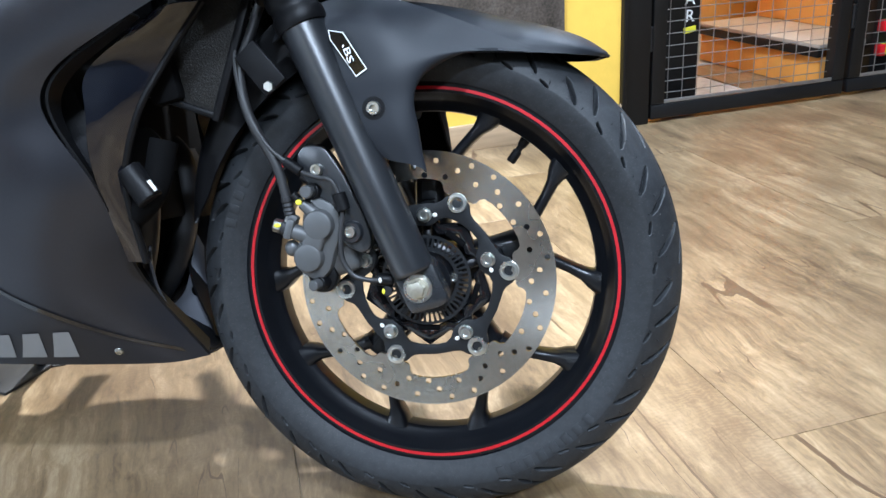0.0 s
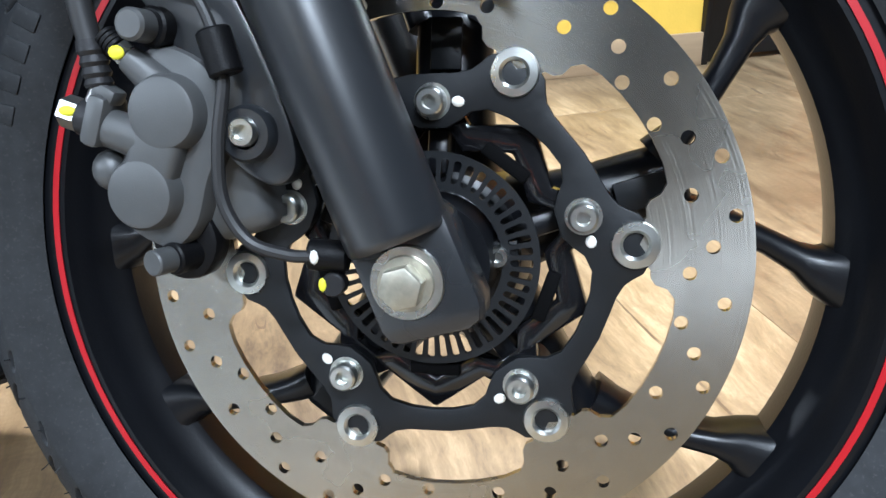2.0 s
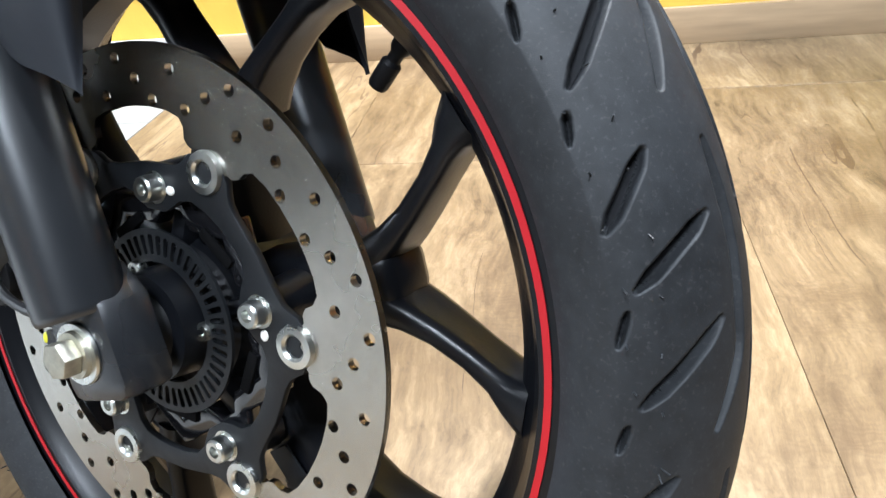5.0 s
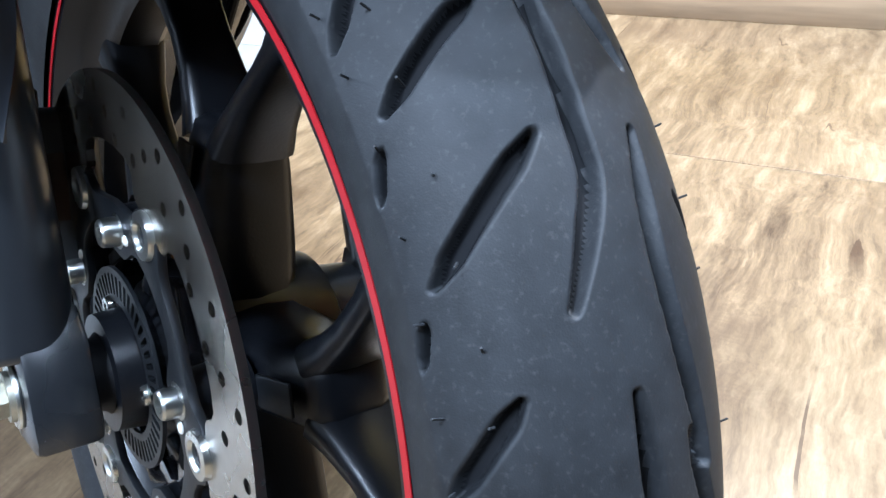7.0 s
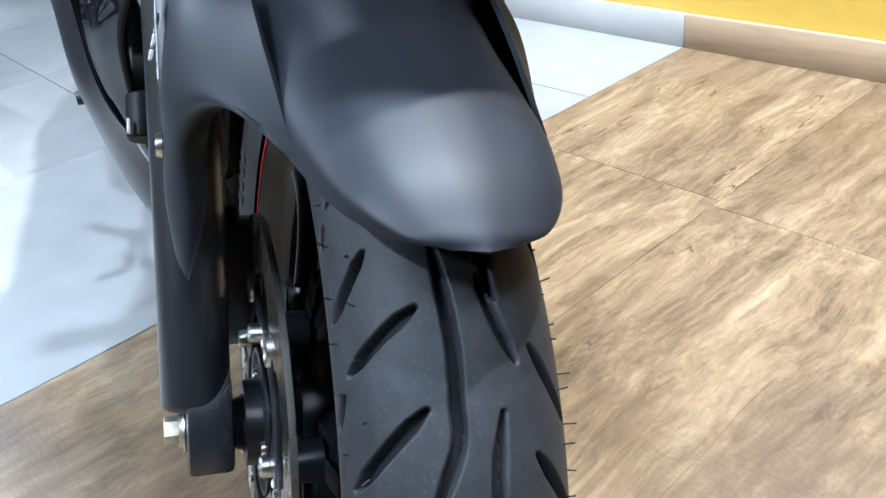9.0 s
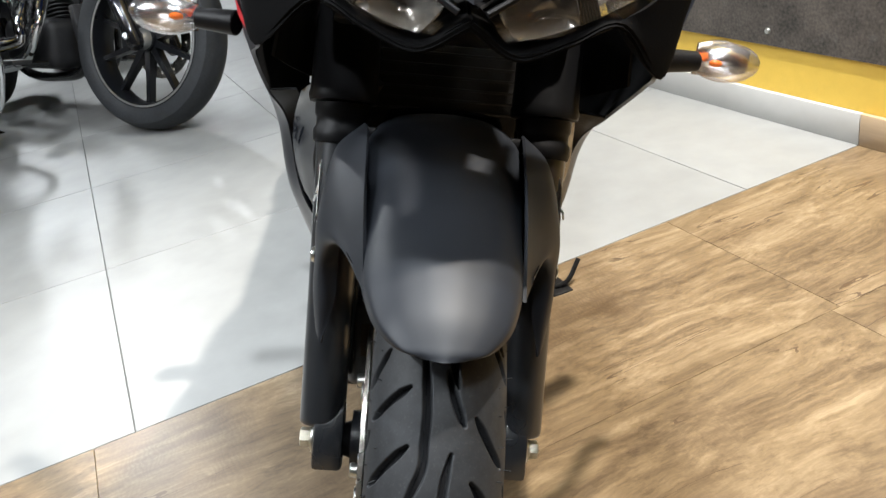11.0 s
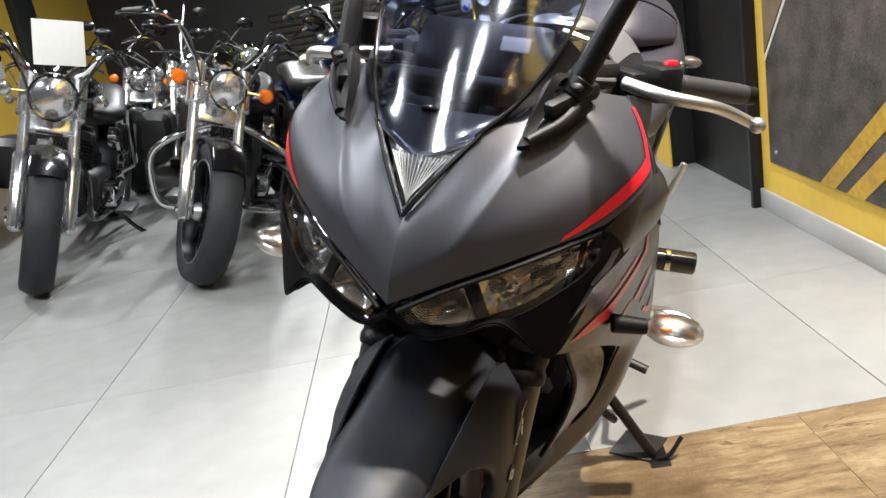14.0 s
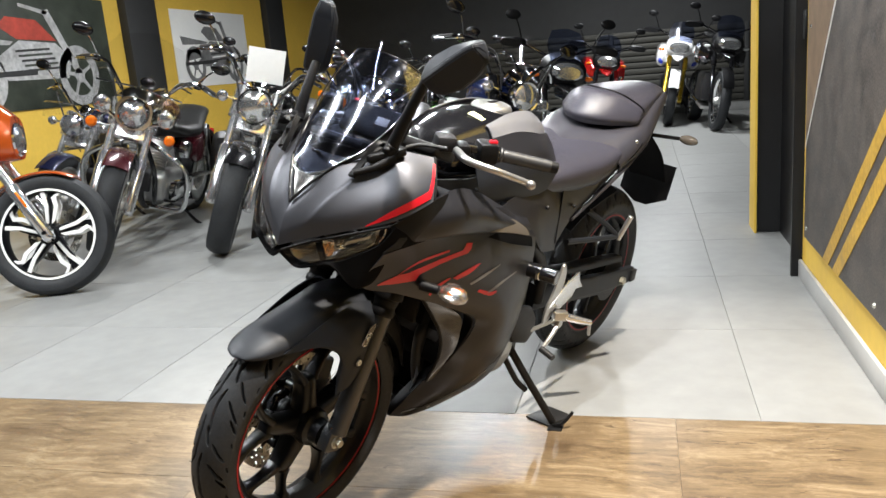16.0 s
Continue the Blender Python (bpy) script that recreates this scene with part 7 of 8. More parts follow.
part("rear_hugger", sheet([[(-1.05, -0.075, 0.56), (-1.05, 0, 0.575), (-1.05, 0.075, 0.56)], [(-1.15, -0.08, 0.61), (-1.16, 0, 0.625), (-1.15, 0.08, 0.61)], [(-1.34, -0.078, 0.645), (-1.35, 0, 0.66), (-1.34, 0.078, 0.645)]], 0.004, 10, 14, inward=(-1.385, 0, 0.3)), PLASTIC, bike)
part("shock", tube([(-0.86, 0, 0.64), (-0.93, 0, 0.42)], 0.035, 16), PLASTIC, bike)
part("silencer", body([((-1.02, -0.165, 0.40), 0.035, 0.035), ((-1.08, -0.18, 0.425), 0.052, 0.060), ((-1.38, -0.205, 0.505), 0.052, 0.060), ((-1.44, -0.21, 0.52), 0.040, 0.045)], 24, 2.6), MATTE_D, bike, "black silencer")
part("under_cover", body([((-0.52, 0, 0.235), 0.10, 0.025), ((-0.70, 0, 0.245), 0.10, 0.035), ((-0.82, 0, 0.27), 0.08, 0.03)], 20, 3), ALU_D, bike)
stand = part("side_stand", tube([(-0.700, 0.125, 0.285), (-0.722, 0.185, 0.205), (-0.748, 0.255, 0.115), (-0.757, 0.280, 0.083)], 0.0115, 14), BLACK, bike, "black tubular side stand, folded out")
part("stand_foot", box(0.085, 0.045, 0.010, TR(-0.762, 0.292, 0.074) @ RX(15) @ RZ(20), 0.004), BLACK, stand)
part("stand_tang", tube([(-0.745, 0.290, 0.080), (-0.748, 0.315, 0.098), (-0.765, 0.332, 0.140)], 0.005, 10), BLACK, stand)
part("stand_spring", tube([(-0.675, 0.125, 0.265), (-0.700, 0.165, 0.195), (-0.722, 0.190, 0.165)], 0.0085, 10), BLACK, stand, "stand return spring")
part("stand_bracket", box(0.06, 0.02, 0.06, TR(-0.70, 0.118, 0.29), 0.006), BLACK, stand)
solid("rubber_pad", box(0.098, 0.098, 0.006, TR(-0.652, 0.490, 0.0032) @ RZ(51), 0.002), HOSE, "small dark rubber pad under the side stand foot", "pad")

# ---- the other motorcycles on show ----
def paint(name, c, rough=0.2, metal=0.3):
    return mat(name, c, rough, metal=metal, var=0.06, scale=60, coat=0.7, rvar=0.04)


P_ORANGE = paint("orange_paint", (0.50, 0.085, 0.012))
P_BLACK = paint("black_paint", (0.008, 0.008, 0.009))
P_MAROON = paint("dark_maroon_paint", (0.05, 0.006, 0.010))
P_BLUE = paint("dark_blue_paint", (0.010, 0.022, 0.085))
P_NAVY = paint("navy_paint", (0.010, 0.012, 0.035))
P_RED = paint("red_paint", (0.48, 0.012, 0.012))
P_GREEN = paint("green_paint", (0.10, 0.42, 0.03))
P_WHITE = paint("white_paint", (0.70, 0.70, 0.70), 0.3, 0.0)
P_GREY = paint("grey_paint", (0.10, 0.10, 0.11))
BLUEV = mat("blue_vinyl", (0.02, 0.05, 0.45), 0.35)
GOLD = mat("gold_fork", (0.62, 0.42, 0.04), 0.3, metal=0.7)
LEATHER = mat("black_seat_leather", (0.012, 0.012, 0.012), 0.38, var=0.15, bump=0.3, bscale=400)
HLAMP = mat("lamp_glass", (0.62, 0.63, 0.64), 0.14, metal=0.85, var=0.35, scale=160)


def plain_wheel(b, x, r, tw, style, face, name):
    """Wheel of radius r at x: tyre, rim, hub, spokes, disc."""
    w = part(name, lathe([(0, -0.075), (0.028, -0.075), (0.034, -0.05), (0.045, -0.035), (0.045, 0.035), (0.034, 0.05), (0.028, 0.075), (0, 0.075)], 24), ALU if face is not RIM else RIM, b)
    w.location = (x, 0, r)
    rr = r - 0.085
    h = tw / 2
    prof = [(rr - 0.006, -h * 0.72), (rr + 0.012, -h * 0.86), (r - 0.045, -h), (r - 0.022, -h * 0.92), (r - 0.008, -h * 0.62), (r, -h * 0.25)]
    prof = prof + [(a, -y) for a, y in prof[::-1]]
    part("tyre", lathe(prof, 56), RUBBER, w, "black tyre")
    rp = [(rr + 0.002, -h * 0.74), (rr + 0.004, -h * 0.80), (rr - 0.012, -h * 0.80), (rr - 0.018, -h * 0.5), (rr - 0.024, 0)]
    rp = rp + [(a, -y) for a, y in rp[-2::-1]]
    part("rim", lathe(rp, 56), face if style != "wire" else CHROME, w, "wheel rim")
    if style == "wire":
        o = part("spoke", rod((0, 0, 0.035), (0, 0, rr - 0.016), 0.0022, 5), CHROME, w)
        o.matrix_basis = RX(5)
        for k in range(1, 28):
            again("spoke", o, RY(360 / 28 * k) @ RX(5 if k % 2 else -5), w)
    else:
        n = 10 if style == "ten" else 5
        wd = 0.010 if style == "ten" else 0.020
        bm = loft([[(sx * wd * 1.5, sy * 0.022, 0.03) for sx, sy in ((-1, -1), (1, -1), (1, 1), (-1, 1))], [(sx * wd, sy * 0.016, rr * 0.6) for sx, sy in ((-1, -1), (1, -1), (1, 1), (-1, 1))],
                   [((sx * wd * 0.8) + (0.03 if style == "swirl" else 0), sy * 0.018, rr - 0.012) for sx, sy in ((-1, -1), (1, -1), (1, 1), (-1, 1))]])
        o = part("spoke", bm, face, w)
        for k in range(1, n):
            again("spoke", o, RY(360 / n * k), w)
        if style == "ten":
            for s in (-1, 1):
                part("rim_face", lathe([(rr - 0.008, s * h * 0.805), (rr + 0.000, s * h * 0.805), (rr + 0.000, s * h * 0.82), (rr - 0.008, s * h * 0.82)], 56, closed=True), ALU, w, "bright rim edge")
                part("hub_cap", lathe([(0, s * 0.072), (0.030, s * 0.070), (0.042, s * 0.052), (0.042, s * 0.036)], 20), ALU, w, "bright hub cap")
        if style == "swirl":
            # machined white blades, two to each arm, on both faces
            bl = [(0.018, 0.055), (0.040, 0.075), (0.062, rr * 0.62), (0.052, rr * 0.80), (0.095, rr - 0.030), (0.070, rr - 0.018), (0.028, rr * 0.80), (0.038, rr * 0.60)]
            bl2 = [(-0.012, 0.060), (0.004, 0.060), (0.010, rr * 0.62), (-0.004, rr - 0.016), (-0.028, rr - 0.020), (-0.010, rr * 0.60)]
            p2 = None
            for s in (-1, 1):
                for shape in (bl, bl2):
                    p2 = part("spoke_face", plate(shape, 0.010, m=TR(0, s * 0.030, 0), bevel=0.001), PAPER, w, "machined white spoke face")
                    for k in range(1, n):
                        again("spoke_face", p2, RY(360 / n * k), w)
                part("rim_face", lathe([(rr - 0.012, s * h * 0.805), (rr + 0.000, s * h * 0.805), (rr + 0.000, s * h * 0.83), (rr - 0.012, s * h * 0.83)], 56, closed=True), PAPER, w, "white rim ring")
    part("disc", plate(circle(0, 0, 0.145, 40), 0.004, [circle(0, 0, 0.10, 32)] + [circle(0.123 * math.cos(q), 0.123 * math.sin(q), 0.006, 8) for q in [math.radians(30 * k) for k in range(12)]], TR(0, 0.062, 0)), DISC, w, "brake disc")
    return w


def cruiser(m, label, tank=P_BLACK, wheel=("five", RIM), r=0.325, tw=0.13, chrome_fork=True, guard=False, screen=False, bags=False, lamp=0.085, spots=False, paper=False,
            fender=None, bar="wide", fairing_nose=None, reflector=False, lean=-14, rake=30, wb=1.62, black_lamp=False, fender_from=48, amber=False, steer=0):
    fender = fender or tank
    b = thing("cruiser_motorcycle", label, "motorcycle", m @ RX(lean), group="motorcycles on show")
    metal = POLISHED if chrome_fork else GLOSS
    fm = metal
    plain_wheel(b, 0, r, tw, wheel[0], wheel[1], "front_wheel")
    plain_wheel(b, -wb, r - 0.01, tw + 0.03, wheel[0], wheel[1], "rear_wheel")
    fd = Vector((-math.sin(math.radians(rake)), 0, math.cos(math.radians(rake))))
    for s in (-1, 1):
        a = Vector((0.01, s * 0.105, r))
        q = Vector((0, 1, 0)).rotation_difference(fd).to_matrix().to_4x4()
        part("fork_leg", lathe([(0, -0.045), (0.024, -0.045), (0.034, -0.03), (0.035, 0.22), (0.037, 0.30), (0.034, 0.31), (0.024, 0.315), (0.024, 0.50), (0.040, 0.505), (0.040, 0.70), (0, 0.70)], 20, Matrix.Translation(a) @ q), fm, b, "fork leg")
        part("axle_nut", rod(a + Vector((0, s * 0.028, 0)), a + Vector((0, s * 0.042, 0)), 0.014, 6), CHROME, b)
        if reflector:
            part("reflector", box(0.012, 0.006, 0.10, Matrix.Translation(a + fd * 0.22 + Vector((0.01, s * 0.033, 0))) @ RY(-rake), 0.003), AMBER, b, "amber reflector strip")
    hz = a.z + 0.60 * fd.z
    hx = a.x + 0.60 * fd.x
    part("fork_yoke", box(0.06, 0.27, 0.03, TR(hx - 0.03, 0, hz) @ RY(-rake), 0.008), fm, b)
    part("yoke_cover", box(0.05, 0.20, 0.16, TR(hx + 0.035, 0, hz - 0.09) @ RY(-rake), 0.02), P_BLACK if black_lamp else fm, b)
    st = []
    for k in range(13):
        t = math.radians(fender_from + k * ((138 - fender_from) / 12))
        st.append([((r + 0.022) * math.cos(t) - 0.004, y * (tw / 2 + 0.008), r + (r + 0.020 - 0.022 * abs(y) ** 3) * math.sin(t)) for y in (-1, -0.8, 0, 0.8, 1)])
    part("front_fender", sheet(st, 0.004, 12, 24, inward=(0, 0, r)), fender, b, "front mudguard")
    hl = lathe([(0, 0.02), (lamp * 0.6, 0.012), (lamp * 0.94, 0.0), (lamp, 0.0), (lamp, -0.02), (lamp * 0.9, -0.07), (lamp * 0.5, -0.12), (0, -0.13)], 32, TR(hx + 0.16, 0, hz + 0.02) @ RZ(-90))
    h = part("headlight", hl, CHROME if not black_lamp else P_BLACK, b, "round headlight")
    part("lens", lathe([(0, 0.030), (lamp * 0.55, 0.024), (lamp * 0.90, 0.006), (lamp * 0.90, 0.0)], 32, TR(hx + 0.163, 0, hz + 0.02) @ RZ(-90)), HLAMP, h, "faceted lamp glass")
    part("lamp_ring", lathe([(lamp * 0.90, -0.004), (lamp * 0.90, 0.012), (lamp * 0.97, 0.016), (lamp * 1.06, 0.006), (lamp * 1.06, -0.012)], 32, TR(hx + 0.162, 0, hz + 0.02) @ RZ(-90), closed=True), CHROME, h, "bright trim ring")
    for s in (-1, 1):
        iy = 0.23 if spots else 0.20
        iz = hz - 0.10 if spots else hz + 0.02
        i = part("indicator", rod((hx + 0.06, s * 0.10, iz), (hx + 0.07, s * (iy - 0.03), iz), 0.008, 10), CHROME, b, "round indicator")
        part("lens", lathe([(0, 0.020), (0.022, 0.014), (0.033, 0.0), (0.033, -0.022), (0.02, -0.04), (0, -0.045)], 20, TR(hx + 0.08, s * iy, iz) @ RZ(-90)), AMBER if amber else HLAMP, i, "amber lens" if amber else "clear lens")
        if spots:
            sp = part("spot_lamp", lathe([(0, 0.0), (0.05, 0.0), (0.056, -0.008), (0.05, -0.04), (0, -0.07)], 24, TR(hx + 0.13, s * 0.185, hz + 0.03) @ RZ(-90)), CHROME, b, "round spot lamp")
            part("lens", lathe([(0, 0.010), (0.03, 0.008), (0.047, 0.001)], 24, TR(hx + 0.132, s * 0.185, hz + 0.03) @ RZ(-90)), HLAMP, sp)
        tipz = hz + (0.24 if bar == "wide" else 0.36 if bar == "high" else 0.16)
        hb2 = part("handlebar", tube([(hx - 0.08, 0, hz + 0.08), (hx - 0.10, s * 0.10, hz + 0.10), (hx - 0.11, s * 0.22, tipz), (hx - 0.20, s * 0.32, tipz + 0.02), (hx - 0.32, s * 0.41, tipz - 0.02)], 0.0125, 10, 6), CHROME if chrome_fork else GLOSS, b, "handlebar")
        part("grip", rod((hx - 0.235, s * 0.345, tipz + 0.012), (hx - 0.335, s * 0.42, tipz - 0.024), 0.019, 14), HOSE, hb2)
        part("lever", tube([(hx - 0.17, s * 0.29, tipz + 0.02), (hx - 0.19, s * 0.36, tipz + 0.0), (hx - 0.27, s * 0.44, tipz - 0.03)], 0.006, 8, 4), CHROME, hb2)
        part("switch_box", box(0.05, 0.05, 0.045, TR(hx - 0.20, s * 0.31, tipz + 0.015), 0.01), P_BLACK, hb2)
        mm = part("mirror", tube([(hx - 0.19, s * 0.30, tipz + 0.02), (hx - 0.16, s * 0.36, tipz + 0.11), (hx - 0.16, s * 0.40, tipz + 0.15)], 0.006, 8, 4), CHROME if chrome_fork else GLOSS, b, "rear view mirror")
        part("mirror_head", ball((hx - 0.16, s * 0.42, tipz + 0.165), 0.055, 16, (0.28, 1.15, 0.72)), P_BLACK, mm)
    part("fuel_tank", ellipse_loft([((-0.40, 0, hz + 0.02), 0.035, 0.035), ((-0.45, 0, hz + 0.02), 0.085, 0.075), ((-0.58, 0, hz + 0.02), 0.135, 0.105), ((-0.72, 0, hz + 0.0), 0.140, 0.100), ((-0.86, 0, hz - 0.04), 0.105, 0.070), ((-0.95, 0, hz - 0.08), 0.05, 0.035)], 24, 2.2), tank, b, "teardrop fuel tank")
    part("tank_console", box(0.26, 0.055, 0.02, TR(-0.62, 0, hz + 0.125) @ RY(6), 0.008), CHROME, b)
    part("seat", ellipse_loft([((-0.88, 0, 0.73), 0.06, 0.03), ((-0.98, 0, 0.70), 0.14, 0.055), ((-1.15, 0, 0.70), 0.18, 0.065), ((-1.27, 0, 0.755), 0.16, 0.07), ((-1.42, 0, 0.79), 0.13, 0.06), ((-1.60, 0, 0.80), 0.09, 0.04), ((-1.66, 0, 0.80), 0.04, 0.02)], 24, 2.5), LEATHER, b, "black leather seat")
    eng = part("engine", box(0.42, 0.24, 0.22, TR(-0.80, 0, 0.34), 0.05, 3), ALU if spots else ALU_D, b, "polished V twin engine")
    for ang, ex in ((-24, -0.68), (24, -0.92)):
        bm = bmesh.new()
        prof = [(0.0, 0.0), (0.05, 0.0)]
        for k in range(9):
            prof += [(0.052, 0.006 + k * 0.018), (0.078, 0.008 + k * 0.018), (0.078, 0.013 + k * 0.018), (0.052, 0.015 + k * 0.018)]
        prof += [(0.07, 0.175), (0.07, 0.22), (0.05, 0.235), (0, 0.24)]
        lathe(prof, 20, TR(ex, 0, 0.42) @ RY(ang) @ RX(90), bm=bm)
        part("cylinder", bm, ALU if spots else ALU_D, eng, "finned cylinder")
    part("air_cleaner", lathe([(0, -0.20), (0.07, -0.20), (0.085, -0.185), (0.085, -0.13), (0, -0.13)], 28, TR(-0.80, 0, 0.60)), CHROME, eng)
    part("primary_cover", box(0.40, 0.06, 0.15, TR(-0.86, 0.15, 0.31), 0.05, 3), CHROME if chrome_fork else ALU_D, eng)
    for z0 in (0.0, 0.085):
        part("exhaust_pipe", tube([(-0.62 - z0 * 2, -0.10, 0.52), (-0.56 - z0 * 2, -0.17, 0.42), (-0.70, -0.19, 0.27 + z0), (-1.1, -0.20, 0.25 + z0), (-1.85, -0.21, 0.28 + z0)], [0.022, 0.022, 0.026, 0.042, 0.045], 14, 6), CHROME, b, "chrome exhaust pipe")
    part("frame_tube", tube([(hx - 0.04, 0, hz - 0.05), (-0.46, 0, 0.55), (-0.52, 0, 0.25), (-0.75, 0, 0.19), (-1.1, 0, 0.22), (-1.25, 0, 0.45)], 0.021, 12, 5), P_BLACK, b)
    rw = []
    for k in range(11):
        t = math.radians(35 + k * 13.5)
        rw.append([(-wb + (r + 0.03) * math.cos(t), y * (tw / 2 + 0.03), r + (r + 0.03 - 0.02 * abs(y) ** 3) * math.sin(t)) for y in (-1, -0.75, 0, 0.75, 1)])
    part("rear_fender", sheet(rw, 0.004, 12, 22, inward=(-wb, 0, r)), tank, b, "rear mudguard")
    part("tail_lamp", box(0.03, 0.10, 0.06, TR(-wb - r - 0.02, 0, r + 0.28), 0.012), P_RED, b)
    part("swingarm", tube([(-1.12, 0.13, 0.36), (-wb, 0.13, r)], 0.020, 10), P_BLACK, b)
    part("shock", tube([(-wb + 0.02, 0.14, r + 0.03), (-1.33, 0.15, 0.72)], 0.028, 12), CHROME, b)
    for s in (-1, 1):
        fp = part("foot_board", box(0.22 if bags else 0.10, 0.085, 0.02, TR(-0.60, s * 0.26, 0.27), 0.006), HOSE, b, "rubber footrest")
        part("hanger", rod((-0.62, s * 0.12, 0.26), (-0.60, s * 0.24, 0.262), 0.011, 10), P_BLACK, fp)
        if guard:
            part("crash_guard", tube([(-0.42, s * 0.06, 0.66), (-0.36, s * 0.18, 0.62), (-0.36, s * 0.32, 0.52), (-0.38, s * 0.33, 0.36), (-0.42, s * 0.28, 0.25), (-0.46, s * 0.08, 0.24)], 0.0165, 12, 7), CHROME, b, "chrome crash bar")
        if bags:
            part("saddlebag", ellipse_loft([((-1.34, s * 0.30, 0.55), 0.07, 0.10), ((-1.38, s * 0.30, 0.54), 0.105, 0.155), ((-1.80, s * 0.30, 0.52), 0.105, 0.155), ((-1.86, s * 0.30, 0.50), 0.07, 0.10)], 20, 4), LEATHER, b, "black saddlebag")
    part("side_stand", tube([(-0.85, 0.14, 0.22), (-0.88, 0.26, 0.10), (-0.90, 0.34, 0.055)], 0.012, 10, 4), P_BLACK, b, "side stand")
    # dials, cables, brake, pushrods
    part("speedometer", lathe([(0, 0.012), (0.040, 0.012), (0.047, 0.008), (0.047, -0.03), (0.03, -0.05), (0, -0.05)], 24, TR(hx - 0.02, 0, hz + 0.13) @ RZ(-90) @ RX(50)), CHROME, b, "chrome dial")
    for s, dz in ((-1, 0.0), (1, 0.0), (1, 0.03)):
        part("cable", tube([(hx - 0.17, s * 0.28, hz + 0.20 + dz), (hx + 0.02, s * 0.20, hz + 0.22 + dz), (hx + 0.05, s * 0.10, hz + 0.02), (hx - 0.10, s * 0.05, hz - 0.22)], 0.0055, 8, 6), HOSE, b, "black cable")
    part("brake_caliper", box(0.06, 0.04, 0.10, TR(-0.11, 0.075, r + 0.08) @ RY(-20), 0.012), ALU if chrome_fork else P_BLACK, b, "brake caliper")
    part("brake_line", tube([(-0.10, 0.085, r + 0.12), (-0.14, 0.12, r + 0.25), (hx + 0.03, 0.11, hz - 0.10), (hx - 0.02, 0.06, hz + 0.02)], 0.005, 8, 6), HOSE, b)
    part("horn_cover", lathe([(0, 0.21), (0.05, 0.205), (0.062, 0.19), (0.062, 0.15)], 24, TR(-0.80, 0, 0.60)), CHROME, eng)
    part("side_cover", ellipse_loft([((-1.02, 0.15, 0.56), 0.02, 0.05), ((-1.08, 0.16, 0.56), 0.025, 0.09), ((-1.22, 0.16, 0.55), 0.025, 0.09), ((-1.28, 0.15, 0.54), 0.02, 0.05)], 16, 3), tank, b, "painted side cover")
    for k in range(4):
        part("pushrod_tube", rod((-0.745 - 0.037 * k, -0.125, 0.40), (-0.66 - 0.094 * k, -0.105, 0.62), 0.010, 10), CHROME, eng)
    part("down_tube", tube([(hx - 0.06, 0.0, hz - 0.06), (-0.42, 0.10, 0.48), (-0.48, 0.11, 0.24), (-0.9, 0.12, 0.19)], 0.016, 10, 5), P_BLACK, b)
    part("oil_cooler", box(0.04, 0.16, 0.16, TR(-0.43, 0, 0.42) @ RY(-12), 0.01), ALU_D, b, "dark oil cooler")
    if spots:
        part("lamp_nacelle", ellipse_loft([((hx - 0.03, 0, hz + 0.03), 0.15, 0.13), ((hx + 0.06, 0, hz + 0.03), 0.14, 0.12), ((hx + 0.13, 0, hz + 0.02), 0.105, 0.10)], 24, 2.6), CHROME, b, "chrome lamp nacelle")
        part("spot_bar", tube([(hx + 0.09, -0.185, hz + 0.0), (hx + 0.11, 0, hz - 0.06), (hx + 0.09, 0.185, hz + 0.0)], 0.011, 10, 6), CHROME, b, "chrome lamp bar")
    if screen:
        g = part("windscreen", sheet([[(hx + 0.14, -0.24, hz + 0.05), (hx + 0.17, 0, hz + 0.10), (hx + 0.14, 0.24, hz + 0.05)], [(hx + 0.04, -0.27, hz + 0.28), (hx + 0.08, 0, hz + 0.30), (hx + 0.04, 0.27, hz + 0.28)], [(hx - 0.04, -0.19, hz + 0.45), (hx - 0.01, 0, hz + 0.50), (hx - 0.04, 0.19, hz + 0.45)]], 0.003, 16, 12), LENS, b, "clear touring windscreen")
        g.visible_shadow = False
        part("screen_bar", tube([(hx + 0.10, -0.25, hz + 0.16), (hx + 0.14, 0, hz + 0.18), (hx + 0.10, 0.25, hz + 0.16)], 0.006, 8), CHROME, g)
    if paper:
        part("price_sheet", box(0.003, 0.21, 0.20, TR(hx + 0.13, 0, hz + 0.26) @ RY(-16) @ RX(8), 0.001), PAPER, b, "white paper price sheet")
    if fairing_nose:
        part("headlight_cowl", ellipse_loft([((hx - 0.02, 0, hz + 0.08), 0.13, 0.17), ((hx + 0.10, 0, hz + 0.06), 0.125, 0.16), ((hx + 0.17, 0, hz + 0.03), 0.105, 0.12)], 24, 2.6), fairing_nose, b, "painted headlight cowl")
    if steer:
        # the bars rest turned on the stand: everything on the fork swings about the steering axis
        pivot = Vector((0.01, 0, r))
        turn = Matrix.Translation(pivot) @ Matrix.Rotation(radians(steer), 4, fd) @ Matrix.Translation(-pivot)
        kinds = ("front_wheel", "fork_leg", "axle_nut", "reflector", "fork_yoke", "yoke_cover", "front_fender", "headlight", "indicator", "spot_lamp", "handlebar", "mirror", "speedometer", "cable",
                 "brake_caliper", "brake_line", "lamp_nacelle", "spot_bar", "windscreen", "price_sheet", "headlight_cowl")
        for o in b.children:
            if o.name.split(".")[0] in kinds:
                o.matrix_basis = turn @ o.matrix_basis
    return b


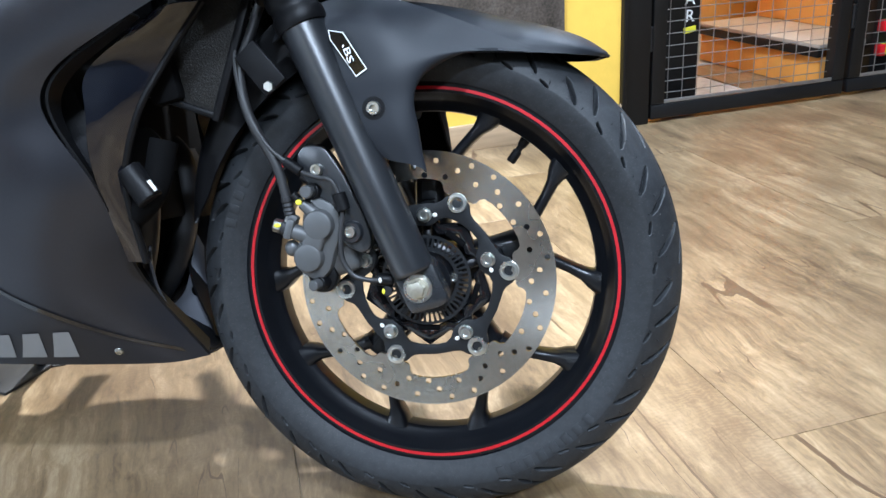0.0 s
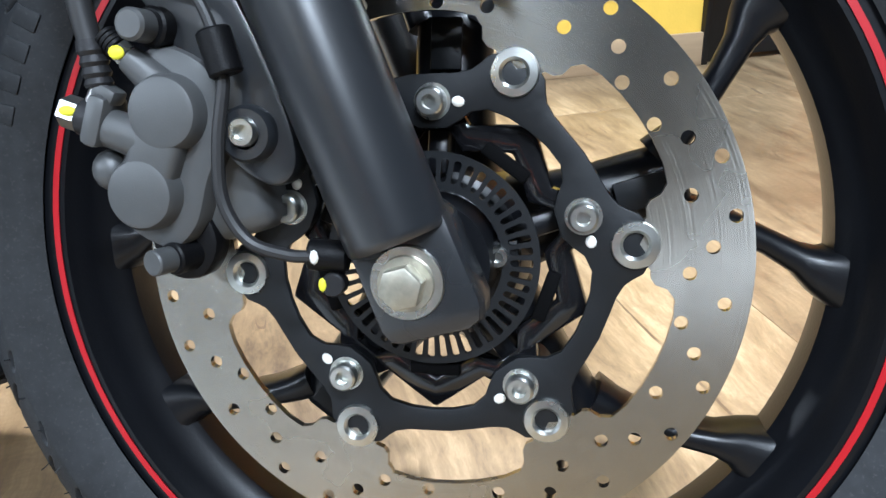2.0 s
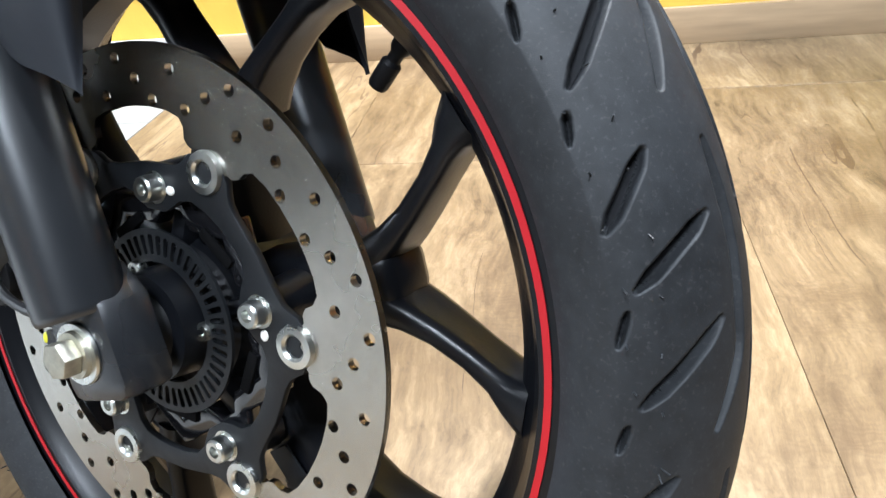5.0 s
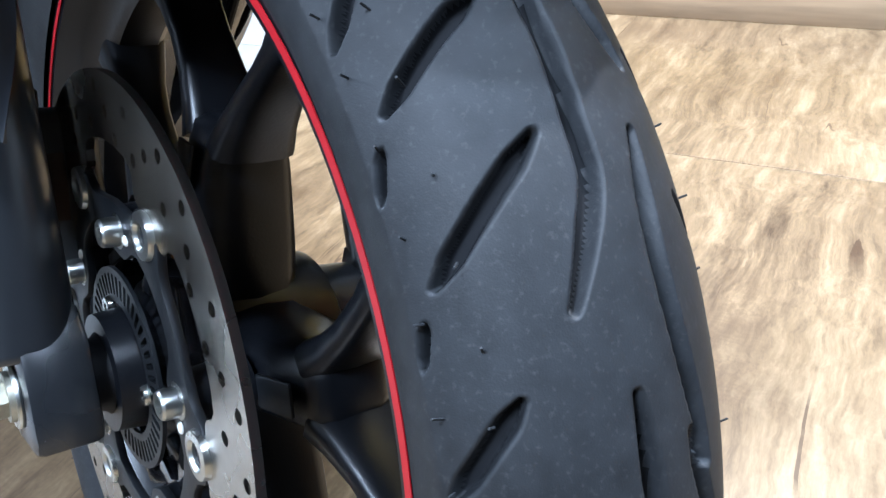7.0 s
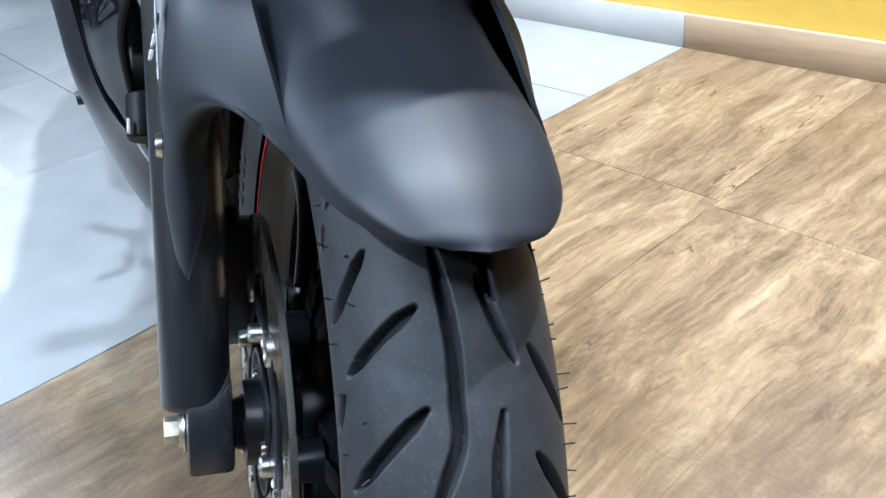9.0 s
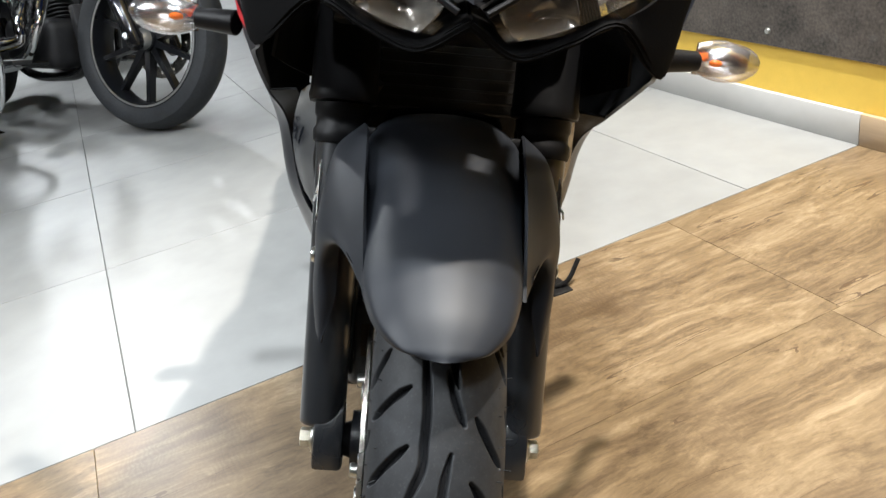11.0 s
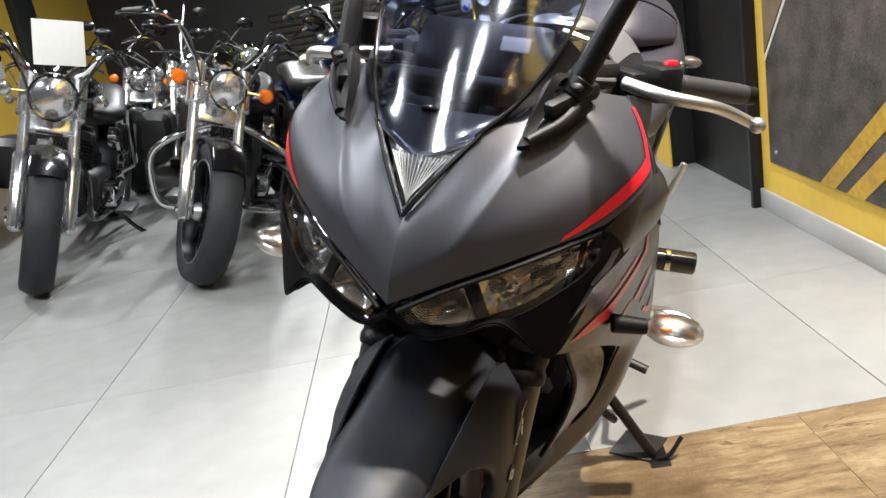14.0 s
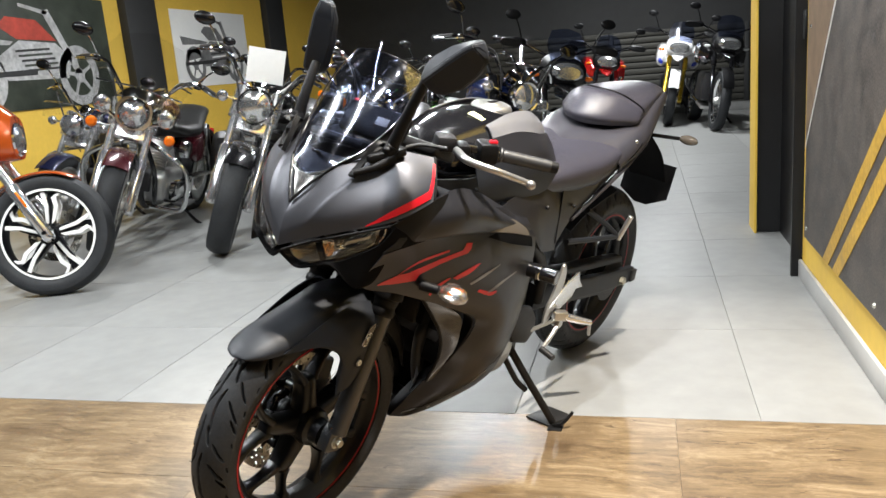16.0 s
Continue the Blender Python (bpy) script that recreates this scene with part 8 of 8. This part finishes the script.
def adventure(m, label, main, accent, forkm=GOLD, lean=-10, guards=False, cowl=PLASTIC):
    b = thing("adventure_motorcycle", label, "motorcycle", m @ RX(lean), group="motorcycles on show")
    r = 0.335
    plain_wheel(b, 0, r, 0.11, "wire", CHROME, "front_wheel")
    plain_wheel(b, -1.52, 0.32, 0.15, "wire", CHROME, "rear_wheel")
    fd = Vector((-math.sin(math.radians(26)), 0, math.cos(math.radians(26))))
    q = Vector((0, 1, 0)).rotation_difference(fd).to_matrix().to_4x4()
    for s in (-1, 1):
        a = Vector((0.0, s * 0.10, r))
        part("fork_leg", lathe([(0, -0.04), (0.024, -0.04), (0.026, 0.24), (0.020, 0.25), (0.020, 0.40), (0.030, 0.41), (0.030, 0.78), (0, 0.78)], 18, Matrix.Translation(a) @ q), forkm, b, "fork leg")
        part("tank_side", ellipse_loft([((-0.22, s * 0.14, 0.82), 0.03, 0.05), ((-0.32, s * 0.19, 0.84), 0.07, 0.13), ((-0.50, s * 0.20, 0.86), 0.08, 0.14), ((-0.68, s * 0.16, 0.84), 0.05, 0.08)], 18, 2.6), main, b, "tank side panel")
        part("accent", ellipse_loft([((-0.22, s * 0.19, 0.76), 0.015, 0.02), ((-0.36, s * 0.235, 0.80), 0.03, 0.05), ((-0.5, s * 0.24, 0.78), 0.02, 0.03)], 14), accent, b, "coloured panel")
        hb2 = part("handlebar", tube([(-0.33, 0, 1.06), (-0.33, s * 0.10, 1.08), (-0.38, s * 0.30, 1.16), (-0.45, s * 0.42, 1.15)], 0.012, 10, 5), GLOSS, b, "handlebar")
        part("hand_guard", ellipse_loft([((-0.30, s * 0.36, 1.15), 0.10, 0.035), ((-0.28, s * 0.38, 1.14), 0.09, 0.03)], 16, 3), PLASTIC, hb2, "black hand guard")
        mm = part("mirror", tube([(-0.36, s * 0.28, 1.16), (-0.33, s * 0.33, 1.28), (-0.33, s * 0.36, 1.33)], 0.006, 8, 4), PLASTIC, b, "mirror")
        part("mirror_head", ball((-0.33, s * 0.38, 1.35), 0.055, 14, (0.3, 1.1, 0.7)), PLASTIC, mm)
        part("indicator", ball((-0.14, s * 0.21, 0.92), 0.03, 12, (0.8, 1.2, 0.6)), P_WHITE if guards else AMBER, b, "indicator")
    part("beak", ellipse_loft([((0.16, 0, 0.80), 0.012, 0.008), ((0.10, 0, 0.82), 0.05, 0.016), ((-0.02, 0, 0.86), 0.085, 0.022), ((-0.14, 0, 0.88), 0.10, 0.03)], 18, 2.6), main, b, "painted beak")
    part("nose", ellipse_loft([((0.02, 0, 0.93), 0.10, 0.05), ((-0.04, 0, 0.95), 0.16, 0.11), ((-0.18, 0, 0.97), 0.17, 0.13)], 20, 2.4), cowl, b, "front cowl")
    h = part("headlight", ellipse_loft([((0.045, 0, 0.945), 0.085, 0.045), ((0.005, 0, 0.95), 0.12, 0.07)], 20, 2.4), HLAMP, b, "double headlight")
    g = part("windscreen", sheet([[(-0.02, -0.13, 1.02), (0.0, 0, 1.03), (-0.02, 0.13, 1.02)], [(-0.10, -0.15, 1.14), (-0.07, 0, 1.16), (-0.10, 0.15, 1.14)], [(-0.17, -0.11, 1.25), (-0.15, 0, 1.27), (-0.17, 0.11, 1.25)]], 0.003, 12, 12), SCREEN, b, "clear windscreen")
    g.visible_shadow = False
    part("front_fender", sheet([[(r * 1.1 * math.cos(t), y * 0.06, r + r * 1.1 * math.sin(t) - 0.01 * abs(y)) for y in (-1, 0, 1)] for t in [math.radians(25 + 13 * k) for k in range(8)]], 0.004, 8, 16, inward=(0, 0, r)), main if not guards else PLASTIC, b, "front mudguard")
    part("engine", box(0.42, 0.30, 0.34, TR(-0.62, 0, 0.47), 0.05), ALU_D, b, "dark engine")
    part("skid_plate", box(0.36, 0.26, 0.03, TR(-0.58, 0, 0.25) @ RY(8), 0.01), ALU, b)
    part("header_pipe", tube([(-0.40, 0.04, 0.55), (-0.32, 0.04, 0.42), (-0.42, 0.04, 0.27), (-0.8, -0.05, 0.25), (-1.2, -0.16, 0.40), (-1.5, -0.18, 0.55)], 0.024, 12, 5), CHROME, b, "exhaust pipe")
    part("seat", ellipse_loft([((-0.70, 0, 0.85), 0.08, 0.05), ((-0.9, 0, 0.83), 0.13, 0.05), ((-1.15, 0, 0.90), 0.13, 0.05), ((-1.45, 0, 0.93), 0.09, 0.04)], 20, 2.6), LEATHER, b, "dark seat")
    part("tail", ellipse_loft([((-1.1, 0, 0.84), 0.12, 0.05), ((-1.4, 0, 0.88), 0.09, 0.05), ((-1.62, 0, 0.90), 0.04, 0.02)], 18, 3), main, b, "tail unit")
    part("swingarm", box(0.62, 0.24, 0.06, TR(-1.18, 0, 0.37) @ RY(-6), 0.015), ALU_D, b)
    part("side_stand", tube([(-0.75, 0.15, 0.28), (-0.80, 0.30, 0.10), (-0.81, 0.34, 0.07)], 0.012, 10, 4), PLASTIC, b, "side stand")
    part("stand_foot", box(0.08, 0.05, 0.012, TR(-0.81, 0.35, 0.06), 0.004), PLASTIC, b)
    return b


def spot(x, y, heading):
    return TR(x, y, 0) @ RZ(heading)


cruiser(spot(-1.99, -2.36, 112), "orange custom motorcycle with black and white spoked wheel", tank=P_ORANGE, wheel=("swirl", RIM), chrome_fork=True, fairing_nose=P_ORANGE, reflector=True, r=0.335, lamp=0.09, fender_from=62)
cruiser(spot(-2.91, -2.72, 14) @ Matrix.Scale(1.10, 4), "maroon touring cruiser with chrome crash bar and spot lamps", tank=P_MAROON, wheel=("five", ALU), guard=True, spots=True, screen=True, bags=True, fender=P_MAROON, fender_from=52, amber=True, steer=16)
cruiser(spot(-2.90, -1.83, 9) @ Matrix.Scale(1.09, 4), "black cruiser with chrome fork and a white price sheet", tank=P_BLACK, wheel=("five", RIM), paper=True, lamp=0.10, guard=False, bags=True, bar="wide", tw=0.14, steer=16)
cruiser(spot(-2.56, -0.93, 3), "black cruiser with silver fork, crash bar and saddlebags", tank=P_BLACK, wheel=("ten", RIM), guard=True, bags=True, lamp=0.085, tw=0.14, r=0.32, amber=True, steer=24)
cruiser(spot(-2.74, -0.02, 28), "dark blue cruiser with black fork and black ten spoke wheel", tank=P_BLUE, wheel=("ten", RIM), chrome_fork=False, reflector=True, fender=P_NAVY, r=0.35, tw=0.135, black_lamp=True, fender_from=78, steer=16)
cruiser(spot(-3.5, -3.6, 10), "navy cruiser parked behind the touring bike", tank=P_NAVY, wheel=("five", ALU), guard=True, screen=True, bags=True)
cruiser(spot(-4.9, -2.75, 10), "black cruiser with tall handlebar in the second row", tank=P_BLACK, wheel=("five", RIM), bar="high", black_lamp=True, chrome_fork=False)
cruiser(spot(-5.35, -2.12, 12), "black cruiser with saddlebags squeezed into the second row", tank=P_BLACK, wheel=("five", RIM), bags=True, guard=True, amber=True)
cruiser(spot(-6.4, -3.3, 14), "dark maroon cruiser near the yellow wall", tank=P_MAROON, wheel=("five", RIM), bags=True, chrome_fork=False, black_lamp=True)
cruiser(spot(-6.6, -1.45, 20), "green and black roadster in the second row", tank=P_GREEN, wheel=("five", RIM), chrome_fork=False, black_lamp=True)
cruiser(spot(-4.7, -1.55, 18), "black touring cruiser with clear windscreen in the second row", tank=P_BLACK, wheel=("five", RIM), screen=True, guard=True)
cruiser(spot(-4.75, -0.35, 16), "dark blue roadster in the second row", tank=P_BLUE, wheel=("ten", RIM), chrome_fork=False, black_lamp=True)
adventure(spot(-4.4, 0.10, 22), "black motorcycle with red side panels behind the blue cruiser", P_BLACK, P_RED, GLOSS)
adventure(spot(-8.4, 0.22, 8), "red adventure motorcycle near the back wall", P_RED, P_GREY, GLOSS)
cruiser(spot(-7.4, -0.7, 4), "grey roadster near the back wall", tank=P_GREY, wheel=("five", RIM), chrome_fork=False, black_lamp=True, screen=True)
adventure(spot(-9.95, 1.10, -2) @ Matrix.Scale(1.1, 4), "white and blue adventure motorcycle with gold fork", P_WHITE, BLUEV, GOLD, cowl=P_WHITE)
adventure(spot(-8.88, 1.64, 6) @ Matrix.Scale(1.1, 4), "black adventure motorcycle with tall windscreen", P_BLACK, P_GREY, GLOSS, guards=True)

# ---- floor pieces: porcelain tiles and wood-look planks ----
def floor_piece(w, d, name, material):
    bm = bmesh.new()
    c, t = 0.0006, 0.007
    lo = [bm.verts.new((x, y, -t)) for x, y in ((-w / 2, -d / 2), (w / 2, -d / 2), (w / 2, d / 2), (-w / 2, d / 2))]
    up = [bm.verts.new((x, y, -c)) for x, y in ((-w / 2, -d / 2), (w / 2, -d / 2), (w / 2, d / 2), (-w / 2, d / 2))]
    tp = [bm.verts.new((x, y, 0)) for x, y in ((-w / 2 + c, -d / 2 + c), (w / 2 - c, -d / 2 + c), (w / 2 - c, d / 2 - c), (-w / 2 + c, d / 2 - c))]
    for a, b in ((lo, up), (up, tp)):
        for i in range(4):
            bm.faces.new((a[i], a[(i + 1) % 4], b[(i + 1) % 4], b[i]))
    bm.faces.new(tp)
    return finish(bm, name, material, 20)


TW, TD = 0.752, 0.712
tile_mesh = floor_piece(TW - 0.0025, TD - 0.0025, "tile", TILE)
first = floor_piece(0.79 - 0.0025, TD - 0.0025, "tile", TILE)
for j in range(-6, 5):
    yc = -0.327 + (j + 0.5) * TD
    o = new("tile", first)
    o.parent, o.location = floor, (EDGE_X - 0.395, yc, 0)
    for i in range(15):
        o = new("tile", tile_mesh)
        o.parent, o.location = floor, (EDGE_X - 0.79 - (i + 0.5) * TW, yc, 0)
PW, PD = 0.63, 1.26
cols = [(-0.669, -0.2)] + [(-0.2 + k * PW, -0.2 + (k + 1) * PW) for k in range(9)]
shared = {}
for k, (x0, x1) in enumerate(cols):
    w = round(x1 - x0, 4)
    if w not in shared:
        shared[w] = floor_piece(w - 0.0006, PD - 0.0006, "plank", WOOD)
    start = (0.86, 0.84, 1.15, 0.5, 1.0)[k % 5]
    for j in range(-5, 2):
        o = new("plank", shared[w])
        o.parent, o.location = floor, ((x0 + x1) / 2, start + (j - 0.5) * PD + 0.0, 0)
